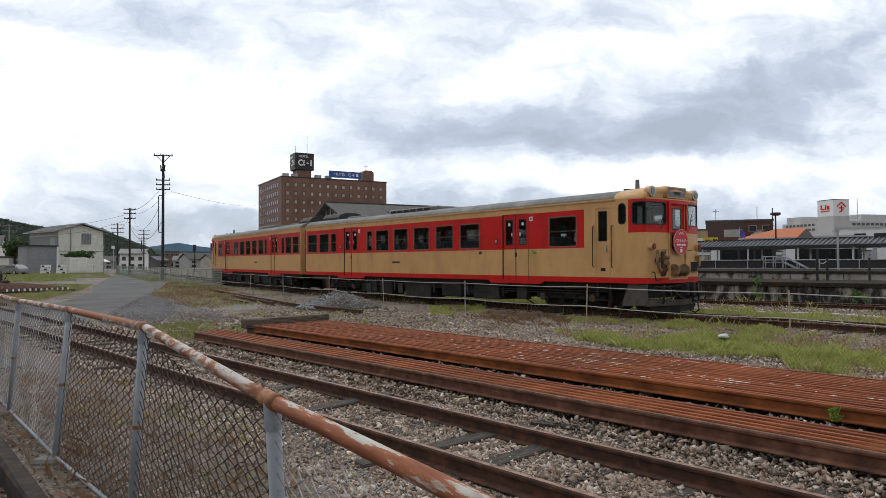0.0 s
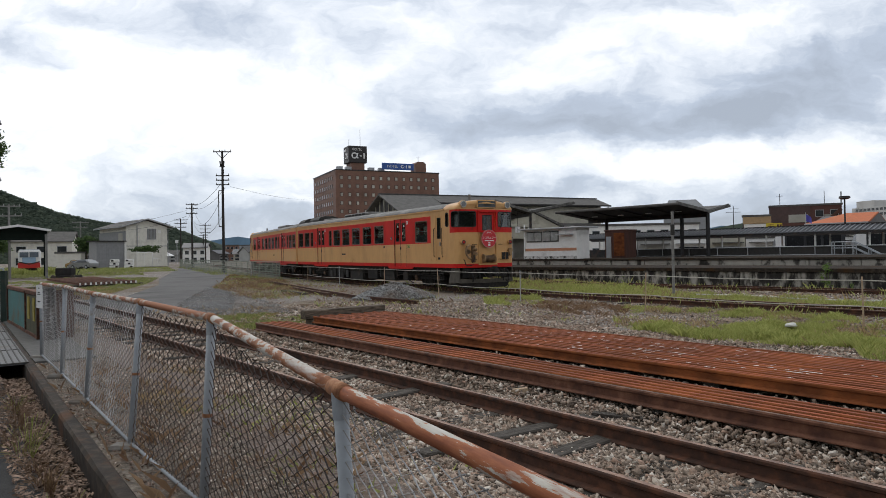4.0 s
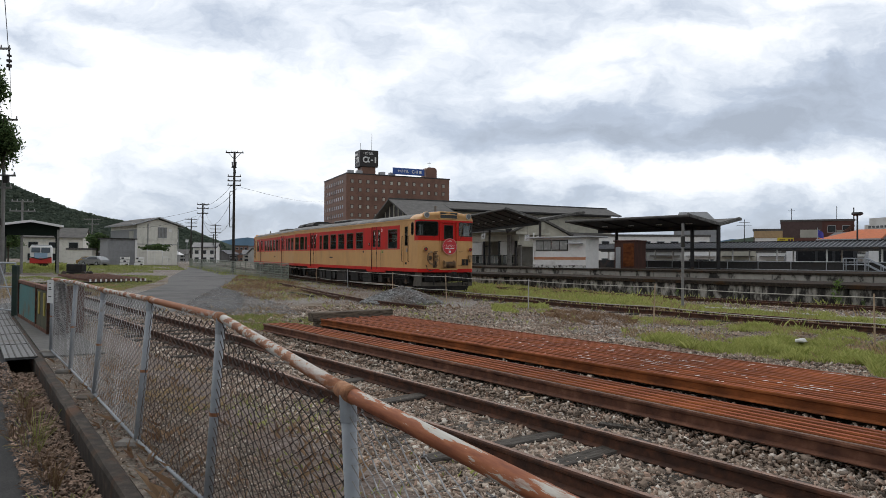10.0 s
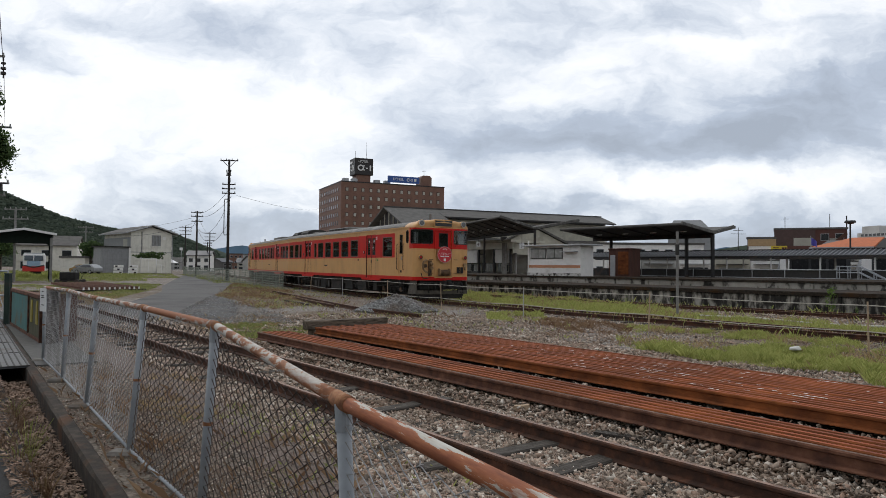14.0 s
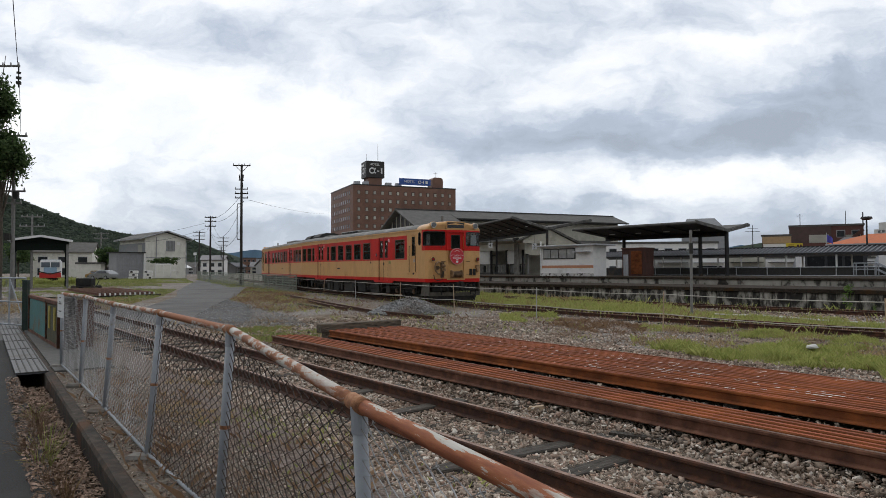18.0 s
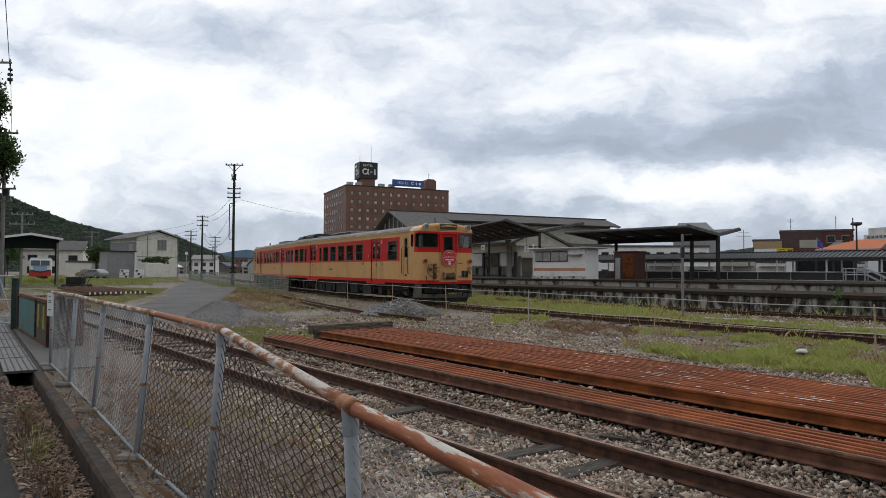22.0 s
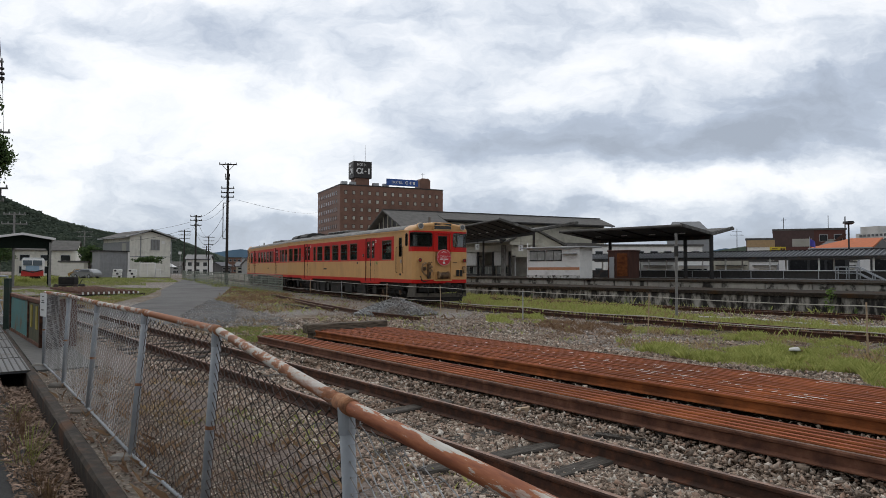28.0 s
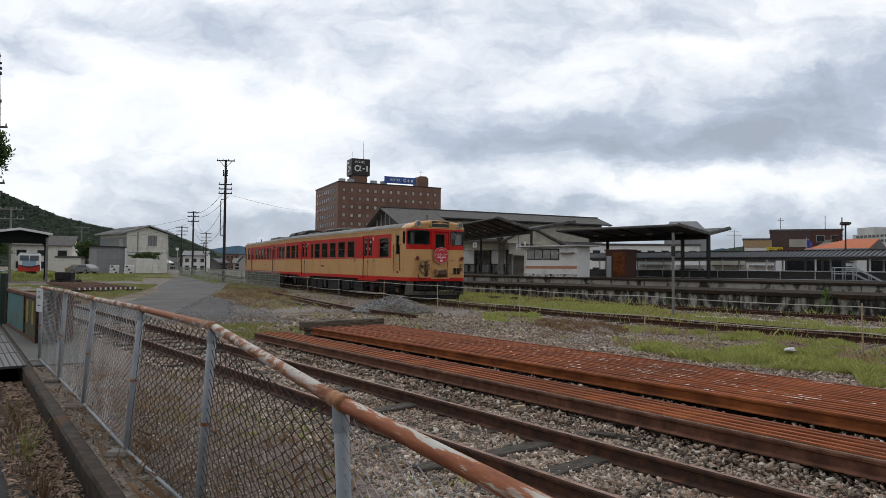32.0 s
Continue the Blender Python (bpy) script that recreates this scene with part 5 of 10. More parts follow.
def covered_walk():
    """A pitched walkway roof on posts beyond the island platform, with its railing and dark low wall."""
    t = thing("covered_walkway", "covered walkway with dark ribbed sloping roof on white posts", "walkway")
    p0, p1 = -31, 24
    part("roof", slab(plat(22.7, p0, 3.25), plat(22.7, p1, 3.25), plat(21.1, p1, 2.78), plat(21.1, p0, 2.78), 0.08), ROOF_SLATE, t)
    part("roof", slab(plat(22.7, p0, 3.25), plat(22.7, p1, 3.25), plat(24.3, p1, 2.68), plat(24.3, p0, 2.68), 0.08), ROOF_SLATE, t)
    for p in np.arange(p0 + 0.3, p1, 0.31):
        part("roof_rib", Shape().beam(plat(22.7, float(p), 3.29), plat(21.1, float(p), 2.82), 0.06, 0.07), RIB, t)
    part("ridge_cap", Shape().beam(plat(22.7, p0, 3.3), plat(22.7, p1, 3.3), 0.2, 0.08), STEEL_BLACK, t)
    part("fascia", Shape().beam(plat(21.1, p0, 2.74), plat(21.1, p1, 2.74), 0.06, 0.14), STEEL_BLACK, t)
    for p in np.arange(p0 + 1, p1, 3.4):
        part("post", Shape().beam(plat(21.3, float(p), 0.3), plat(21.3, float(p), 2.7), 0.09, 0.09, up=(1, 0, 0)), WHITE, t)
        part("post", Shape().beam(plat(24.1, float(p), 0.3), plat(24.1, float(p), 2.7), 0.09, 0.09, up=(1, 0, 0)), WHITE, t)
    w = thing("boundary_wall", "low black panelled boundary wall", "wall", kind="structure")
    for p in np.arange(p0, p1, 2.0):
        part("panel", Shape().beam(plat(20.6, float(p), 0.95), plat(20.6, float(p) + 1.95, 0.95), 0.08, 1.7), STEEL_BLACK, w)
    r = thing("platform_railing", "grey tubular railing behind the platform", "railing")
    for z in (1.78, 1.2):
        part("rail", Shape().tube(plat(19.3, p0 + 6, z), plat(19.3, p1, z), 0.03, n=6), LIGHT_GREY, r)
    for p in np.arange(p0 + 6, p1, 2.3):
        part("post", Shape().tube(plat(19.3, float(p), 0.7), plat(19.3, float(p), 1.8), 0.03, n=6), LIGHT_GREY, r)
    part("lattice", Shape().beam(plat(19.4, p0 + 6, 1.5), plat(19.4, p1, 1.5), 0.01, 0.5), UNDER_GREY, r)
    g = thing("stair_railing", "pale tubular stair handrails at the platform's back edge", "railing")
    o, d, q = Vector((27.25, 43.18, 0)), Vector((0.643, -0.766, 0)), Vector((0.766, 0.643, 0))
    for k in (0.0, 0.45):
        for z in (2.02, 1.62):
            part("rail", Shape().pipe([o - d * 1.3 + q * k + Vector((0, 0, z)), o + q * k + Vector((0, 0, z)), o + d * 1.7 + q * k + Vector((0, 0, z - 0.95))], 0.035, 8), GALV, g)
        for u, z in ((-1.3, 2.02), (-0.65, 2.02), (0.0, 2.02), (0.85, 1.6), (1.7, 1.1)):
            part("post", Shape().tube(o + d * u + q * k + Vector((0, 0, min(1.1, z - 0.9))), o + d * u + q * k + Vector((0, 0, z)), 0.035, n=8), GALV, g)


ROOF_SLATE = mat("dark_blue_grey_roof_sheet", two((0.06375, 0.066, 0.075), 0.15), scale=2, rough=0.5, metal=0.2)
RIB = mat("pale_roof_rib", two((0.16, 0.164, 0.176), 0.1), scale=2, rough=0.5)
covered_walk()


# ---------------------------------------------------------------- town beyond the station


def block(name, label, m, x, y, w, d, h, rz=0.0, z=0.3, roof=None, category="building", floors=0, wm=None, cols=4):
    """A building with rows of windows on the side towards the yard."""
    t = thing(name, label, category, at=(x, y, z), rz=rz)
    part("wall", Shape().box(w / 2, d / 2, 0, w, d, h), m, t)
    part("roof", Shape().box(w / 2, d / 2, h, w + 0.3, d + 0.3, 0.3), roof or ROOF_DARK, t)
    for f in range(floors):
        for c in range(cols):
            pane_at(t, (c + 0.5) * w / cols, 0, h * (f + 0.35) / floors, w / cols * 0.5, h / floors * 0.36, wm or WIN_DARK, LIGHT_GREY)
    return t


def gable_house(name, label, wall_m, roof_m, x, y, w, d, he, hr, rz=0.0, z=0.3, win=3):
    """A pitched house, ridge along x."""
    t = thing(name, label, "house", at=(x, y, z), rz=rz)
    part("wall", Shape().prism([(-d / 2, 0), (d / 2, 0), (d / 2, he), (0, hr), (-d / 2, he)], (0, d / 2, 0), (w, d / 2, 0)), wall_m, t)
    for s in (-1, 1):
        part("roof", slab((-0.4, d / 2, hr + 0.25), (w + 0.4, d / 2, hr + 0.25), (w + 0.4, d / 2 + s * (d / 2 + 0.5), he), (-0.4, d / 2 + s * (d / 2 + 0.5), he), 0.15), roof_m, t)
    for c in range(win):
        pane_at(t, (c + 0.5) * w / win, 0, he * 0.6, w / win * 0.45, he * 0.2, WIN_DARK, LIGHT_GREY)
        pane_at(t, (c + 0.5) * w / win, 0, he * 0.12, w / win * 0.5, he * 0.25, WIN_DARK, LIGHT_GREY)
    return t


gabled_wing()


def town_right():
    t = block("brick_building", "dark red-brown three-storey building with flat roof", DARK_RED_WALL, 57.4, 113.5, 10.6, 8, 8.3, rz=-27, floors=3, cols=5)
    part("dark_front", Shape().box(3.0, -0.15, 0, 6.1, 0.3, 8.25), BROWN_GREY, t, "dark grey-brown front bay")
    part("terrace_wall", Shape().box(5.2, -0.5, 3.9, 8.0, 0.7, 1.6), DARK_RED_WALL, t)
    part("wide_window", Shape().box(8.9, -0.1, 5.6, 1.6, 0.1, 1.2), WIN_PALE, t)
    part("stair", Shape().beam((6.5, -0.5, 4.0), (10.5, -0.5, 7.6), 0.5, 0.5), BROWN_TIMBER, t)
    part("wide_window", Shape().box(4.3, -0.33, 5.6, 2.9, 0.1, 1.3), WIN_PALE, t, "wide pale window")
    part("roof_pipe", Shape().tube((10.6, 1, 8.3), (10.6, 1, 10.5), 0.09, n=8), STEEL_BLACK, t)
    part("aerial", Shape().tube((1.6, 1, 8.3), (1.6, 1, 10.6), 0.05, n=5).tube((1.1, 1, 10.2), (2.1, 1, 10.2), 0.04, n=4), STEEL_BLACK, t)
    part("aerial", Shape().tube((8.2, 1, 8.3), (8.2, 1, 10.8), 0.05, n=5), STEEL_BLACK, t)
    block("annex_building", "low dark annex with a flat roof", BROWN_GREY, 54.4, 117, 4.0, 6, 6.9, rz=-27, floors=1, cols=2)
    t = block("shop_building", "small shop with tan upper wall and white front", WHITE, 46.9, 100.5, 3.6, 5, 6.1, rz=-25, floors=1, cols=1)
    part("tan_front", Shape().box(1.8, -0.06, 5.05, 3.8, 0.12, 1.1, ch=0.05), TAN, t, "tan panelled shop gable")
    y = thing("shop_sign", "yellow shop sign with dark bars of writing", "sign", at=(49.1, 98, 4.6), rz=0)
    part("board", Shape().box(1.1, 0, 0, 2.3, 0.2, 0.75), YELLOW, y)
    part("writing_bar", Shape().box(0.6, -0.12, 0.46, 0.8, 0.03, 0.08), BROWN_TIMBER, y)
    part("writing_bar", Shape().box(1.6, -0.12, 0.2, 0.3, 0.03, 0.34), BROWN_TIMBER, y)
    part("writing_bar", Shape().box(2.0, -0.12, 0.2, 0.3, 0.03, 0.34), BROWN_TIMBER, y)
    part("writing_bar", Shape().box(0.6, -0.12, 0.22, 0.9, 0.03, 0.1), BROWN_TIMBER, y)
    part("post", Shape().tube((0.3, 0, -4.4), (0.3, 0, 0), 0.08, n=6).tube((1.9, 0, -4.4), (1.9, 0, 0), 0.08, n=6), LIGHT_GREY, y)
    o = thing("orange_roof_house", "low house with orange half-hipped roof", "house", at=(46.0, 82, 0.3), rz=-45)
    part("wall", Shape().prism([(-9.6, 0), (-0.4, 0), (-0.4, 4.3), (-5, 5.3), (-9.6, 4.3)], (0.5, 0, 0), (6.3, 0, 0)), SHOP_DULL, o)
    part("roof", Shape().faces([(-0.2, -0.2, 4.3), (6.6, -0.2, 4.3), (6.6, 10.2, 4.3), (-0.2, 10.2, 4.3), (3.2, 5, 5.6), (6.6, 5, 5.6)], [(0, 1, 5, 4), (2, 3, 4, 5), (3, 0, 4), (1, 2, 5), (3, 2, 1, 0)]), ORANGE_TILE, o)
    part("gable", Shape().faces([(6.62, 0.2, 4.2), (6.62, 9.8, 4.2), (6.62, 5, 5.45), (6.68, 0.2, 4.2), (6.68, 9.8, 4.2), (6.68, 5, 5.45)], [(2, 1, 0), (3, 4, 5), (0, 1, 4, 3), (1, 2, 5, 4), (2, 0, 3, 5)]), SHOP_DULL, o, "dull grey gable boarding")
    part("eaves_board", Shape().box(3.2, -0.22, 4.16, 6.8, 0.12, 0.14), LIGHT_GREY, o)
    for c in range(3):
        pane_at(o, 1.4 + c * 2.0, 0.4, 2.4, 1.2, 1.2, WIN_DARK, LIGHT_GREY)
    # large white block with a sign tower on its corner
    t = thing("white_building", "large white building with a corner sign tower", "building", at=(146.7, 205, 0.3), rz=10)
    part("wall", Shape().box(20, 11, 0, 40, 22, 14.3), OFF_WHITE, t)
    part("tower", Shape().box(3.2, 3.2, 0, 6.5, 6.5, 16.0), OFF_WHITE, t)
    s = part("rooftop_sign", Shape().box(3.2, 3.2, 16.0, 6.4, 6.4, 5.2), SIGN_WHITE, t, "white sign box with red marks")
    part("sign_rim", Shape().box(3.2, 3.2, 21.2, 6.5, 6.5, 0.2), STEEL_BLACK, s)
    part("red_mark", Shape().box(-0.06, 4.8, 18.2, 0.1, 0.5, 1.5).box(-0.06, 4.0, 18.2, 0.1, 0.9, 0.4).box(-0.06, 3.0, 18.2, 0.1, 0.4, 1.5).box(-0.06, 2.0, 18.2, 0.1, 0.9, 1.2).box(-0.06, 3.2, 17.5, 0.1, 3.4, 0.3), RED, s, "dull red logo bars")
    part("red_mark", Shape().beam((1.4, -0.06, 19.0), (3.2, -0.06, 20.4), 0.1, 0.4).beam((3.2, -0.06, 20.4), (5.0, -0.06, 19.0), 0.1, 0.4).box(3.2, -0.06, 17.2, 0.4, 0.1, 2.2).box(3.2, -0.06, 18.4, 2.2, 0.1, 0.35).beam((2.4, -0.06, 17.2), (4.0, -0.06, 18.2), 0.1, 0.3), RED, s, "dull red emblem")
    part("upper_storey", Shape().box(4, 17, 14.3, 7, 7, 2.2), OFF_WHITE, t)
    part("upper_storey", Shape().box(21, 8, 14.3, 12, 9, 2.6), OFF_WHITE, t)
    part("roof_mast", Shape().tube((14, 4, 14.3), (14, 4, 22.5), 0.12, n=6), LIGHT_GREY, t)
    for r in range(2):
        for c in range(8):
            pane_at(t, 0, 8.2 + c * 1.65, 11.5 + r * 1.6, 1.15, 0.8, WIN_DARK, OFF_WHITE, axis="y")
        for c in range(9):
            pane_at(t, 8.2 + c * 1.9, 0, 11.3 + r * 1.7, 1.3, 0.8, WIN_DARK, OFF_WHITE)
    t = block("white_house", "white flat-roofed building with dark windows", WHITE, 72.0, 100, 9.5, 8, 6.4, rz=-36, roof=LIGHT_GREY)
    for c in range(3):
        pane_at(t, 3.2 + c * 2.6, 0, 4.75, 1.4, 0.8, WIN_DARK, UNDER_GREY)
    block("flat_roof_house", "dull low house beside the orange roof", SHOP_DULL, 60.5, 90, 7, 6, 4.6, rz=-36, roof=LIGHT_GREY, floors=1, cols=3)
    hip = thing("grey_hip_building", "grey building with a steep hipped roof", "building", at=(35.9, 104, 0.3), rz=-20)
    part("wall", Shape().box(3.3, 3, 0, 6.4, 6, 7.0), METAL_WALL, hip)
    part("roof", Shape().faces([(-0.2, -0.2, 7.0), (6.8, -0.2, 7.0), (6.8, 6.2, 7.0), (-0.2, 6.2, 7.0), (0.9, 1.5, 9.15), (4.9, 1.5, 9.15), (4.9, 4.5, 9.15), (0.9, 4.5, 9.15)], [(3, 2, 1, 0), (4, 5, 6, 7), (0, 1, 5, 4), (1, 2, 6, 5), (2, 3, 7, 6), (3, 0, 4, 7)]), METAL_WALL, hip)
    block("white_building", "pale low office building with rows of windows", WHITE, 21, 98, 17.5, 8, 5.0, rz=-6, floors=2, cols=9)
    # shop fronts behind the walkway, each its own
    g = random.Random(12)
    for i in range(-5, 10):
        a = radians(-14)
        x, y = 40 + 4.0 * i * math.cos(a), 76 + 4.0 * i * math.sin(a)
        m, lb = ((HOUSE_PALE, "pale grey shop with glazed front"), (WHITE, "white shop with glazed front"), (BEIGE_WALL, "beige shop with glazed front"), (WHITE, "white shop with glazed front"))[i % 4]
        h = g.uniform(2.4, 3.3)
        sp = thing("shop", lb, "shop", at=(x, y, 0.3), rz=-14)
        part("wall", Shape().box(1.96, 2, 0, 3.92, 4, h), m, sp)
        part("roof", Shape().box(1.96, 2, h, 4.0, 4.2, 0.15), ROOF_DARK, sp)
        part("shop_window", Shape().box(g.uniform(1.8, 2.1), -0.03, 0.2, g.uniform(1.6, 3.2), 0.06, 1.5), (WIN_DARK, WIN_MILK, WIN_PALE)[i % 3], sp)
        part("awning", Shape().beam((0.3, -0.5, 2.1), (3.6, -0.5, 2.1), 1.0, 0.08), (LIGHT_GREY, STEEL_BLACK, SHOP_DULL)[i % 3], sp)
    lamp = thing("yard_lamp", "tall dark floodlight pole with a round crown", "lamp post", at=(48.3, 78, 0.3))
    part("pole", Shape().tube((0, 0, 0), (0, 0, 7.1), 0.11, 0.09, n=8), STEEL_BLACK, lamp)
    part("crown", Shape().tube((0, 0, 6.95), (0, 0, 7.1), 0.35, 0.62, n=14).tube((0, 0, 7.1), (0, 0, 7.32), 0.62, 0.55, n=14), STEEL_BLACK, lamp)
    fl = thing("flag_pole", "blue flag on a thin pole", "flag", at=(44.8, 80, 0.3))
    part("pole", Shape().tube((0, 0, 0), (0, 0, 5.6), 0.04, n=6), LIGHT_GREY, fl)
    cl = Shape()
    for i in range(6):
        a, b = i / 6, (i + 1) / 6
        y0, y1 = 0.12 * math.sin(a * 7), 0.12 * math.sin(b * 7)
        cl.faces([(a * 0.75, y0, 4.6 - a * 0.4), (b * 0.75, y1, 4.6 - b * 0.4), (b * 0.75, y1, 5.5 - b * 0.6), (a * 0.75, y0, 5.5 - a * 0.6)], [(0, 1, 2, 3)])
    part("flag", cl, CLOTH_BLUE, fl, "blue and white flag", fix=False)
    # small lattice mast far off
    ms = thing("radio_mast", "thin far radio mast with cross arms", "mast", at=(90.3, 200, 0))
    part("mast", Shape().tube((0, 0, 0), (0, 0, 14.5), 0.2, 0.08, n=5).beam((-2.2, 0, 12.6), (2.2, 0, 12.6), 0.12, 0.12).beam((-1.5, 0, 13.6), (1.5, 0, 13.6), 0.12, 0.12), STEEL_BLACK, ms)




def far_car(m, x, y, rz, label, name="car", van=False, z=0.75):
    t = thing(name, label, "car", at=(x, y, z), rz=rz)
    h = 1.95 if van else 1.45
    prof = [(-2.05, 0.3), (2.0, 0.3), (2.12, 0.45), (2.14, 0.68), (1.95, 0.84), (1.2, 0.97), (0.85, 1.18), (0.45, h - 0.06), (0.1, h), (-1.0, h), (-1.5, h - 0.1), (-1.95, 1.02), (-2.12, 0.88), (-2.14, 0.5)]
    if van:
        prof = [(-2.15, 0.3), (2.1, 0.3), (2.22, 0.5), (2.24, 0.85), (2.1, 1.02), (1.75, 1.15), (1.45, h - 0.3), (1.15, h - 0.06), (0.8, h), (-1.8, h), (-2.08, h - 0.08), (-2.18, 1.1), (-2.2, 0.9), (-2.2, 0.5)]
    wide = lambda b: 0.84 if 0.45 < b < 1.0 else 0.80 if b <= 0.45 else 0.84 - 0.2 * (b - 1.0) / (h - 1.0) * (0.5 if van else 1)
    k = len(prof)
    sh = Shape().faces([(a, -wide(b), b) for a, b in prof] + [(a, wide(b), b) for a, b in prof], [tuple(range(k - 1, -1, -1)), tuple(range(k, 2 * k))] + [(i, (i + 1) % k, k + (i + 1) % k, k + i) for i in range(k)])
    part("body", sh, m, t)
    part("side_glass", (Shape().box(-0.45, 0, 0.8, 3.1, 1.67, h - 0.98, ch=0.05) if van else Shape().faces([(x, s * w, z) for s in (-1, 1) for x, z, w in ((-1.55, 1.0, 0.848), (0.85, 1.0, 0.848), (0.35, h - 0.12, 0.70), (-1.2, h - 0.12, 0.70))], [(0, 1, 2, 3), (7, 6, 5, 4)])), WIN_DARK, t)
    part("windscreen", Shape().beam((1.26 if not van else 1.7, 0, 1.0), (0.72 if not van else 1.42, 0, h - 0.08), 1.4, 0.04, up=(1, 0, 0.5)), WIN_DARK, t)
    for a in (-1.3, 1.3):
        for s in (-1, 1):
            w = part("wheel", Shape().tube((a, s * 0.7, 0.32), (a, s * 0.86, 0.32), 0.32, n=16), RUBBER, t)
            part("rim", Shape().tube((a, s * 0.86, 0.32), (a, s * 0.875, 0.32), 0.2, n=12), LIGHT_GREY, w)
    for s in (-1, 1):
        part("headlight", Shape().box(2.12, s * 0.6, 0.68, 0.08, 0.34, 0.14, ch=0.02), LAMP_GLASS, t)
    return t


town_right()


def parked_bus(x, y, rz, length, label):
    """A white-fronted coach with a dark window band and white pillars."""
    t = thing("bus", label, "bus", at=(x, y, 0.35), rz=rz)
    h, w = 2.6, 2.1
    prof = [(0.0, 0.35), (length, 0.35), (length, h - 0.25), (length - 0.2, h), (0.7, h), (0.3, h - 0.25), (0.06, 1.5), (0.0, 1.1)]
    k = len(prof)
    sh = Shape().faces([(a, 0, b) for a, b in prof] + [(a, w, b) for a, b in prof], [tuple(range(k)), tuple(range(2 * k - 1, k - 1, -1))] + [(i, k + i, k + (i + 1) % k, (i + 1) % k) for i in range(k)])
    part("body", sh, CAR_DARK, t)
    part("front_panel", Shape().box(0.42, -0.03, 0.5, 0.75, 0.05, 1.95, ch=0.01), CAR_WHITE, t, "white front corner")
    part("cant_rail", Shape().box(length / 2, -0.03, 2.45, length - 0.6, 0.05, 0.14), CAR_WHITE, t, "white cant rail")
    part("skirt_panel", Shape().box(length / 2 + 0.5, -0.02, 0.4, length - 1.1, 0.05, 0.95), CAR_DARK, t, "dark lower side")
    n = max(2, int(length / 1.7))
    for i in range(n):
        a = 1.0 + i * (length - 1.2) / n
        part("side_window", Shape().box(a + (length - 1.2) / n / 2 - 0.08, -0.02, 1.38, (length - 1.2) / n - (0.34 if i % 2 else 0.12), 0.05, 1.05, ch=0.01), BUS_GLASS, t)
    part("windscreen", Shape().beam((0.12, w / 2, 1.45), (0.36, w / 2, 2.5), 0.04, w - 0.3, up=(0, 1, 0)), BUS_GLASS, t)
    for a in (1.2, length - 1.3):
        for c in (0.12, w - 0.12):
            part("wheel", Shape().tube((a, c - 0.12, 0.38), (a, c + 0.12, 0.38), 0.38, n=16), RUBBER, t)


BUS_GLASS = mat("black_bus_glass", two((0.012, 0.013, 0.015), 0.2), rough=0.25, spec=0.25)
parked_bus(31.0, 60.5, -20, 5.6, "white and black coach parked behind the walkway")
parked_bus(37.0, 58.3, -20, 6.2, "white and black coach parked behind the walkway")
parked_bus(43.8, 55.6, -20, 5.0, "white and black minibus parked behind the walkway")
far_car(CAR_DARK, 47.5, 50.5, -40, "black van parked behind the walkway", "van", van=True)


def platform_posts():
    t = thing("chain_barrier", "dark posts with a hanging chain on the platform", "barrier")
    pts = [Vector((19.42, 28.27, PLAT1_Z)), Vector((19.95, 28.35, PLAT1_Z)), Vector((21.5, 27.75, PLAT1_Z))]
    for p in pts:
        part("post", Shape().tube(p, p + Vector((0, 0, 1.0)), 0.055, n=8), STEEL_BLACK, t)
    part("chain", Shape().pipe(sag(pts[0] + Vector((0, 0, 0.9)), pts[1] + Vector((0, 0, 0.9)), 0.14, 8), 0.02, 5), LIGHT_GREY, t, fix=False)
    p = thing("lamp_post", "thin grey post on the island platform", "post", at=(26.47, 36.65, PLAT2_Z))
    part("post", Shape().tube((0, 0, 0), (0, 0, 2.3), 0.06, n=8), GALV, p)
    part("bracket", Shape().beam((-0.3, 0, 2.25), (0.1, 0, 2.25), 0.06, 0.06), GALV, p)


platform_posts()

# ---------------------------------------------------------------- railcars
CAR_L, HALF_W, CORNER, BOW = 20.8, 1.475, 0.19, 0.15
Z_BOT, Z_BAND, Z_BELT, Z_RED, Z_EAVE, Z_FRONT = 1.08, 1.25, 2.155, 3.355, 3.58, 3.545
# side openings, from the front end: kind, from, to, foot, head
SIDE = (("quarter", -0.90, -0.62, 2.82, 3.45), ("cab_door", -1.73, -1.21, 1.36, 3.36), ("window", -3.66, -2.48, 2.20, 3.19), ("door", -5.86, -4.58, 1.10, 3.38),
        ("window", -8.19, -7.07, 2.22, 3.16), ("window", -9.71, -8.59, 2.22, 3.16), ("window", -11.19, -10.11, 2.22, 3.16), ("window", -12.64, -11.57, 2.22, 3.16), ("window", -14.06, -13.02, 2.22, 3.16), ("window", -14.82, -14.34, 2.22, 3.16),
        ("door", -16.86, -15.58, 1.10, 3.38), ("window", -18.12, -17.6, 2.22, 3.16), ("window", -19.32, -18.32, 2.22, 3.16), ("window", -20.55, -19.55, 2.22, 3.16))
FRONT = (("screen", 0.55, 1.81, 2.79, 3.47), ("screen", -1.81, -0.55, 2.79, 3.47), ("gangway", -0.42, 0.42, 1.24, 3.43))


def bow(y):
    """How far the front face bulges forward at y."""
    return BOW * max(0.0, 1 - (y / (HALF_W - CORNER)) ** 2)


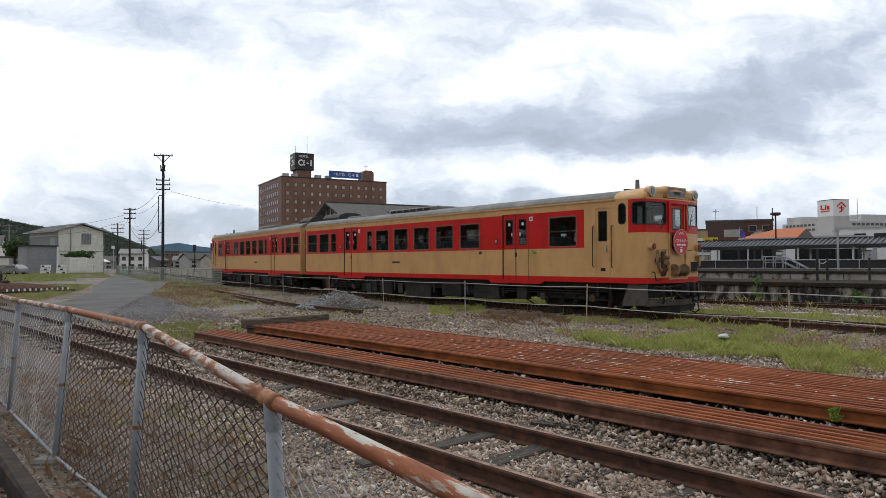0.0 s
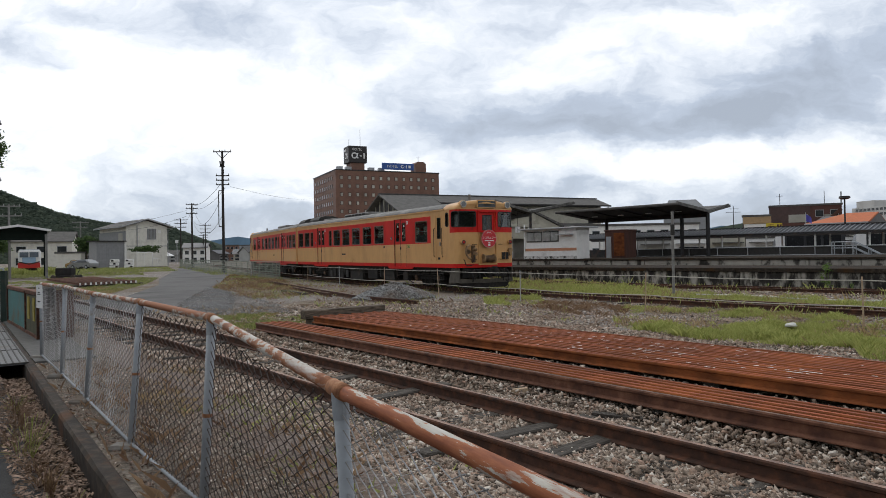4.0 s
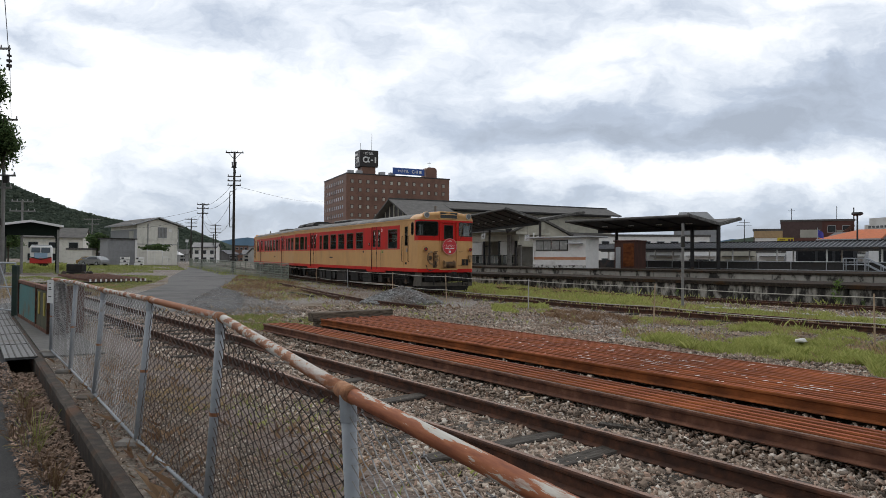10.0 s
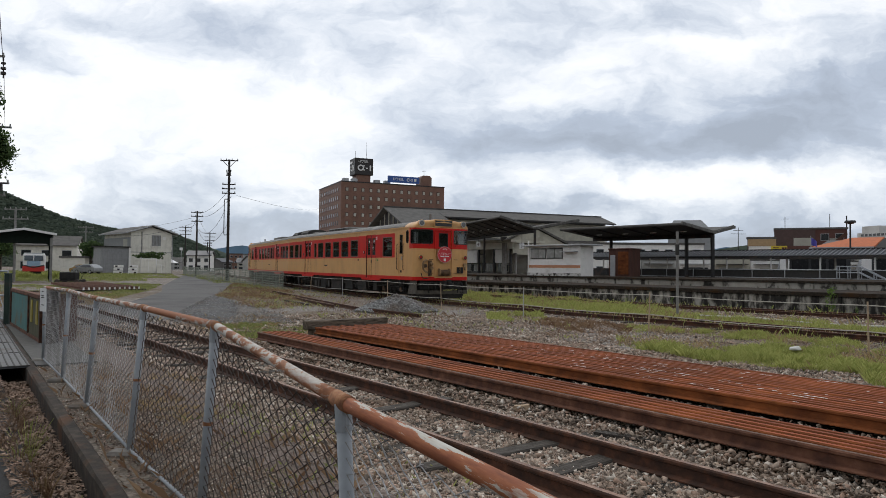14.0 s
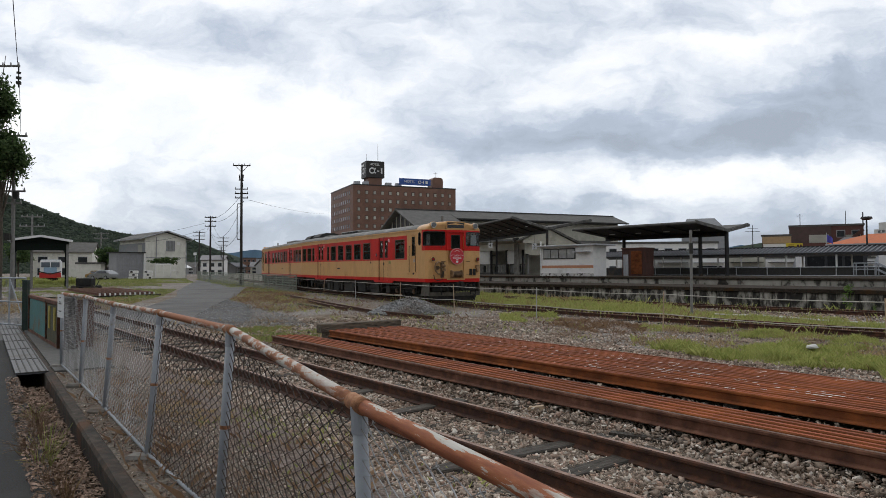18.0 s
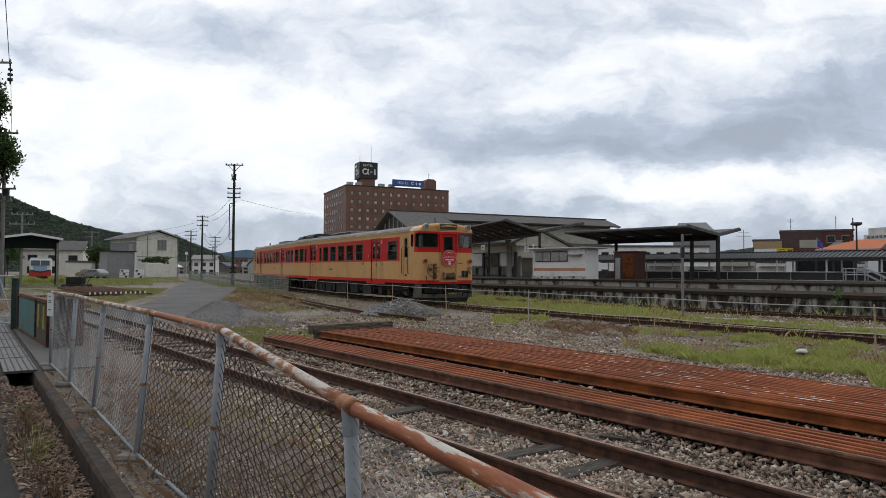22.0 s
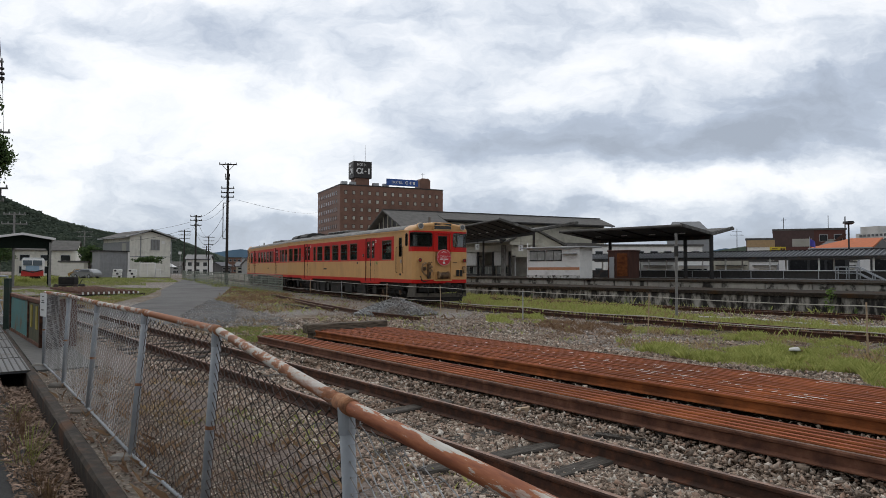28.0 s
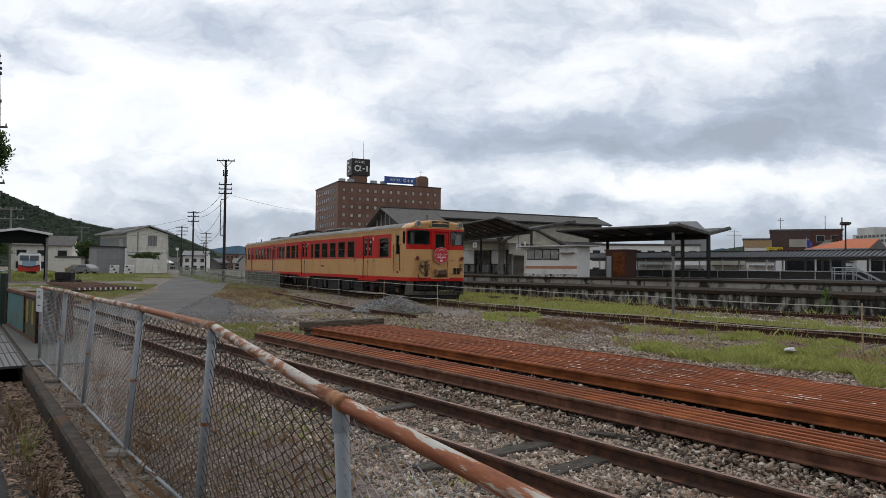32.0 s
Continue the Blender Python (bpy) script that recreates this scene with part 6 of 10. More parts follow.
def outline(l):
    """A point on the body's plan: l runs along the front face from its middle, then round the corner and down the side."""
    s = 1 if l >= 0 else -1
    l = abs(l)
    flat = HALF_W - CORNER
    arc = CORNER * math.pi / 2
    if l <= flat:
        n = Vector((1.0, s * 2 * BOW * l / flat ** 2)).normalized()
        return Vector((bow(l), s * l)), n
    if l <= flat + arc:
        a = (l - flat) / CORNER
        return Vector((-CORNER + CORNER * math.cos(a), s * (flat + CORNER * math.sin(a)))), Vector((math.cos(a), s * math.sin(a)))
    return Vector((-CORNER - (l - flat - arc), s * HALF_W)), Vector((0, s))


L_SIDE = HALF_W - CORNER + CORNER * math.pi / 2 - CORNER      # l of a side place x is L_SIDE - x


def in_red(l, z):
    a = abs(l)
    x = L_SIDE - a                          # place along the side, negative backwards
    if z < Z_BAND:
        return True
    if a < HALF_W + 0.46:                    # the front's band round the windows
        return 2.57 < z < Z_FRONT
    return -20.72 < x < -2.18 and Z_BELT < z < Z_RED


def body_shell(t):
    cuts = {0.0, 0.2, 0.7, 0.9, 1.1, HALF_W + 0.46}
    flat = HALF_W - CORNER
    for k in range(7):
        cuts.add(flat + CORNER * math.pi / 2 * k / 6)
    for kind, a, b, z0, z1 in SIDE:
        cuts |= {L_SIDE - a, L_SIDE - b}
    for kind, a, b, z0, z1 in FRONT:
        cuts |= {abs(a), abs(b)}
    cuts |= {L_SIDE + 2.18, L_SIDE + 20.72, L_SIDE + CAR_L}
    ls = sorted({*cuts, *[-c for c in cuts]})
    zs = sorted({Z_BOT, Z_BAND, Z_BELT, Z_RED, Z_EAVE, 2.57, Z_FRONT, *[o[3] for o in SIDE + FRONT], *[o[4] for o in SIDE + FRONT]})
    holes = [(a, b, z0, z1) for k, a, b, z0, z1 in FRONT]
    for k, a, b, z0, z1 in SIDE:
        holes += [(L_SIDE - b, L_SIDE - a, z0, z1), (-(L_SIDE - a), -(L_SIDE - b), z0, z1)]
    sh = Shape()
    for i in range(len(ls) - 1):
        lm = (ls[i] + ls[i + 1]) / 2
        (p, _), (q, _) = outline(ls[i]), outline(ls[i + 1])
        for j in range(len(zs) - 1):
            zm = (zs[j] + zs[j + 1]) / 2
            if any(min(a, b) < lm < max(a, b) and z0 < zm < z1 for a, b, z0, z1 in holes):
                continue
            sh.slot = 1 if in_red(lm, zm) else 0
            sh.quad((p.x, p.y, zs[j]), (q.x, q.y, zs[j]), (q.x, q.y, zs[j + 1]), (p.x, p.y, zs[j + 1]))
    # reveals of the openings
    sh.slot = 0
    for a, b, z0, z1 in holes:
        steps = sorted({a, b, *[l for l in ls if min(a, b) < l < max(a, b)]})
        for u, v in zip(steps, steps[1:]):
            for z in (z0, z1):
                (p, pn), (q, qn) = outline(u), outline(v)
                sh.slot = 1 if in_red((u + v) / 2, z + (0.02 if z == z1 else -0.02)) else 0
                sh.quad((p.x, p.y, z), (q.x, q.y, z), (q.x - qn.x * 0.07, q.y - qn.y * 0.07, z), (p.x - pn.x * 0.07, p.y - pn.y * 0.07, z))
        for u in (a, b):
            p, pn = outline(u)
            sh.slot = 1 if in_red(u, (z0 + z1) / 2) else 0
            sh.quad((p.x, p.y, z0), (p.x, p.y, z1), (p.x - pn.x * 0.07, p.y - pn.y * 0.07, z1), (p.x - pn.x * 0.07, p.y - pn.y * 0.07, z0))
    # rear end wall and floor
    sh.slot = 0
    sh.quad((-CAR_L, -HALF_W, Z_BOT), (-CAR_L, HALF_W, Z_BOT), (-CAR_L, HALF_W, Z_EAVE), (-CAR_L, -HALF_W, Z_EAVE))
    sh.quad((-CAR_L, -HALF_W, Z_BOT + 0.01), (-0.1, -HALF_W + 0.1, Z_BOT + 0.01), (-0.1, HALF_W - 0.1, Z_BOT + 0.01), (-CAR_L, HALF_W, Z_BOT + 0.01))
    part("body", sh, [CREAM, RED], t, fix=False)
    # seam lines: gutter, skirting lip under the doors
    for y in (-HALF_W - 0.015, HALF_W + 0.015):
        part("gutter", Shape().beam((-CAR_L, y, Z_EAVE), (-1.0, y, Z_EAVE), 0.04, 0.05), CREAM, t)
    for y in (-HALF_W, HALF_W):
        for a, b in ((-6.6, -3.9), (-17.5, -15.0)):
            s = Shape()
            c = [(a, Z_BOT), (b, Z_BOT), (b - 0.14, Z_BOT - 0.1), (a + 0.14, Z_BOT - 0.1)]
            o = 0.05 * (1 if y > 0 else -1)
            s.faces([(x, y, z) for x, z in c] + [(x, y - o, z) for x, z in c], [(0, 1, 2, 3), (7, 6, 5, 4), (0, 4, 5, 1), (1, 5, 6, 2), (2, 6, 7, 3), (3, 7, 4, 0)])
            part("step_panel", s, RED, t, "red step panel under the doorway")


ROOF_ARC = ((1.475, 3.58), (1.45, 3.66), (1.34, 3.755), (1.12, 3.84), (0.8, 3.90), (0.4, 3.94), (0.0, 3.955))


def car_roof(t):
    arc = [(y, z) for y, z in ROOF_ARC] + [(-y, z) for y, z in reversed(ROOF_ARC[:-1])]

    def rings(rows, m, name, label=""):
        sh = Shape()
        n = len(arc)
        for x, k, kz in rows:
            sh.v += [(x + bow(y) * max(0.0, x + 1.05), y * k, Z_EAVE + (z - Z_EAVE) * kz) for y, z in arc]
        for i in range(len(rows) - 1):
            for j in range(n - 1):
                sh.f.append((i * n + j, i * n + j + 1, (i + 1) * n + j + 1, (i + 1) * n + j)), sh.s.append(0)
        for e in (0, len(rows) - 1):
            sh.f.append(tuple(e * n + j for j in range(n))), sh.s.append(0)
        part(name, sh, m, t, label, smooth=name == "front_dome")

    rings([(-CAR_L, 1.0, 1.0), (-1.05, 1.0, 1.0)], ROOF_GREY, "roof")
    for s in (1, -1):
        part("rain_gutter", Shape().beam((-CAR_L + 0.02, s * (HALF_W + 0.008), Z_EAVE), (-1.3, s * (HALF_W + 0.008), Z_EAVE), 0.035, 0.04), SASH, t, "thin grey rain gutter")
    rings([(-1.05, 1.003, 1.02), (-0.6, 1.003, 1.07), (-0.3, 1.002, 1.07), (-0.14, 0.99, 1.02), (-0.04, 0.965, 0.9), (-0.005, 0.94, 0.6)], CREAM, "front_dome", "cream rounded roof end")
    # roof equipment
    part("cooler_box", Shape().box(-12.3, 0, 3.88, 3.6, 1.5, 0.2, ch=0.05), ROOF_GREY, t)
    for i in range(6):
        part("vent_slot", Shape().box(-13.7 + i * 0.5, -0.765, 3.94, 0.36, 0.03, 0.08), UNDER, t, "dark louvre")
    ex = Shape().prism([(-0.75, 0), (0.75, 0), (0.75, 0.2), (0.6, 0.36), (0.3, 0.44), (-0.3, 0.44), (-0.6, 0.36), (-0.75, 0.2)], (-20.3, 0, 3.82), (-18.6, 0, 3.82))
    part("ventilator_box", ex, UNDER_GREY, t, "dark rounded roof box")
    part("cooler_box", Shape().box(-17.2, 0, 3.89, 1.6, 1.2, 0.12, ch=0.04), ROOF_GREY, t)
    for x in (-4.2, -7.5):
        part("roof_vent", Shape().box(x, 0.35, 3.92, 0.5, 0.4, 0.05, ch=0.02), ROOF_GREY, t)
    an = part("antenna", Shape().tube((-1.25, 0, 3.9), (-1.25, 0, 4.02), 0.05, n=10).tube((-1.25, 0, 4.0), (-1.25, 0, 4.3), 0.07, 0.06, n=12), ROOF_GREY, t, "grey radio antenna")
    part("aerial_bracket", Shape().tube((-1.55, -0.22, 4.0), (-0.95, 0.22, 4.0), 0.02, n=6).box(-1.55, -0.22, 3.86, 0.08, 0.06, 0.16).box(-1.3, -0.05, 3.9, 0.22, 0.05, 0.1), UNDER, an)
    part("whistle", Shape().tube((-0.7, 0.35, 3.9), (-0.45, 0.35, 4.0), 0.035, 0.06, n=10), ROOF_GREY, t)


def sheet(sh, l0, l1, z0, z1, inset, th=0.012, n=1):
    """A thin pane or panel that follows the plan, set back by inset."""
    for k in range(n):
        a, b = l0 + (l1 - l0) * k / n, l0 + (l1 - l0) * (k + 1) / n
        (p, pn), (q, qn) = outline(a), outline(b)
        c = []
        for d in (inset, inset + th):
            c += [(p.x - pn.x * d, p.y - pn.y * d, z0), (q.x - qn.x * d, q.y - qn.y * d, z0), (q.x - qn.x * d, q.y - qn.y * d, z1), (p.x - pn.x * d, p.y - pn.y * d, z1)]
        sh.faces(c, [(0, 1, 2, 3), (7, 6, 5, 4), (0, 4, 5, 1), (1, 5, 6, 2), (2, 6, 7, 3), (3, 7, 4, 0)])
    return sh


def ring(sh, l0, l1, z0, z1, w, out, th, n=1):
    """A frame round an opening."""
    sheet(sh, l0, l1, z0, z0 + w, -out, th, n)
    sheet(sh, l0, l1, z1 - w, z1, -out, th, n)
    d = 1 if l1 > l0 else -1
    sheet(sh, l0, l0 + w * d, z0 + w, z1 - w, -out, th)
    sheet(sh, l1 - w * d, l1, z0 + w, z1 - w, -out, th)
    return sh


def round_path(l0, l1, z0, z1, r, n=1):
    """Points round a rectangle with rounded corners."""
    lo, hi = min(l0, l1), max(l0, l1)
    pts = []
    for cl, cz, a0 in ((hi - r, z0 + r, -90), (hi - r, z1 - r, 0), (lo + r, z1 - r, 90), (lo + r, z0 + r, 180)):
        pts += [(cl + r * math.cos(radians(a0 + 18 * i)), cz + r * math.sin(radians(a0 + 18 * i))) for i in range(6)]
        if n > 1 and a0 in (0, 180):
            a, b = (hi - r, lo + r) if a0 == 0 else (lo + r, hi - r)
            pts += [(a + (b - a) * i / n, z1 if a0 == 0 else z0) for i in range(1, n)]
    return pts


def on_body(l, z, out):
    p, q = outline(l)
    return (p.x + q.x * out, p.y + q.y * out, z)


def round_frame(l0, l1, z0, z1, r, w, out, n=1):
    """A raised frame with rounded corners, its slot 1 closing the square corners of the opening."""
    sh = Shape()
    d = 1 if l1 > l0 else -1
    a = round_path(l0, l1, z0, z1, r, n)
    b = round_path(l0 + w * d, l1 - w * d, z0 + w, z1 - w, max(0.01, r - w), n)
    k = len(a)
    for i in range(k):
        j = (i + 1) % k
        sh.slot = 0
        sh.faces([on_body(*a[i], out), on_body(*a[j], out), on_body(*b[j], out), on_body(*b[i], out)], [(0, 1, 2, 3)])
        sh.faces([on_body(*b[i], out), on_body(*b[j], out), on_body(*b[j], -0.05), on_body(*b[i], -0.05)], [(0, 1, 2, 3)])
        sh.faces([on_body(*a[i], out), on_body(*a[j], out), on_body(*a[j], -0.004), on_body(*a[i], -0.004)], [(0, 1, 2, 3)])
    lo, hi = min(l0, l1), max(l0, l1)
    sh.slot = 1
    step = 6 + (n - 1 if n > 1 else 0)
    starts = (0, 6, 6 + step, 12 + step)
    for (cl, cz), s0 in zip(((hi, z0), (hi, z1), (lo, z1), (lo, z0)), starts):
        for i in range(5):
            sh.faces([on_body(cl, cz, 0.002), on_body(*a[s0 + i], 0.002), on_body(*a[s0 + i + 1], 0.002)], [(0, 1, 2)])
    return sh


def glazed(name, t, l0, l1, z0, z1, bar=True, n=1, frame_m=None, r=0.085, fill=None):
    f = part(name, round_frame(l0, l1, z0, z1, r, 0.032, 0.008, n), [frame_m or WINDOW_FRAME, fill or RED], t)
    if bar:
        part("sash_bar", sheet(Shape(), l0, l1, (z0 + z1) / 2 - 0.002, (z0 + z1) / 2 + 0.022, 0.0, 0.03), SASH, f, "thin grey sash bar")
    p = part("pane", sheet(Shape(), l0, l1, z0, z1, 0.028, 0.008, n), GLASS, f)
    p.visible_shadow = False
    return f


WINDOW_FRAME = mat("tired_window_frame", two((0.20, 0.12, 0.095), 0.2), scale=8, rough=0.5)


def car_sides(t):
    for kind, a, b, z0, z1 in SIDE:
        for sg in (1, -1):
            l0, l1 = (L_SIDE - b) * sg, (L_SIDE - a) * sg
            if kind == "window":
                glazed("window", t, l0, l1, z0, z1)
            elif kind == "quarter":
                glazed("quarter_window", t, l0, l1, z0, z1, bar=False, frame_m=RUBBER, r=0.12, fill=CREAM)
            elif kind == "door":
                mid = (l0 + l1) / 2
                d = 1 if l1 > l0 else -1
                for u, v in ((l0, mid - 0.01 * d), (mid + 0.01 * d, l1)):
                    sh = Shape()
                    w0, w1, y0, y1 = u + 0.13 * d, v - 0.13 * d, 2.3, 3.2
                    for i, (p, q, r, s2, red) in enumerate(((u, v, z0, Z_BAND, 1), (u, v, Z_BAND, Z_BELT, 0), (u, v, Z_BELT, y0, 1), (u, v, y1, z1, 1), (u, w0, y0, y1, 1), (w1, v, y0, y1, 1))):
                        sh.slot = red
                        sheet(sh, p, q, r, s2, 0.035, 0.03)
                    lf = part("door_leaf", sh, [CREAM, RED], t, "sliding door leaf")
                    part("pane", sheet(Shape(), w0, w1, y0, y1, 0.045, 0.008), GLASS, lf).visible_shadow = False
                    part("gasket", ring(Shape(), w0, w1, y0, y1, 0.03, -0.03, 0.02), RUBBER, lf)
                    part("sticker", sheet(Shape(), (w0 + w1) / 2 - 0.05, (w0 + w1) / 2 + 0.05, 2.98, 3.08, 0.04, 0.004), SIGN_WHITE, lf, "small white window sticker")
                    wi = w1 if u == l0 else w0
                    part("sticker", sheet(Shape(), wi - (0.08 * d if u == l0 else -0.02 * d), wi - (0.02 * d if u == l0 else -0.08 * d), 2.62, 2.74, 0.04, 0.004), SIGN_WHITE, lf)
                    part("pull", sheet(Shape(), mid - 0.05 * d if u == l0 else mid + 0.03 * d, mid - 0.03 * d if u == l0 else mid + 0.05 * d, 1.9, 2.05, 0.02, 0.02), RUBBER, lf)
                part("door_seal", sheet(Shape(), mid - 0.016 * d, mid + 0.016 * d, z0, z1, 0.026, 0.02), RUBBER, t)
                for e in (l0, l1 - 0.026 * d):
                    part("door_seal", sheet(Shape(), e, e + 0.026 * d, z0, z1, 0.006, 0.03), RUBBER, t)
                np_ = part("notice_plate", sheet(Shape(), l0 - 0.2 * d, l0 - 0.06 * d, 3.1, 3.25, -0.012, 0.012), SIGN_WHITE, t, "small white door plate")
                part("plate_mark", sheet(Shape(), l0 - 0.16 * d, l0 - 0.1 * d, 3.13, 3.22, -0.015, 0.003), RED, np_)
                sl = part("side_lamp", sheet(Shape(), l1 + 0.24 * d, l1 + 0.36 * d, 2.38, 2.54, -0.02, 0.02), UNDER_GREY, t, "small side lamp")
                part("lens", sheet(Shape(), l1 + 0.27 * d, l1 + 0.33 * d, 2.41, 2.51, -0.035, 0.02), LIGHT_GREY, sl)
            else:
                sh = Shape()
                d = 1 if l1 > l0 else -1
                w0, w1, y0, y1 = l0 + 0.1 * d, l1 - 0.09 * d, 2.34, 3.26
                for p, q, r, s2 in ((l0, l1, z0, y0), (l0, l1, y1, z1), (l0, w0, y0, y1), (w1, l1, y0, y1)):
                    sheet(sh, p, q, r, s2, 0.012, 0.03)
                cd = part("cab_door", sh, CREAM, t, "cream hinged cab door")
                part("pane", sheet(Shape(), w0, w1, y0, y1, 0.02, 0.008), GLASS, cd).visible_shadow = False
                part("gasket", ring(Shape(), w0, w1, y0, y1, 0.02, -0.008, 0.02), RUBBER, cd)
                part("frame", ring(Shape(), l0 - 0.02 * d, l1 + 0.02 * d, z0 - 0.02, z1 + 0.02, 0.025, 0.008, 0.02), CREAM, cd)
                o, on = outline((l0 + l1) / 2)
                part("handle", Shape().box(o.x + 0.14, o.y + on.y * 0.02, 2.02, 0.035, 0.05, 0.18, ch=0.008), LIGHT_GREY, cd, "steel door handle")
                part("vent", sheet(Shape(), (l0 + l1) / 2 - 0.09 * d, (l0 + l1) / 2 + 0.09 * d, 1.43, 1.53, 0.008, 0.01), UNDER, cd, "small door grille")
                for l in (l0 - 0.1 * d, l1 + 0.08 * d):
                    o, on = outline(l)
                    y = o.y + on.y * 0.06
                    part("handrail", Shape().pipe([(o.x, o.y, 1.55), (o.x, y, 1.58), (o.x, y, 2.78), (o.x, o.y, 2.81)], 0.014, 8), UNDER, t, "vertical handrail")
    # small fittings on the flank: hatch outlines, notice
    for sg in (1, -1):
        for x in (-2.0, -11.0):
            part("hatch", ring(Shape(), (L_SIDE - x) * sg, (L_SIDE - x + 0.16) * sg, 1.34, 1.52, 0.012, 0.006, 0.008), CREAM, t)
        part("notice_plate", sheet(Shape(), (L_SIDE + 4.2) * sg, (L_SIDE + 4.48) * sg, 1.98, 2.12, -0.006, 0.008), NOTICE, t, "green and yellow notice")
        part("car_mark", sheet(Shape(), (L_SIDE + 12.2) * sg, (L_SIDE + 12.75) * sg, 1.68, 1.76, -0.005, 0.006), UNDER_GREY, t)
        part("notice_plate", sheet(Shape(), (L_SIDE + 6.95) * sg, (L_SIDE + 7.1) * sg, 2.0, 2.1, -0.006, 0.008), UNDER_GREY, t)


NOTICE = mat("green_yellow_notice", ((0.4, (0.05, 0.13, 0.05)), (0.6, (0.45, 0.40, 0.10))), scale=9, rough=0.5)
CURTAIN = mat("pale_curtain", two((0.45, 0.47, 0.48), 0.1), rough=0.9)


def car_front(t, with_mark):
    for kind, a, b, z0, z1 in FRONT:
        if kind == "screen":
            w = glazed("windscreen", t, a, b, z0, z1, bar=False, n=8, frame_m=RUBBER, r=0.11)
            s = 1 if a > 0 else -1
            part("mullion", sheet(Shape(), s * 1.33, s * 1.37, z0, z1, 0.0, 0.03), UNDER_GREY, w)
            part("wiper", Shape().tube((0.11, 0.72 * s - 0.06, 2.68), (0.12, 0.72 * s + 0.08, 2.98), 0.013, n=6).tube((0.10, 0.72 * s + 0.03, 2.84), (0.11, 0.72 * s + 0.16, 3.28), 0.009, n=6), UNDER, t)
            part("sill_red", sheet(Shape(), a + 0.02 * s, b, z0 - 0.05, z0, -0.012, 0.02, 6), RED, t)
        else:
            sh = Shape()
            w0, w1, y0, y1 = -0.25, 0.25, 2.66, 3.31
            for p, q, r, s2, red in ((a, b, z0, 2.57, 0), (a, b, 2.57, y0, 1), (a, b, y1, z1, 1), (a, w0, y0, y1, 1), (w1, b, y0, y1, 1)):
                sh.slot = red
                sheet(sh, p, q, r, s2, 0.03, 0.03)
            g = part("gangway_door", sh, [CREAM, RED], t, "end door, red above and cream below")
            part("pane", sheet(Shape(), w0, w1, y0, y1, 0.04, 0.008), GLASS, g).visible_shadow = False
            part("gasket", ring(Shape(), w0, w1, y0, y1, 0.03, -0.025, 0.02), RUBBER, g)
            fr = Shape()
            fr.slot = 1
            ring(fr, a - 0.07, b + 0.07, 2.57, z1 + 0.07, 0.07, 0.06, 0.06, 2)
            fr.slot = 0
            sheet(fr, a - 0.05, a - 0.01, z0, 2.57, -0.03, 0.03), sheet(fr, b + 0.01, b + 0.05, z0, 2.57, -0.03, 0.03), sheet(fr, a - 0.05, b + 0.05, z0 - 0.05, z0, -0.04, 0.05)
            part("gangway_frame", fr, [CREAM, RED], t)
    # lamps
    for s in (1, -1):
        hl = part("headlamp", Shape().tube((-0.13, s * 1.13, 3.765), (0.05, s * 1.13, 3.765), 0.15, 0.16, n=24), CREAM, t, "round headlamp housing", smooth=False)
        part("rim", Shape().tube((0.045, s * 1.13, 3.765), (0.07, s * 1.13, 3.765), 0.155, 0.145, n=24), LAMP_RIM, hl)
        part("lens", Shape().tube((0.065, s * 1.13, 3.765), (0.085, s * 1.13, 3.765), 0.115, 0.09, n=24), LAMP_GLASS, hl, "silver lamp lens")
        tl = part("tail_lamp", Shape().tube((-0.04, s * 1.2, 2.16), (0.14, s * 1.2, 2.16), 0.115, 0.1, n=18), CREAM, t, "round tail lamp")
        part("rim", Shape().tube((0.135, s * 1.2, 2.16), (0.15, s * 1.2, 2.16), 0.092, n=18), UNDER_GREY, tl)
        part("lens", Shape().tube((0.145, s * 1.2, 2.16), (0.165, s * 1.2, 2.16), 0.066, 0.05, n=16), LAMP_RED, tl, "red lens")
    db = part("destination_box", Shape().box(-0.13, 0, 3.55, 0.5, 1.06, 0.41, ch=0.1), CREAM, t)
    part("display", Shape().box(0.122, 0, 3.635, 0.012, 0.9, 0.27, ch=0.004), WIN_DARK, db, "dark destination blind")
    part("surround", Shape().box(0.125, 0, 3.605, 0.025, 0.98, 0.03).box(0.125, 0, 3.905, 0.025, 0.98, 0.03).box(0.125, 0.475, 3.635, 0.025, 0.03, 0.27).box(0.125, -0.475, 3.635, 0.025, 0.03, 0.27), CREAM, db)
    part("blind_text", Shape().box(0.129, 0.02, 3.7, 0.004, 0.34, 0.13), UNDER_GREY, db)
    # jumper gear beside the door: a backing box with capped sockets and a bent cable cover
    rc = part("jumper_box", Shape().box(0.12, -0.72, 1.3, 0.12, 0.17, 0.72, ch=0.02), RUST_DULL, t, "soiled jumper cable box")
    for z, r in ((1.86, 0.085), (1.68, 0.095)):
        part("cap", Shape().tube((0.14, -0.68, z), (0.27, -0.66, z - 0.02), r, r * 0.8, n=12).tube((0.25, -0.66, z - 0.02), (0.29, -0.66, z - 0.02), r * 0.5, n=8), RUST_CREAM, rc)
    part("cable", Shape().pipe([(0.2, -0.7, 1.62), (0.27, -0.74, 1.5), (0.22, -0.78, 1.38), (0.1, -0.76, 1.3)], 0.025, 7), UNDER_GREY, rc)
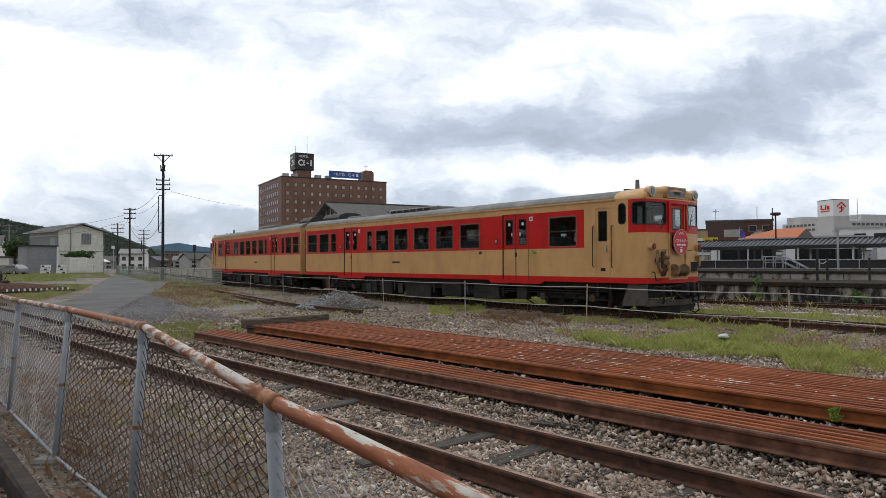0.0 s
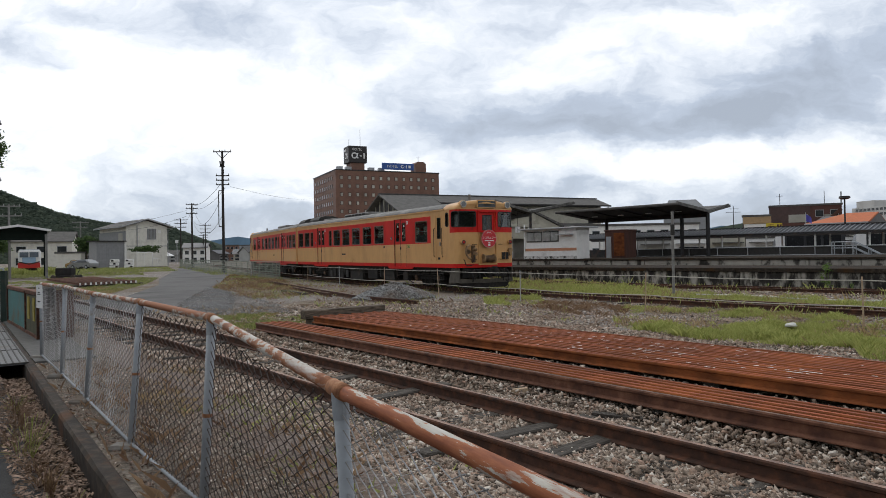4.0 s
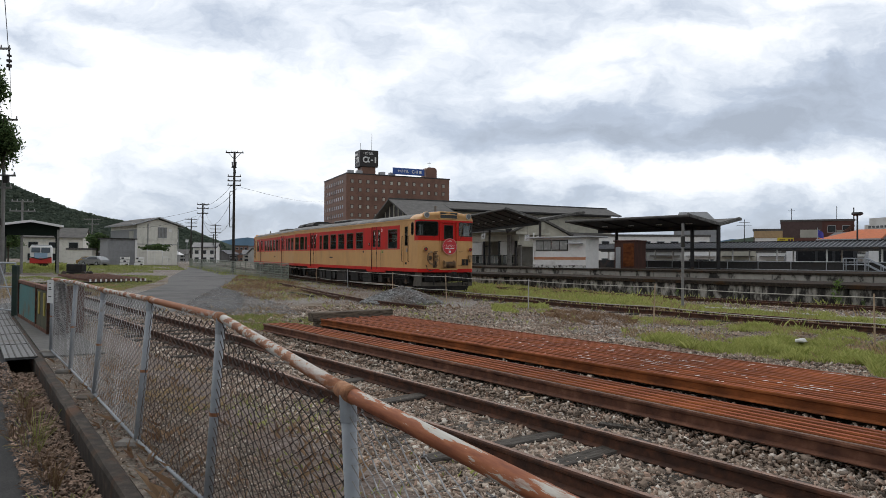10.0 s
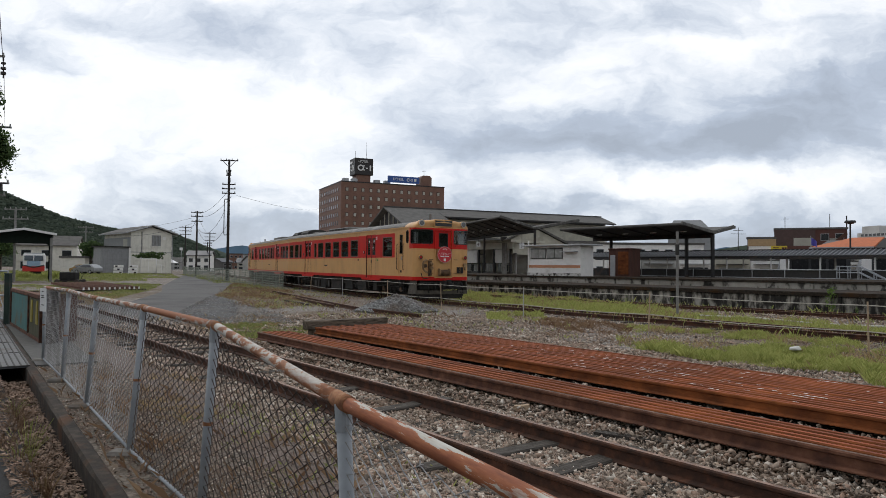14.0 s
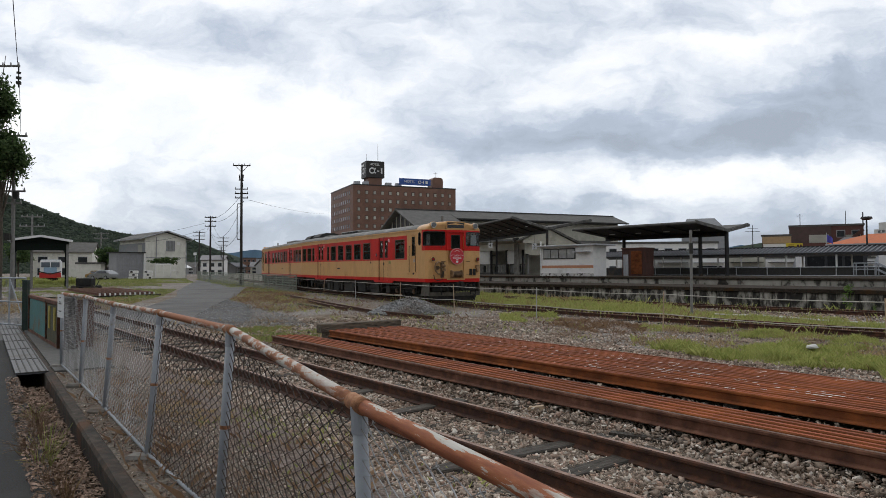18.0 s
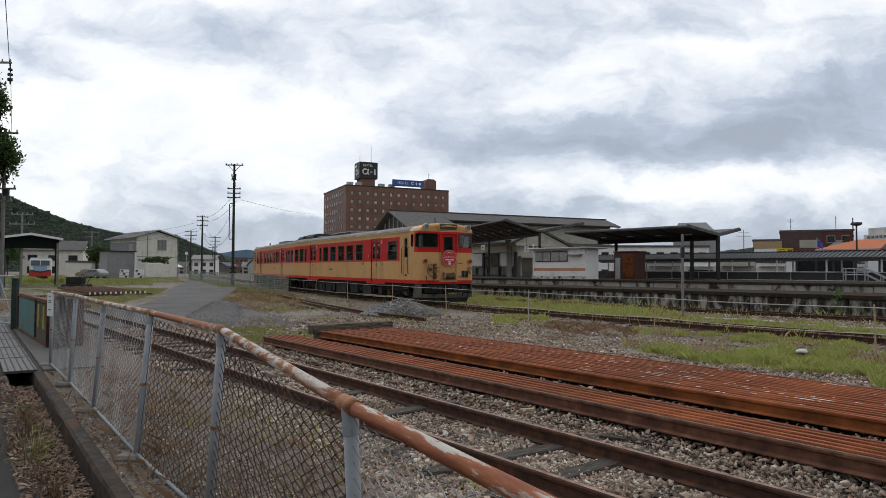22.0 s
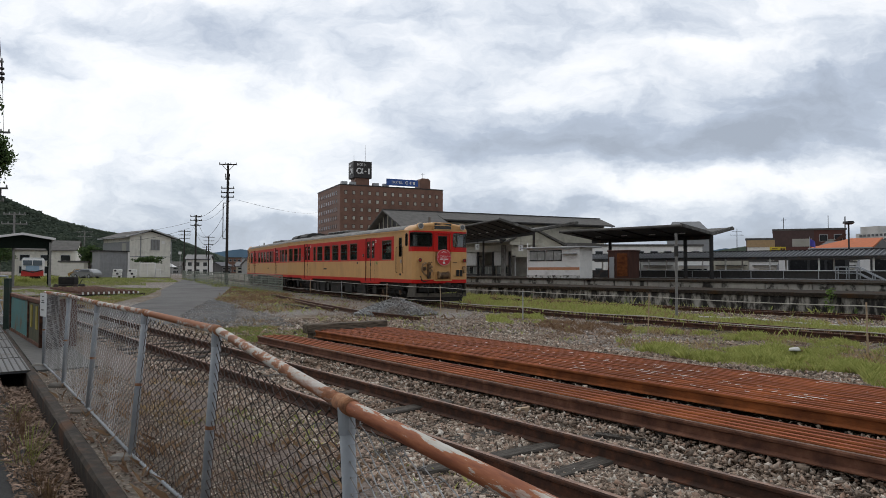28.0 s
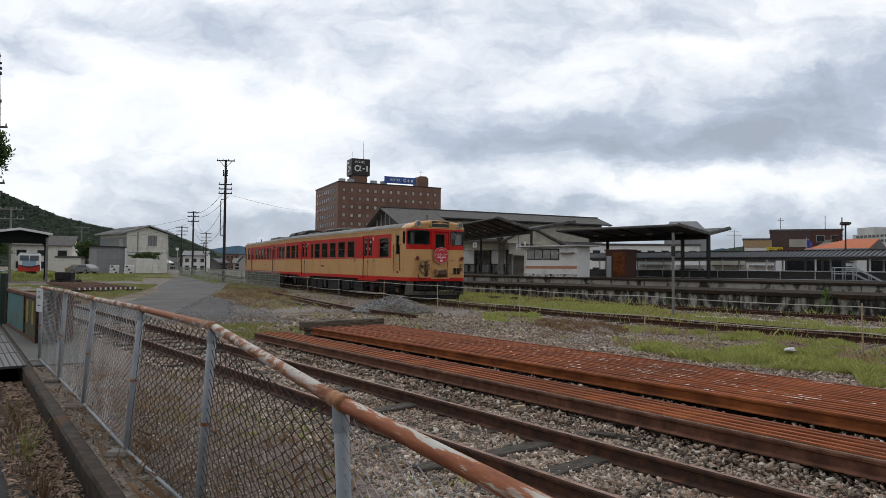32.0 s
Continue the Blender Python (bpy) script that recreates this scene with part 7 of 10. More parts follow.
    part("cable_hook", Shape().pipe([(0.04, -0.84, 2.02), (0.16, -0.94, 2.03), (0.2, -1.08, 1.96), (0.2, -1.14, 1.8), (0.2, -1.1, 1.62), (0.19, -0.99, 1.5), (0.16, -0.88, 1.46), (0.06, -0.8, 1.45)], 0.045, 9), RUST_CREAM, t, "bent jumper cable cover")
    part("receptacle", Shape().tube((0.04, -0.95, 1.76), (0.15, -0.95, 1.76), 0.1, 0.085, n=14), RUST_DULL, t)
    part("signal_hook", Shape().pipe([(0.05, -1.16, 1.42), (0.13, -1.16, 1.40), (0.13, -1.12, 1.22), (0.1, -0.98, 1.16), (0.09, -0.6, 1.22)], 0.018, 6), UNDER, t)
    gr = part("grille_box", Shape().box(0.08, 0.92, 1.38, 0.09, 0.4, 0.36, ch=0.02), CREAM, t)
    for i in range(2):
        part("louvre", Shape().box(0.13, 0.82 + i * 0.19, 1.41, 0.02, 0.16, 0.3), UNDER, gr)
    part("receptacle", Shape().tube((0.02, 1.2, 1.8), (0.16, 1.2, 1.8), 0.1, n=14).box(0.09, 1.22, 1.56, 0.1, 0.12, 0.26, ch=0.02), RUST_CREAM, t)
    dr = part("gangway_drum", Shape().tube((0.2, -0.25, 1.46), (0.2, 0.25, 1.46), 0.13, n=18).box(0.13, 0, 1.29, 0.14, 0.54, 0.1, ch=0.02), RUST_DULL, t, "rusty drum at the door foot")
    for y in (-0.27, 0.27):
        part("flange", Shape().tube((0.2, y - 0.02, 1.46), (0.2, y + 0.02, 1.46), 0.185, n=20), RUST_CREAM, dr)
    for y in (-0.66, 0.66):
        for z in (2.06, 1.42):
            part("grab_iron", Shape().pipe([(0.06, y - 0.1, z), (0.14, y - 0.1, z), (0.14, y + 0.1, z), (0.06, y + 0.1, z)], 0.01, 6), UNDER, t)
    # plough, skirts, coupler and hoses below
    for s in (1, -1):
        c = [(-0.62, 1.06), (0.02, 1.06), (0.02, 0.46), (-0.85, 0.4), (-0.8, 0.62)]
        sk = Shape().faces([(x, s * 1.38, z) for x, z in c] + [(x, s * 1.33, z) for x, z in c], [(0, 1, 2, 3, 4), (9, 8, 7, 6, 5)] + [(i, 5 + i, 5 + (i + 1) % 5, (i + 1) % 5) for i in range(5)])
        part("skirt", sk, SKIRT, t, "grey side skirt behind the buffer beam")
        lad = Shape().pipe([(-1.74, s * 1.4, 1.1), (-1.74, s * 1.42, 0.55), (-1.24, s * 1.42, 0.55), (-1.24, s * 1.4, 1.1)], 0.018, 6).tube((-1.74, s * 1.42, 0.82), (-1.24, s * 1.42, 0.82), 0.015, n=6)
        part("cab_step", lad, UNDER_GREY, t, "grey tubular cab step")
    c = [(-1.38, 0.62), (1.38, 0.62), (1.36, 0.43), (-1.36, 0.43)]
    part("plough_band", Shape().faces([(0.02, y, z) for y, z in c] + [(-0.04, y, z) for y, z in c] + [(0.3, 0, 0.60), (0.28, 0, 0.43), (0.24, 0, 0.60), (0.22, 0, 0.43)],
         [(0, 8, 9, 3), (8, 1, 2, 9), (0, 4, 10, 8), (8, 10, 5, 1), (3, 9, 11, 7), (9, 2, 6, 11), (0, 3, 7, 4), (1, 5, 6, 2), (4, 7, 11, 10), (10, 11, 6, 5)]), SKIRT, t, "grey plate across the front above the plough")
    c = [(-1.22, 0.43), (1.22, 0.43), (1.1, 0.22), (-1.1, 0.22)]
    part("snow_plough", Shape().faces([(-0.02, y, z) for y, z in c] + [(-0.5, y, z) for y, z in c] + [(0.22, 0, 0.43), (0.2, 0, 0.22)], [(0, 8, 9, 3), (8, 1, 2, 9), (0, 4, 5, 1, 8), (3, 9, 2, 6, 7), (0, 3, 7, 4), (1, 5, 6, 2), (4, 7, 6, 5)]), UNDER, t, "black snow plough")
    part("coupler", Shape().box(0.12, 0, 0.78, 0.75, 0.26, 0.26, ch=0.04).box(0.5, 0.1, 0.7, 0.28, 0.16, 0.42, ch=0.03).box(0.48, -0.13, 0.72, 0.2, 0.12, 0.36, ch=0.03), UNDER, t, "black knuckle coupler")
    for i, y in enumerate((-0.85, -0.5, 0.45, 0.7, 1.0)):
        part("brake_hose", Shape().pipe([(0.0, y, 1.0), (0.16, y, 0.95), (0.22, y + 0.03, 0.75), (0.16, y + 0.08, 0.52), (0.02, y + 0.05, 0.45)], 0.028, 7), RUBBER if i != 1 else UNDER_GREY, t)
    part("buffer_beam", Shape().box(-0.12, 0, 0.66, 0.12, 2.3, 0.42), UNDER, t)
    for y in (-1.0, -0.66, -0.34, 0.3, 0.58, 0.88):
        part("air_cock", Shape().tube((-0.02, y, 0.93), (0.14, y, 0.9), 0.035, n=8).box(0.1, y, 0.9, 0.03, 0.03, 0.12), STEEL_TYRE, t)
    part("coupler_chain", Shape().pipe([(0.2, -0.3, 0.9), (0.32, -0.2, 0.68), (0.3, 0.1, 0.62), (0.2, 0.3, 0.88)], 0.02, 6), STEEL_TYRE, t)
    part("uncoupling_lever", Shape().pipe([(0.05, -1.1, 1.0), (0.22, -1.0, 0.98), (0.24, -0.2, 1.0), (0.3, 0.0, 0.98)], 0.016, 6), UNDER_GREY, t)
    part("guard_loop", Shape().pipe([(0.0, 0.95, 0.62), (0.22, 0.95, 0.45), (0.24, 0.98, 0.25), (0.1, 1.0, 0.15), (-0.1, 1.0, 0.22), (-0.16, 1.0, 0.5)], 0.022, 6), RUBBER, t)
    # cab interior: desk and seat
    part("cab_desk", Shape().box(-0.35, -0.85, 1.1, 0.45, 0.9, 1.55, ch=0.03), SEAT, t)
    part("cab_partition", Shape().box(-2.02, 0, 1.1, 0.05, 2.8, 2.35), SEAT, t)
    part("curtain", Shape().box(-0.3, 1.2, 2.72, 0.03, 0.3, 0.62), CURTAIN, t, "pale cab blind")
    part("curtain", Shape().box(-0.3, -1.25, 2.72, 0.03, 0.2, 0.62), CURTAIN, t, "pale cab blind")
    if with_mark:
        hm = part("headmark", Shape().disc((0.24, 0, 2.30), (1, 0, 0), 0.385, n=40, t=0.025), HEADMARK, t, "round red headmark with white lettering")
        part("rim", Shape().tube((0.24, 0, 2.30), (0.258, 0, 2.30), 0.385, n=40).tube((0.258, 0, 2.3), (0.26, 0, 2.3), 0.385, 0.385, n=40), HEADMARK_RIM, hm)
        part("disc", Shape().tube((0.258, 0, 2.30), (0.263, 0, 2.30), 0.36, n=40), HEADMARK, hm)
        face = Matrix(((0, 0, 1, 0), (1, 0, 0, 0), (0, 1, 0, 0), (0, 0, 0, 1)))
        lettering("\u30ce\u30b9\u30bf\u30eb\u30b8\u30fc", 0.118, SIGN_WHITE, hm, Matrix.Translation((0.266, 0, 2.33)) @ face, "white lettering")
        part("peak_mark", Shape().beam((0.265, -0.12, 2.52), (0.265, -0.04, 2.58), 0.004, 0.02).beam((0.265, -0.04, 2.58), (0.265, 0.0, 2.55), 0.004, 0.02).beam((0.265, 0.0, 2.55), (0.265, 0.05, 2.58), 0.004, 0.02).beam((0.265, 0.05, 2.58), (0.265, 0.12, 2.52), 0.004, 0.02), SIGN_WHITE, hm)
        part("text_bar", Shape().box(0.264, -0.13, 2.195, 0.004, 0.2, 0.045).box(0.264, 0.12, 2.195, 0.004, 0.22, 0.045), SIGN_WHITE, hm)
        part("badge", Shape().box(0.264, 0, 1.99, 0.004, 0.12, 0.1).box(0.264, 0, 2.12, 0.004, 0.12, 0.03), SIGN_WHITE, hm)
        part("bracket", Shape().box(0.13, 0, 2.25, 0.14, 0.1, 0.1).box(0.09, 0, 2.1, 0.06, 0.5, 0.4), UNDER, hm)


HEADMARK_RIM = mat("headmark_rim", two((0.62, 0.30, 0.30), 0.08), rough=0.5)
RUST_DULL = mat("dull_rusty_brown_fittings", ((0.35, (0.05, 0.03, 0.018)), (0.52, (0.13, 0.075, 0.04)), (0.7, (0.22, 0.135, 0.07))), scale=6, detail=9, rough=0.75, bump=0.1)
RUST_CREAM = mat("soiled_cream_fittings", ((0.35, (0.12, 0.065, 0.03)), (0.52, (0.30, 0.19, 0.10)), (0.7, (0.45, 0.30, 0.16))), scale=6, detail=9, rough=0.7, bump=0.1)


def bogie(t, x, wheels):
    b = part("bogie", Shape().box(0, 0.98, 0.50, 2.9, 0.12, 0.2, ch=0.03).box(0, -0.98, 0.50, 2.9, 0.12, 0.2, ch=0.03).box(0, 0, 0.5, 0.5, 2.0, 0.24), UNDER, t)
    b.matrix_basis = pose(x, 0, 0)
    # added dark filler that stops lit ground showing through the bogie
    part("brake_rigging", Shape().box(0, 0, 0.3, 2.5, 1.5, 0.42, ch=0.05).box(-1.75, 0.55, 0.28, 0.3, 0.2, 0.5).box(1.75, -0.55, 0.28, 0.3, 0.2, 0.5), UNDER, b)
    for s in (1, -1):
        for dx in (-1.05, 1.05):
            ab = part("axle_box", Shape().box(dx, s * 1.02, 0.44, 0.34, 0.2, 0.3, ch=0.04), UNDER_DULL, b)
            part("cover", Shape().tube((dx, s * 1.1, 0.58), (dx, s * 1.16, 0.58), 0.13, 0.11, n=14), RUST_DULL, ab, "round brown axle box cover")
        for dx in (-0.28, 0.28):
            sp = Shape().tube((dx, s * 1.0, 0.3), (dx, s * 1.0, 0.66), 0.06, n=8)
            sp.pipe([(dx + 0.1 * math.cos(k * 0.9), s * 1.0 + 0.1 * math.sin(k * 0.9), 0.3 + k * 0.012) for k in range(31)], 0.018, 6)
            part("spring", sp, UNDER_DULL, b, "coil spring")
        part("bolster", Shape().box(0, s * 1.0, 0.24, 0.95, 0.16, 0.1, ch=0.02), UNDER, b)
    for dx in (-1.05, 1.05):
        sh = Shape().tube((0, -1.1, 0), (0, 1.1, 0), 0.07, n=10)
        for s in (1, -1):
            sh.tube((0, s * 0.50, 0), (0, s * 0.53, 0), 0.455, n=28).tube((0, s * 0.53, 0), (0, s * 0.635, 0), 0.43, 0.42, n=28)
            for k in range(4):
                sh.box(0.22 * math.cos(k * math.pi / 2), s * 0.642, 0.22 * math.sin(k * math.pi / 2) - 0.03, 0.06, 0.015, 0.06)
        w = part("wheelset", sh, STEEL_TYRE, b)
        w.matrix_basis = pose(dx, 0, 0.15 + 0.43)
        wheels.append((w, dx))


def car_inside(t):
    part("floor_panel", Shape().box(-10.4, 0, Z_BOT + 0.1, 20.6, 2.7, 0.06), SEAT, t)
    part("ceiling_lining", Shape().box(-10.9, 0, 3.45, 19.6, 2.6, 0.03), INNER, t, "pale ceiling lining")
    part("end_partition", Shape().box(-CAR_L + 0.1, 0, 1.2, 0.05, 2.7, 2.3), INNER, t)
    me = fixed(Shape().box(0, 0, 0.0, 0.5, 1.0, 0.45, ch=0.04).box(-0.27, 0, 0.1, 0.12, 1.0, 1.15, ch=0.04).mesh("seat", SEAT))
    for i, x in enumerate([*np.arange(-14.4, -7.0, 0.74), -2.75, -3.4, -17.85, -18.6, -19.4, -20.1]):
        for y in (-0.85, 0.85):
            ob = new("seat", me)
            ob.parent = t
            ob.matrix_basis = pose(float(x), y, 1.3, 0, 0, 0 if i % 2 else 180)


INNER = mat("car_lining", two((0.20, 0.19, 0.17), 0.08), rough=0.7)


def car_under(t, wheels):
    part("underframe", Shape().box(-10.4, 0, 0.86, 20.0, 2.5, 0.24), UNDER, t)
    for i, (x, w, d, h, y) in enumerate(((-7.0, 1.5, 0.9, 0.52, -0.75), (-9.2, 1.9, 1.0, 0.6, 0.55), (-9.0, 1.2, 0.6, 0.5, -0.95), (-11.3, 1.8, 0.8, 0.62, -0.8), (-11.6, 1.2, 0.8, 0.5, 0.8), (-13.6, 1.0, 0.7, 0.58, -0.9), (-14.6, 0.5, 0.5, 0.5, -1.0), (-5.9, 0.7, 0.6, 0.46, 0.9), (-13.8, 1.3, 0.7, 0.5, 0.9), (-7.2, 1.2, 0.8, 0.5, 0.8))):
        part("equipment_box", Shape().box(x, y, 0.88 - h, w, d, h, ch=0.03), UNDER if i % 3 else UNDER_DULL, t, "sooty underfloor equipment case")
    part("air_tank", Shape().tube((-8.2, -1.05, 0.62), (-6.1, -1.05, 0.62), 0.16, n=14), UNDER, t)
    part("air_tank", Shape().tube((-13.2, 1.05, 0.6), (-11.4, 1.05, 0.6), 0.16, n=14), UNDER, t)
    part("engine", Shape().box(-10.2, -0.1, 0.32, 2.4, 0.9, 0.56, ch=0.06).tube((-11.4, 0, 0.5), (-16.8, 0, 0.55), 0.06, n=8), UNDER, t)
    for i, (x, z) in enumerate(((-12.4, 0.5), (-14.9, 0.45), (-6.4, 0.5), (-18.8, 0.55))):
        for y in (-1.28, 1.28):
            part("hanger_plate", Shape().box(x, y, z - 0.1, 0.34, 0.05, 0.42, ch=0.01), UNDER_GREY if y < 0 and i != 2 else UNDER_DULL, t)
    for y in (-1.2, 1.2):
        for z in (0.80, 0.72):
            part("brake_pipe", Shape().pipe([(-1.8, y, z), (-6.0, y * 0.98, z - 0.03), (-12.0, y, z), (-16.0, y * 0.97, z - 0.04), (-19.5, y, z)], 0.022, 6), UNDER_DULL, t)
        for x in (-5.1, -6.6, -8.0, -10.1, -12.9, -15.2):
            part("pipe_hanger", Shape().box(x, y * 1.02, 0.5, 0.07, 0.06, 0.42), UNDER_GREY, t)
    for y in (-1, 1):
        part("sand_box", Shape().box(-5.15, y * 1.12, 0.42, 0.5, 0.26, 0.42, ch=0.03).tube((-5.0, y * 1.12, 0.42), (-4.75, y * 0.85, 0.2), 0.025, n=6), UNDER_DULL, t)
        part("fuel_tank", Shape().box(-15.1, y * 0.85, 0.34, 1.2, 0.7, 0.5, ch=0.06), UNDER, t)
        part("drain_cock", Shape().tube((-6.1, y * 1.22, 0.85), (-6.1, y * 1.22, 0.5), 0.02, n=6).tube((-6.1, y * 1.22, 0.62), (-5.85, y * 1.22, 0.62), 0.015, n=6), STEEL_TYRE, t)
        for x in (-2.1, -4.3):
            part("bogie_hose", Shape().pipe([(x, y * 1.05, 0.86), (x + 0.1, y * 1.12, 0.68), (x + 0.22, y * 1.1, 0.6), (x + 0.3, y * 1.0, 0.66)], 0.022, 6), RUBBER, t)
        part("muffler", Shape().tube((-12.9, y * 0.5, 0.42), (-10.9, y * 0.5, 0.42), 0.19, n=14), UNDER_DULL, t)
    for x in (-3.2, -17.6):
        bogie(t, x, wheels)
    # gangway bellows and the coupler at the inner end
    part("gangway_bellows", Shape().box(-CAR_L - 0.12, 0, 1.15, 0.26, 1.0, 2.25, ch=0.03), RUBBER, t)
    part("inner_coupler", Shape().box(-CAR_L - 0.1, 0, 0.7, 0.4, 0.2, 0.24), UNDER, t)
    for s in (1, -1):
        for y in (1.2, 0.95):
            part("end_pipe", Shape().tube((-CAR_L - 0.03, s * y, 1.2), (-CAR_L - 0.03, s * y, 3.45), 0.03, n=8), UNDER, t)


def railcar(label, with_mark, wheels):
    t = thing("railcar", label, "railcar", group="railcars of the train")
    body_shell(t)
    car_roof(t)
    car_sides(t)
    car_front(t, with_mark)
    car_inside(t)
    car_under(t, wheels)
    return t


RUN = ((0, 0.0), (0.5, 1.86), (1, 3.58), (1.5, 5.14), (2, 6.62), (2.5, 7.97), (3, 9.23), (3.5, 10.40), (4, 11.45), (4.5, 12.37), (5, 13.15), (5.5, 13.82), (6, 14.36), (6.5, 14.75), (7, 15.04), (7.5, 15.18), (8, 15.21), (32, 15.21))


def run_at(t):
    for (a, u), (b, v) in zip(RUN, RUN[1:]):
        if a <= t <= b:
            return u + (v - u) * (t - a) / (b - a)
    return RUN[-1][1]


def car_pose(s_front, turned):
    """The pose of a car whose leading end stands s_front metres down the siding; both bogies keep to the rails."""
    (p, _), (q, _) = siding(s_front + 3.2), siding(s_front + 17.6)
    zp, zq = rise(p.x, p.y), rise(q.x, q.y)
    d = (p - q).normalized()
    ang = math.atan2(d.y, d.x)
    pitch = math.degrees(math.atan2(zq - zp, 14.4))
    f = p + d * 3.2
    zf = zp + (zp - zq) / 14.4 * 3.2
    if turned:
        f = f - d * CAR_L
        zf = zf - (zp - zq) / 14.4 * CAR_L
        return pose(f.x, f.y, zf, 0, -pitch, math.degrees(ang) + 180)
    return pose(f.x, f.y, zf, 0, pitch, math.degrees(ang))


WHEELS_1, WHEELS_2 = [], []
car_1 = railcar("cream and vermilion diesel railcar with red round headmark", True, WHEELS_1)
car_2 = railcar("trailing cream and vermilion diesel railcar", False, WHEELS_2)


def motions():
    walk(car_1, [(t, car_pose(s, False)) for t, s in RUN])
    walk(car_2, [(t, car_pose(s + 21.3, True)) for t, s in RUN])
    # the wheels roll without slipping: steps short enough for less than a quarter turn each
    times = [k * 0.125 for k in range(65)] + [32]
    for wheels, way in ((WHEELS_1, -1), (WHEELS_2, 1)):
        for w, dx in wheels:
            walk(w, [(t, pose(dx, 0, 0.58, 0, math.degrees(way * run_at(t) / 0.43), 0)) for t in times])

# ---------------------------------------------------------------- beyond the yard, left


def shed():
    t = thing("storage_shed", "two-storey pale panelled shed with shallow gable roof", "shed", at=(-52.5, 116.8, 0.36), rz=44)
    w, d, he, hr = 7.1, 13, 7.0, 8.05
    part("wall", Shape().prism([(-w / 2, 0), (w / 2, 0), (w / 2, he), (0, hr), (-w / 2, he)], (w / 2, 0, 0), (w / 2, d, 0)), GREY_WALL, t)
    for s in (-1, 1):
        x = w / 2 + s * (w / 2 + 0.9)
        part("roof", slab((w / 2, -0.7, hr + 0.35), (w / 2, d + 0.5, hr + 0.35), (x, d + 0.5, he + 0.02), (x, -0.7, he + 0.02), 0.2), ROOF_DARK, t)
        part("gutter", Shape().beam((x, -0.7, he - 0.12), (x, d + 0.5, he - 0.12), 0.16, 0.16), LIGHT_GREY, t)
    part("barge_board", Shape().beam((-0.9, -0.72, he - 0.05), (w / 2, -0.72, hr + 0.28), 0.06, 0.22).beam((w / 2, -0.72, hr + 0.28), (w + 0.9, -0.72, he - 0.05), 0.06, 0.22), LIGHT_GREY, t)
    part("band", Shape().box(w / 2, -0.03, 3.55, w + 0.02, 0.06, 0.12), METAL_WALL, t)
    for i in range(1, 14):
        part("panel_joint", Shape().box(i * w / 14, -0.012, 0, 0.04, 0.03, he if i not in (6, 7, 8) else hr - 0.5), GREY_WALL, t)
    part("downpipe", Shape().tube((1.85, -0.08, 0), (1.85, -0.08, 7.2), 0.08, n=8), METAL_WALL, t)
    part("downpipe", Shape().pipe([(w + 0.1, -0.1, 0), (w + 0.1, -0.1, 6.4), (w + 0.9, -0.4, 6.6)], 0.06, 8), METAL_WALL, t)
    f = part("window", Shape().box(4.35, -0.03, 4.75, 1.6, 0.08, 1.9), METAL_WALL, t)
    for i in range(6):
        part("louvre", Shape().box(3.72 + i * 0.25, -0.08, 4.85, 0.12, 0.04, 1.7), POST_DULL, f)
    part("vent_plate", Shape().box(5.75, -0.03, 5.9, 0.5, 0.06, 0.5), WHITE, t)
    part("side_window", Shape().box(-0.04, 2.4, 4.4, 0.08, 2.0, 1.5), WIN_PALE, t)
    part("side_band", Shape().box(-0.03, d / 2, 3.6, 0.06, d, 2.6), METAL_WALL, t, "grey upper side cladding")
    lt = thing("lean_to", "grey corrugated lean-to against the shed", "outbuilding", at=(-55.6, 112.9, 0.3), rz=44)
    part("wall", Shape().box(2.3, 1.9, 0, 4.6, 3.8, 4.4), METAL_WALL, lt)
    part("roof", Shape().box(2.2, 1.9, 4.4, 5.0, 4.4, 0.18), UNDER_GREY, lt)
    for i in range(16):
        part("corrugation", Shape().box(0.2 + i * 0.28, -0.02, 0, 0.1, 0.05, 4.3), METAL_WALL, lt)
    part("white_post", Shape().box(4.55, -0.05, 0, 0.3, 0.3, 4.4), WHITE, lt)
    for x, y, w, h in ((-46.8, 110.5, 2.4, 2.4), (-45.2, 111.0, 0.75, 1.4)):
        c = thing("equipment_cabinet", "pale cream equipment cabinet beside the shed", "cabinet", at=(x - w / 2, y, 0.34), rz=20)
        part("case", Shape().box(w / 2, 0.5, 0.1, w, 1.0, h, ch=0.03), WHITE, c)
        part("door", Shape().box(w * 0.27, -0.02, 0.2, w * 0.44, 0.04, h - 0.25), GREY_WALL, c)
        part("door", Shape().box(w * 0.74, -0.02, 0.2, w * 0.44, 0.04, h - 0.25), GREY_WALL, c)
    for x in (-48.8, -46.5):
        b = thing("striped_barrier", "stack of white and dark barrier blocks on the grass", "barrier", group="barrier blocks", at=(x - 1.2, 107, 0.33), rz=15)
        for i in range(3):
            part("block", Shape().box(0.05 * i, 0, i * 0.48, 1.3, 0.6, 0.42, ch=0.05), WHITE, b)
            part("dark_patch", Shape().box(0.4 - 0.3 * i, -0.31, i * 0.48 + 0.1, 0.35, 0.04, 0.24), STEEL_BLACK, b)


shed()


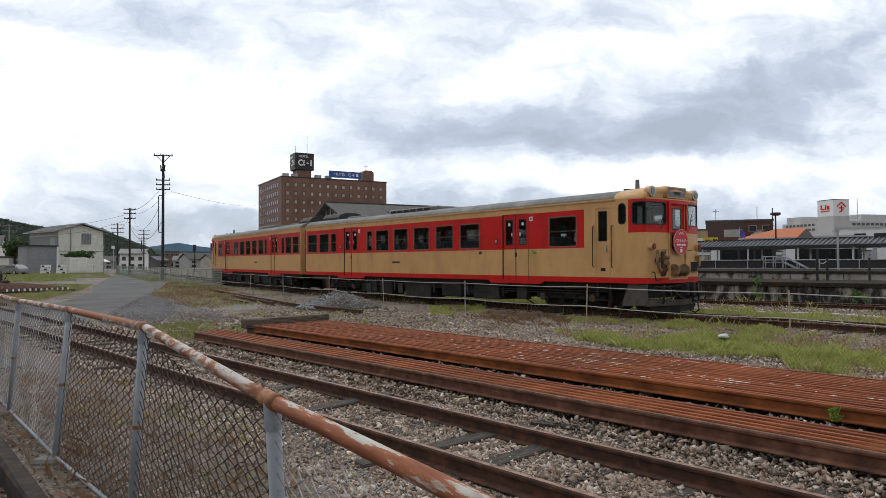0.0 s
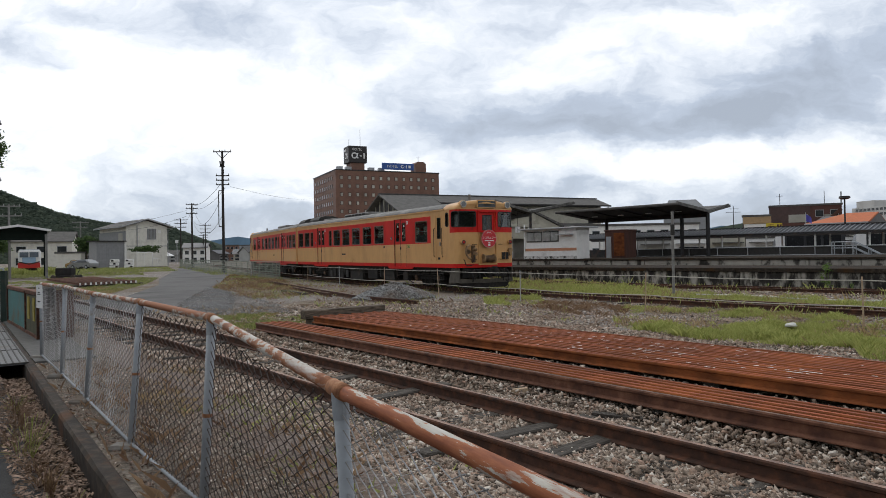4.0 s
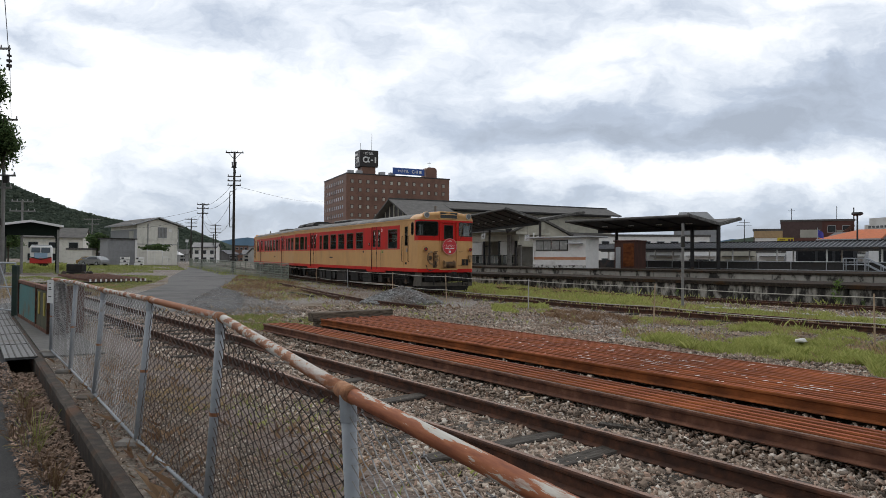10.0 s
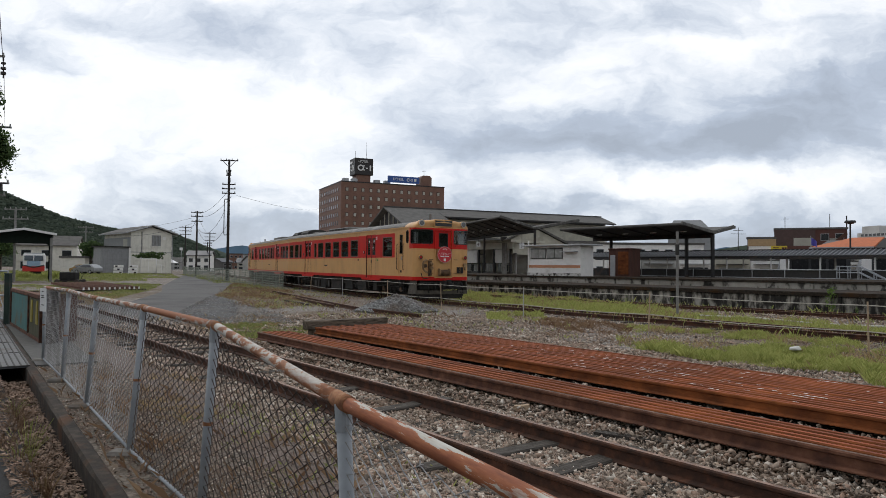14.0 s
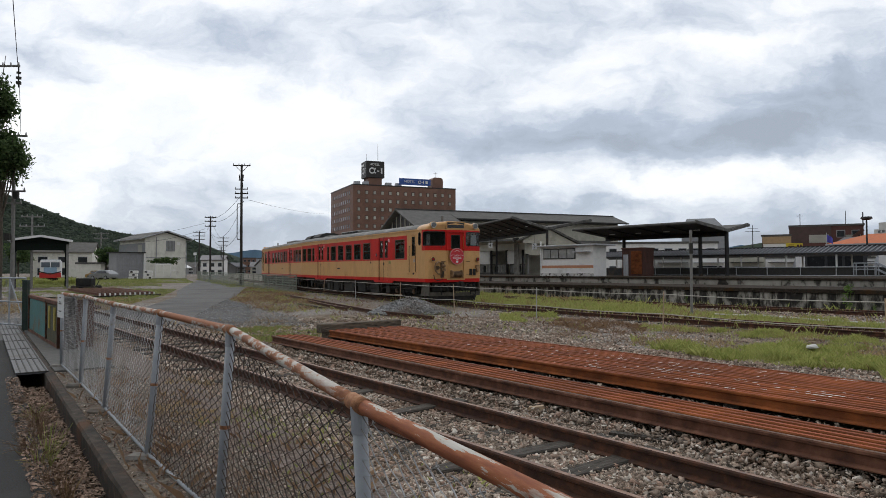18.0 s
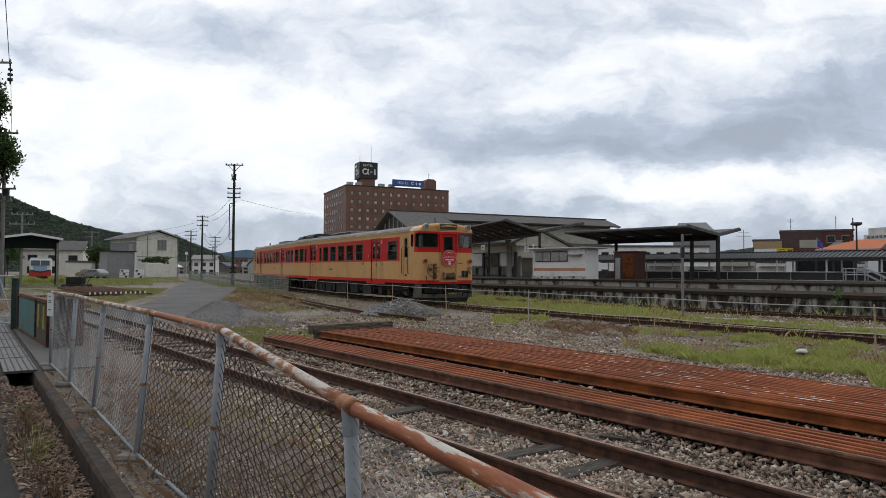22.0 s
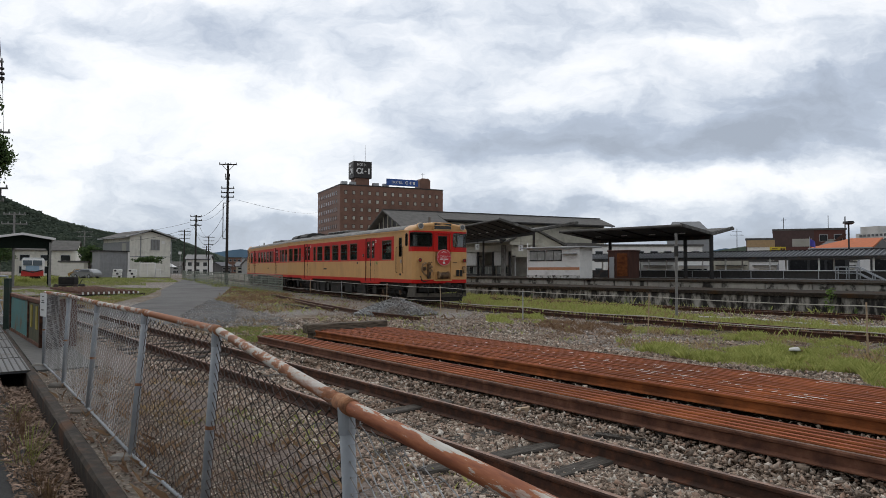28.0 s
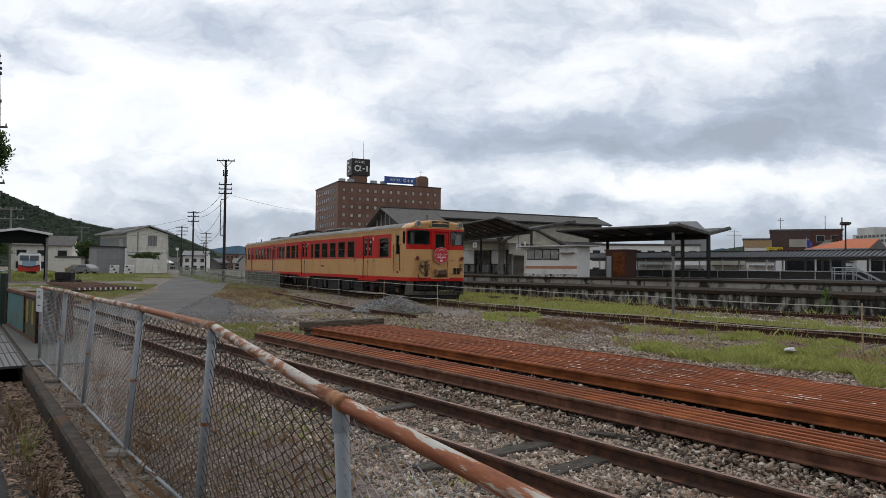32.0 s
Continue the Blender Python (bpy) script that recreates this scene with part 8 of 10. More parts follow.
def leaf_cloud(name, centre, radii, n, size, m, parent=None, seed=1, flat=0.0):
    """Clumped leaf cards with uneven outline and gaps, each a small bent quad."""
    g = np.random.default_rng(seed)
    k = max(6, n // 90)
    cl = g.normal(0, 0.46, (k, 3))
    cl = cl / np.maximum(1, np.linalg.norm(cl, axis=1, keepdims=True))
    pick = g.integers(0, k, n)
    p = cl[pick] + g.normal(0, 0.17, (n, 3))
    p = p * np.array(radii) + np.array(centre)
    a = g.normal(0, 1, (n, 3))
    a /= np.linalg.norm(a, axis=1, keepdims=True)
    b = np.cross(a, g.normal(0, 1, (n, 3)))
    b /= np.linalg.norm(b, axis=1, keepdims=True)
    s = size * g.uniform(0.6, 1.4, (n, 1))
    v = np.stack([p - a * s, p + b * s * 0.5, p + a * s, p - b * s * 0.5], 1).reshape(-1, 3)
    return mesh_np(name, v, np.arange(n * 4).reshape(-1, 4), m, parent)


def mesh_np(name, v, f, m, parent=None):
    me = bpy.data.meshes.new(name)
    k = f.shape[1]
    me.vertices.add(len(v))
    me.vertices.foreach_set("co", np.asarray(v, dtype=np.float32).ravel())
    me.loops.add(f.size)
    me.loops.foreach_set("vertex_index", f.astype(np.int32).ravel())
    me.polygons.add(len(f))
    me.polygons.foreach_set("loop_start", np.arange(0, f.size, k, dtype=np.int32))
    me.update(calc_edges=True)
    me.materials.append(m)
    ob = new(name, me)
    if parent is not None:
        ob.parent = parent
    return ob


def tree(x, y, z, h, r, seed, label, lean=0.0, n=2600, size=0.14, deep=0.0):
    t = thing("tree", label, "tree", at=(x, y, z))
    g = random.Random(seed)
    top = Vector((lean, 0, h * 0.62))
    tr = Shape().pipe([(0, 0, 0), (lean * 0.3, 0.05, h * 0.25), (lean * 0.7, 0, h * 0.45), tuple(top)], 0.14, 8)
    part("trunk", tr, BARK, t)
    for i in range(7):
        a = i * 0.9 + g.random()
        b = Vector((lean + math.cos(a) * r * 0.8, math.sin(a) * r * 0.8, h * g.uniform(0.6, 0.95)))
        part("limb", Shape().tube(Vector((lean * 0.7, 0, h * g.uniform(0.35, 0.5))), b, 0.06, 0.015, n=6), BARK, t)
    leaf_cloud("crown", (lean, 0, h * 0.75), (r, r, deep or h * 0.3), n, size, LEAF, t, seed)
    return t


tree(-24.9, 37.3, 0.05, 10.7, 1.25, 3, "dark green broadleaf tree beside the lane", n=11000, size=0.10, deep=1.25)
tree(-25.6, 37.0, 0.05, 14.6, 1.2, 8, "tall dark green tree beside the lane", n=7000, size=0.12, deep=1.6)
for i, (x, y, h, r) in enumerate(((-63.4, 125, 5.6, 1.7), (-80.5, 126, 6.5, 2.2), (-84, 120, 7, 2.6), (-88, 126, 8, 3.6))):
    tree(x, y, 0.3, h, r, 20 + i, "bushy green tree among the far houses", n=2200, size=0.22)
tree(-47.6, 113.2, 0.3, 4.0, 1.9, 24, "low spreading shrub behind the cabinets", n=1400, size=0.18, deep=0.55)


def utility_pole(x, y, z, h, arms, label, m=None, r=0.15, turn=20.0):
    t = thing("utility_pole", label, "utility pole", at=(x, y, z), rz=turn)
    part("shaft", Shape().tube((0, 0, 0), (0, 0, h), r, r * 0.7, n=12), m or POLE, t, smooth=False)
    for az, aw in arms:
        a = part("crossarm", Shape().box(0, 0, az, aw, 0.1, 0.1), m or POLE, t)
        k = max(2, int(aw / 0.45))
        for i in range(k + 1):
            px = -aw / 2 + 0.06 + i * (aw - 0.12) / k
            part("insulator", Shape().tube((px, 0, az + 0.1), (px, 0, az + 0.26), 0.05, 0.03, n=8), CERAMIC, a)
    return t


CERAMIC = mat("grey_insulator", two((0.28, 0.28, 0.27), 0.1), rough=0.35)
p = utility_pole(-20.86, 68, 0.12, 12.3, ((12.15, 1.75), (9.75, 1.3), (9.3, 1.3), (8.85, 1.3)), "tall dark wooden power pole with crossarms", turn=5)
part("brace", Shape().tube((-0.6, 0, 12.15), (0, 0, 11.5), 0.03, n=5).tube((0.6, 0, 12.15), (0, 0, 11.5), 0.03, n=5), POLE, p)
part("line_switch", Shape().box(0.0, -0.12, 10.65, 0.5, 0.1, 0.08).tube((-0.14, -0.15, 10.7), (-0.2, -0.15, 11.25), 0.06, n=8).tube((0.14, -0.15, 10.7), (0.2, -0.15, 11.25), 0.06, n=8).box(0.05, -0.14, 9.95, 0.24, 0.16, 0.5, ch=0.03), UNDER_GREY, p, "dark line switch clamped below the top arm")
part("conduit", Shape().pipe([(-0.1, 0, 8.3), (-0.38, 0, 8.3), (-0.42, 0, 8.1), (-0.42, 0, 4.9), (-0.38, 0, 4.7), (-0.1, 0, 4.7)], 0.045, 6), UNDER_GREY, p)
utility_pole(-33.5, 95, 0.28, 9.1, ((8.85, 1.6), (8.3, 1.6), (7.6, 1.5)), "dark wooden pole with three crossarms", turn=5)
utility_pole(-48.0, 130, 0.4, 8.9, ((8.6, 2.2), (7.9, 2.2), (7.2, 2.0)), "dark pole with crossarms by the houses", turn=10)
utility_pole(-50.0, 150, 0.45, 8.7, ((8.4, 2.4), (7.6, 2.2), (6.8, 2.0)), "dark pole with crossarms by the houses", turn=10)
utility_pole(-54.5, 162, 0.45, 7.0, ((6.6, 2.0), (6.0, 2.0)), "far dark pole with crossarms", turn=10)
utility_pole(-87.0, 124, 0.4, 9.0, ((8.6, 3.0), (7.4, 3.0), (6.4, 2.2)), "grey pole with wide crossarms", m=POLE_GREY, turn=15)
utility_pole(-66.0, 128, 0.4, 8.6, ((8.3, 2.8), (7.4, 2.4)), "grey pole with wide crossarms", m=POLE_GREY, turn=10)
utility_pole(-28.2, 38.2, 0.05, 13.6, ((13.35, 7.4),), "grey concrete pole with a long bracket arm", m=POLE_GREY, r=0.18, turn=0)
lp = utility_pole(-25.0, 38.6, 0.05, 9.7, ((9.4, 1.4), (6.2, 1.3), (5.5, 0.9)), "grey concrete pole with meters and brackets", m=POLE_GREY, r=0.12, turn=5)
part("meter_box", Shape().box(0.25, -0.2, 5.8, 0.25, 0.2, 0.4), UNDER_GREY, lp)
part("meter_box", Shape().box(-0.2, -0.2, 3.4, 0.3, 0.2, 0.4), UNDER_GREY, lp)
utility_pole(-37.15, 60, 0.1, 6.6, ((6.4, 1.8), (5.55, 2.1)), "grey pole with two crossarms behind the shelter", m=POLE_GREY, r=0.12, turn=10)

# overhead wires
W = thing("overhead_wires", "thin dark overhead power lines", "power line")
for a, b, d in (((-20.9, 68, 9.3), (-33.5, 95, 9.0), 0.6), ((-20.6, 68, 8.7), (-33.2, 95, 8.6), 0.7), ((-21.2, 68, 7.3), (-33.8, 95, 7.6), 1.8), ((-20.9, 68, 6.0), (-33.5, 95, 7.0), 2.0), ((-20.1, 68, 8.8), (-42, 246, 22.9), 0.9),
                ((-33.5, 95, 9.0), (-50, 150, 8.8), 0.8), ((-33.5, 95, 8.4), (-48, 130, 8.6), 0.8), ((-34.2, 95, 8.4), (-70, 128, 9.0), 1.2), ((-34.2, 95, 7.6), (-66, 128, 8.2), 1.4), ((-48, 130, 8.5), (-87, 124, 8.6), 1.5),
                ((-24.5, 38.2, 12.3), (-76, 120, 16.2), 1.0), ((-24.5, 38.2, 12.3), (-9.5, 14, 11.5), 0.15),):
    part("wire", Shape().pipe(sag(a, b, d, 10), 0.018, 4), STEEL_BLACK, W, fix=False)
hi = thing("line_insulator", "dark insulator string under the bracket arm", "insulator", at=(-24.55, 38.2, 12.2))
part("string", Shape().tube((0, 0, 0), (0, 0, 1.2), 0.03, n=6).tube((0, 0, 0.2), (0, 0, 0.35), 0.14, n=10).tube((0, 0, 0.5), (0, 0, 0.62), 0.14, n=10).tube((0, 0, 0.8), (0, 0, 0.9), 0.12, n=10), UNDER_GREY, hi)


def lane_fence():
    t = thing("lane_fence", "grey-green wire fence along the lane", "fence")
    pts = [Vector(q) for q in ((-10.9, 48.5, 0.1), (-15.5, 57.0, 0.12), (-20.6, 66.5, 0.17), (-25.6, 77, 0.21), (-31, 88, 0.25), (-37, 101, 0.3), (-43.5, 117, 0.37))]
    h = 1.22
    for a, b in zip(pts, pts[1:]):
        n = max(2, round((b - a).length / 2.0))
        for i in range(n):
            q = a.lerp(b, i / n)
            part("post", Shape().tube(q, q + Vector((0, 0, h)), 0.03, n=6), FENCE_MESH, t)
        part("top_rail", Shape().tube(a + Vector((0, 0, h)), b + Vector((0, 0, h)), 0.03, n=6), FENCE_MESH, t)
        m = Shape()
        k = int((b - a).length / 0.085)
        for i in range(k):
            q = a.lerp(b, i / k)
            m.faces([q, q + (b - a).normalized() * 0.035, q + (b - a).normalized() * 0.035 + Vector((0, 0, h)), q + Vector((0, 0, h))], [(0, 1, 2, 3)])
        for z in (0.12, 0.3, 0.48, 0.66, 0.84, 1.02):
            m.beam(a + Vector((0, 0, z)), b + Vector((0, 0, z)), 0.01, 0.035)
        part("mesh_panel", m, FENCE_MESH, t, fix=False)


FENCE_MESH = mat("faded_green_wire", two((0.22, 0.245, 0.20), 0.15), scale=2, rough=0.7)
lane_fence()


SHELTER_DARK = mat("black_green_boarding", two((0.006, 0.011, 0.008), 0.3), scale=4, rough=0.8, spec=0.15)


# grey-blue base colour stands in for a reflection on the railbus's windscreen
WIN_BUS = mat("reflection_toned_windscreen", two((0.12, 0.145, 0.17), 0.2), scale=2, rough=0.2, spec=0.6)




def cart_shelter():
    """Small gabled roof on posts over a trolley track."""
    K = SHELTER_DARK
    t = thing("cart_shelter", "small gabled shelter on dark posts over a track", "shelter", at=(-36.35, 60, 0.1), rz=31)
    for x in (-2.1, 2.1):
        for y in (0, 4.5):
            part("post", Shape().box(x, y, 0, 0.2, 0.2, 4.0), K if x < 0 or y else POST_DULL, t)
    for s in (-1, 1):
        part("roof", slab((0, -0.4, 4.75), (0, 5.0, 4.75), (s * 2.45, 5.0, 4.35), (s * 2.45, -0.4, 4.35), 0.1), LIGHT_GREY, t)
    part("gable_board", Shape().faces([(-2.2, 0, 3.45), (2.2, 0, 3.45), (2.2, 0, 4.25), (0, 0, 4.6), (-2.2, 0, 4.25), (-2.2, 0.1, 3.45), (2.2, 0.1, 3.45), (2.2, 0.1, 4.25), (0, 0.1, 4.6), (-2.2, 0.1, 4.25)], [(0, 1, 2, 3, 4), (9, 8, 7, 6, 5), (0, 5, 6, 1), (1, 6, 7, 2), (2, 7, 8, 3), (3, 8, 9, 4), (4, 9, 5, 0)]), K, t, "dark green gable boarding")
    for s in (-1, 1):
        part("barge_board", Shape().beam((0, -0.44, 4.72), (s * 2.5, -0.44, 4.3), 0.06, 0.2), SIGN_WHITE, t, "white roof edge")
        part("knee_brace", Shape().beam((s * 2.1, 0, 3.1), (s * 1.5, 0, 3.8), 0.1, 0.1), K, t)
    part("ceiling_board", Shape().box(0, 2.3, 4.1, 4.2, 4.6, 0.06), K, t, "dark green boarded ceiling")
    part("side_wall", Shape().box(-2.0, 2.25, 0.0, 0.1, 4.3, 4.0), K, t)
    r = thing("rail_bus", "small red, white and blue railbus front", "railbus", at=(-44.9, 76, 0.9), rz=28)
    part("body", Shape().box(0, 1.6, 0.0, 2.1, 3.2, 2.0, ch=0.1), SIGN_WHITE, r)
    part("red_skirt", Shape().box(0, -0.03, 0.0, 2.14, 0.1, 0.62, ch=0.03), BUS_RED, r, "red lower front")
    part("blue_panel", Shape().box(0, -0.04, 0.55, 1.3, 0.1, 0.65, ch=0.04), BLUE_BUS, r)
    part("windscreen", Shape().box(0, -0.05, 1.22, 1.8, 0.08, 0.56, ch=0.02), WIN_BUS, r)
    part("pillar", Shape().box(0, -0.1, 1.2, 0.08, 0.05, 0.6), SIGN_WHITE, r)
    part("nose_stripe", Shape().beam((-1.05, -0.1, 0.72), (0, -0.1, 0.45), 0.05, 0.12).beam((0, -0.1, 0.45), (1.05, -0.1, 0.72), 0.05, 0.12), STEEL_BLACK, r, "dark curved stripe")
    part("roof_panel", Shape().box(0, 1.6, 2.0, 1.9, 3.0, 0.1, ch=0.04), LIGHT_GREY, r)
    part("underframe", Shape().box(0, 1.6, -0.7, 1.6, 2.8, 0.7), UNDER, r)


cart_shelter()


def mobile_cart():
    """Dark machine on the grass between the shelter and the rail stack."""
    t = thing("track_trolley", "dark track trolley with a rusty engine cover", "trolley", at=(-30.3, 56.5, 0.1), rz=0)
    part("frame", Shape().box(0, 0, 0.2, 1.9, 1.1, 0.16, ch=0.03), UNDER, t)
    part("cover", Shape().box(-0.1, 0, 0.36, 1.3, 0.8, 0.62, ch=0.06), UNDER, t)
    part("handle", Shape().tube((0.8, 0, 0.3), (1.05, 0, 0.8), 0.03, n=6), UNDER, t)
    for x in (-0.8, 0.8):
        for s in (-1, 1):
            part("wheel", Shape().tube((x, s * 0.55, 0.2), (x, s * 0.62, 0.2), 0.2, n=14), STEEL_TYRE, t)


mobile_cart()
far_car(CAR_SILVER, -53.2, 104, 160, "silver car parked by the shed", z=0.32)
far_car(CAR_OCHRE, -55.6, 107, 150, "ochre hatchback parked beside the silver car", z=0.3)


def far_rails():
    """A layer of rusty rails with white-painted ends, on the grass."""
    t = thing("rail_stack", "layer of rusty rails with white-painted ends", "rail stack", at=(-20.6, 39.6, 0.12), rz=0)
    me = fixed(Shape().prism([(-x, y) for x, y in RAIL], (0, 0, 0), (15, 0, 0)).mesh("rail", RUST_SHADE))
    en = fixed(Shape().box(-0.01, 0, 0.0, 0.03, 0.1, 0.15).mesh("painted_end", SIGN_WHITE))
    d = Vector((0.055, 0.26, 0))
    for i in range(10, 22):
        o = new("rail", me)
        o.parent = t
        o.matrix_basis = Matrix.Translation(Vector((-2.6 + i * 0.19, i * 0.26 - 1.0, 0.05))) @ pose(0, 0, 0, 0, 0, 126)
        q = new("painted_end", en)
        q.parent = o
        o["label"] = "rusty rail with white end"
    part("bearer", Shape().beam((-3.2, -0.6, 0.0), (1.6, 4.9, 0.0), 0.2, 0.1), TIMBER, t)


far_rails()


def bunker():
    """Low panelled enclosure by the gate: teal sheet and rusty boards between brown frames."""
    a, b = Vector((-11.6, 18.7, 0)), Vector((-8.3, 14.4, 0))
    ang = math.degrees(math.atan2((b - a).y, (b - a).x))
    t = thing("panel_enclosure", "low enclosure with faded teal panel and rusty frame", "enclosure", at=tuple(a), rz=ang)
    L, h = (b - a).length, 1.02
    part("teal_panel", Shape().box(L * 0.335, 0, 0.12, L * 0.63, 0.04, h - 0.2), TEAL, t, "faded teal sheet panel")
    part("board_panel", Shape().box(L * 0.83, 0, 0.12, L * 0.33, 0.04, h - 0.2), BOARD_GREEN, t, "weathered green-brown boards")
    for x in (0.75, 0.9):
        part("notice", Shape().box(L * x, -0.03, 0.4, 0.22, 0.02, 0.5), YELLOW_OLD, t, "faded yellow notice")
    part("top_beam", Shape().box(L / 2, 0.02, h - 0.06, L + 0.1, 0.12, 0.09, ch=0.01), RUST_SHADE, t)
    part("bottom_beam", Shape().box(L / 2, 0, 0.03, L, 0.09, 0.09), RUST_SHADE, t)
    for x in (0.02, L * 0.655, L - 0.02):
        part("upright", Shape().box(x, 0, 0, 0.08, 0.1, h), RUST_DARK, t)
    part("end_panel", Shape().box(L, 0.35, 0.05, 0.06, 0.6, h), BROWN_TIMBER, t)
    part("cover", Shape().box(L / 2, 0.45, h - 0.16, L, 0.7, 0.06), RUST_DARK, t, "rusty cover plate")
    part("end_post", Shape().box(L + 0.2, 0.15, 0, 0.24, 0.24, h + 0.12, ch=0.02), STEEL_BLACK, t)
    g = thing("gate_post", "dark green square steel gate post", "gate post", at=(-11.85, 18.9, 0))
    part("post", Shape().box(0, 0, 0, 0.14, 0.14, 1.42, ch=0.01), GREEN_STEEL, g)
    part("cap", Shape().box(0, 0, 1.42, 0.16, 0.16, 0.03, ch=0.01), GREEN_STEEL, g)
    q = thing("steel_gate", "grey galvanised mesh gate standing open", "gate", at=(-12.3, 19.6, 0.05), rz=150)
    for z in (0.08, 0.75, 1.45):
        part("gate_rail", Shape().tube((0, 0, z), (2.6, 0, z), 0.025, n=8), GALV, q)
    for x in (0, 0.87, 1.74, 2.6):
        part("gate_bar", Shape().tube((x, 0, 0.08), (x, 0, 1.45), 0.025, n=8), GALV, q)
    part("gate_brace", Shape().tube((0, 0, 0.08), (0.87, 0, 1.45), 0.015, n=6), GALV, q)
    ms = Shape()
    for i in range(40):
        ms.tube((i * 0.065, 0, 0.08), (i * 0.065, 0, 1.45), 0.003, n=3, caps=False)
    part("gate_mesh", ms, GALV, q, fix=False)


BOARD_GREEN = mat("weathered_green_boards", ((0.3, (0.05, 0.05, 0.03)), (0.6, (0.11, 0.105, 0.06)), (0.8, (0.16, 0.13, 0.08))), scale=4, detail=9, rough=0.85, stretch=(3, 1, 0.4))
YELLOW_OLD = mat("faded_yellow_board", two((0.33, 0.27, 0.06), 0.25), scale=4, rough=0.8)
bunker()


def fence_sign():
    t = thing("fence_notice", "small white notice board wired to the fence", "sign", at=(-6.42, 11.25, 0.93), rz=-42)
    part("board", Shape().box(0, -0.05, 0, 0.26, 0.008, 0.38), SIGN_WHITE, t)
    for z, w in ((0.32, 0.06), (0.25, 0.1), (0.22, 0.13), (0.1, 0.12)):
        part("writing_bar", Shape().box(0, -0.057, z, w, 0.003, 0.014), UNDER, t)


fence_sign()


def grate():
    """Steel grating over the drain before the gate."""
    t = thing("drain_grating", "ribbed steel grating over the drain", "grating")
    c, m = 9.25, 13
    part("plate", Shape().faces([along(c, -0.06, 0.03), along(c + m, -0.06, 0.03), along(c + m, 0.40, 0.03), along(c, 0.40, 0.03), along(c, -0.06, 0.06), along(c + m, -0.06, 0.06), along(c + m, 0.40, 0.06), along(c, 0.40, 0.06)], [(3, 2, 1, 0), (4, 5, 6, 7), (0, 1, 5, 4), (1, 2, 6, 5), (2, 3, 7, 6), (3, 0, 4, 7)]), GRATE, t)
    for i in range(5):
        part("rib", Shape().beam(along(c, -0.03 + i * 0.09, 0.065), along(c + m, -0.03 + i * 0.09, 0.065), 0.02, 0.014), UNDER_GREY, t)
    for i in range(7):
        part("seam", Shape().beam(along(c + i * 2.0, -0.06, 0.063), along(c + i * 2.0, 0.40, 0.063), 0.03, 0.012), UNDER_GREY, t)
    strip("crossing_slab", 9.3, 24, -1.05, -0.15, -0.3, 0.052, SLAB, "concrete slab before the gate", "pavement")


SLAB = mat("grimy_concrete_slab", ((0.3, (0.068, 0.06596, 0.0612)), (0.6, (0.1088, 0.1054, 0.0986)), (0.8, (0.1428, 0.1394, 0.1292))), scale=8, detail=9, rough=0.92, bump=0.1)
GRATE = mat("dull_grating_steel", two((0.102, 0.105, 0.108), 0.15), scale=8, rough=0.55, metal=0.4, stain=(0.072, 0.06, 0.051), stain_scale=1.5)
grate()


def lane():
    """The asphalt lane that bends away between the yard and the shed."""
    left = [(-23, 18), (-15.6, 24), (-13.9, 31), (-16.9, 42), (-20.9, 52), (-27, 70), (-37, 100), (-43, 118), (-52, 150)]
    right = [(-13, 14.5), (-7.9, 19.4), (-9.7, 27), (-12.4, 38), (-15.0, 49), (-18.6, 62), (-30, 86), (-38.5, 106), (-48, 150)]
    sh = Shape()
    pts = []
    for (a, b), (c, d) in zip(left, right):
        for k in range(5):
            u = k / 4
            x, y = a + (c - a) * u, b + (d - b) * u
            pts.append((x, y, rise(x, y) + 0.012 + 0.02 * math.sin(math.pi * u)))
    fs = [(i * 5 + k, i * 5 + k + 1, (i + 1) * 5 + k + 1, (i + 1) * 5 + k) for i in range(len(left) - 1) for k in range(4)]
    sh.faces(pts, fs)
    solo("road", sh, LANE, "grey worn asphalt lane leading away", "road", kind="structure", smooth=True)


LANE = mat("pale_worn_asphalt", ((0.3, (0.105, 0.102, 0.099)), (0.55, (0.155, 0.151, 0.146)), (0.75, (0.205, 0.2, 0.192))), scale=40, rough=0.95, bump=0.15, spec=0.15, stain=(0.085, 0.083, 0.081), stain_scale=0.22, stain_at=(0.47, 0.66))
lane()


def gravel_patch():
    """Dark fine gravel spilled beside the lane."""
    a = [(-7.6, 19.0), (-9.1, 23.85), (-10.6, 30), (-11.7, 34), (-12.1, 36.5)]
    b = [(-6.2, 19.8), (-6.5, 22.5), (-8.6, 29.5), (-10.4, 34), (-11.9, 36.7)]
    sh = Shape()
    k = 6
    for i, ((x0, y0), (x1, y1)) in enumerate(zip(a, b)):
        for j in range(k + 1):
            u = j / k
            x, y = x0 + (x1 - x0) * u, y0 + (y1 - y0) * u
            x += 0.5 * noise.noise((i * 1.7, j * 0.9, 3.0)) * (1 if j in (0, k) else 0)
            sh.v.append((x, y, rise(x, y) + (0.045 if 0 < j < k and 0 < i < len(a) - 1 else -0.03)))
    for i in range(len(a) - 1):
        for j in range(k):
            p = i * (k + 1) + j
            sh.f.append((p, p + 1, p + k + 2, p + k + 1)), sh.s.append(0)
    solo("gravel_patch", sh, GRAVEL_DARK, "dark fine gravel spread beside the lane", "gravel", kind="structure", smooth=True)


gravel_patch()


HOUSE_GREY = mat("dull_far_house_wall", two((0.34, 0.335, 0.32), 0.15), scale=0.8, detail=8, rough=0.85, stain=(0.22, 0.215, 0.20), stain_scale=0.4)


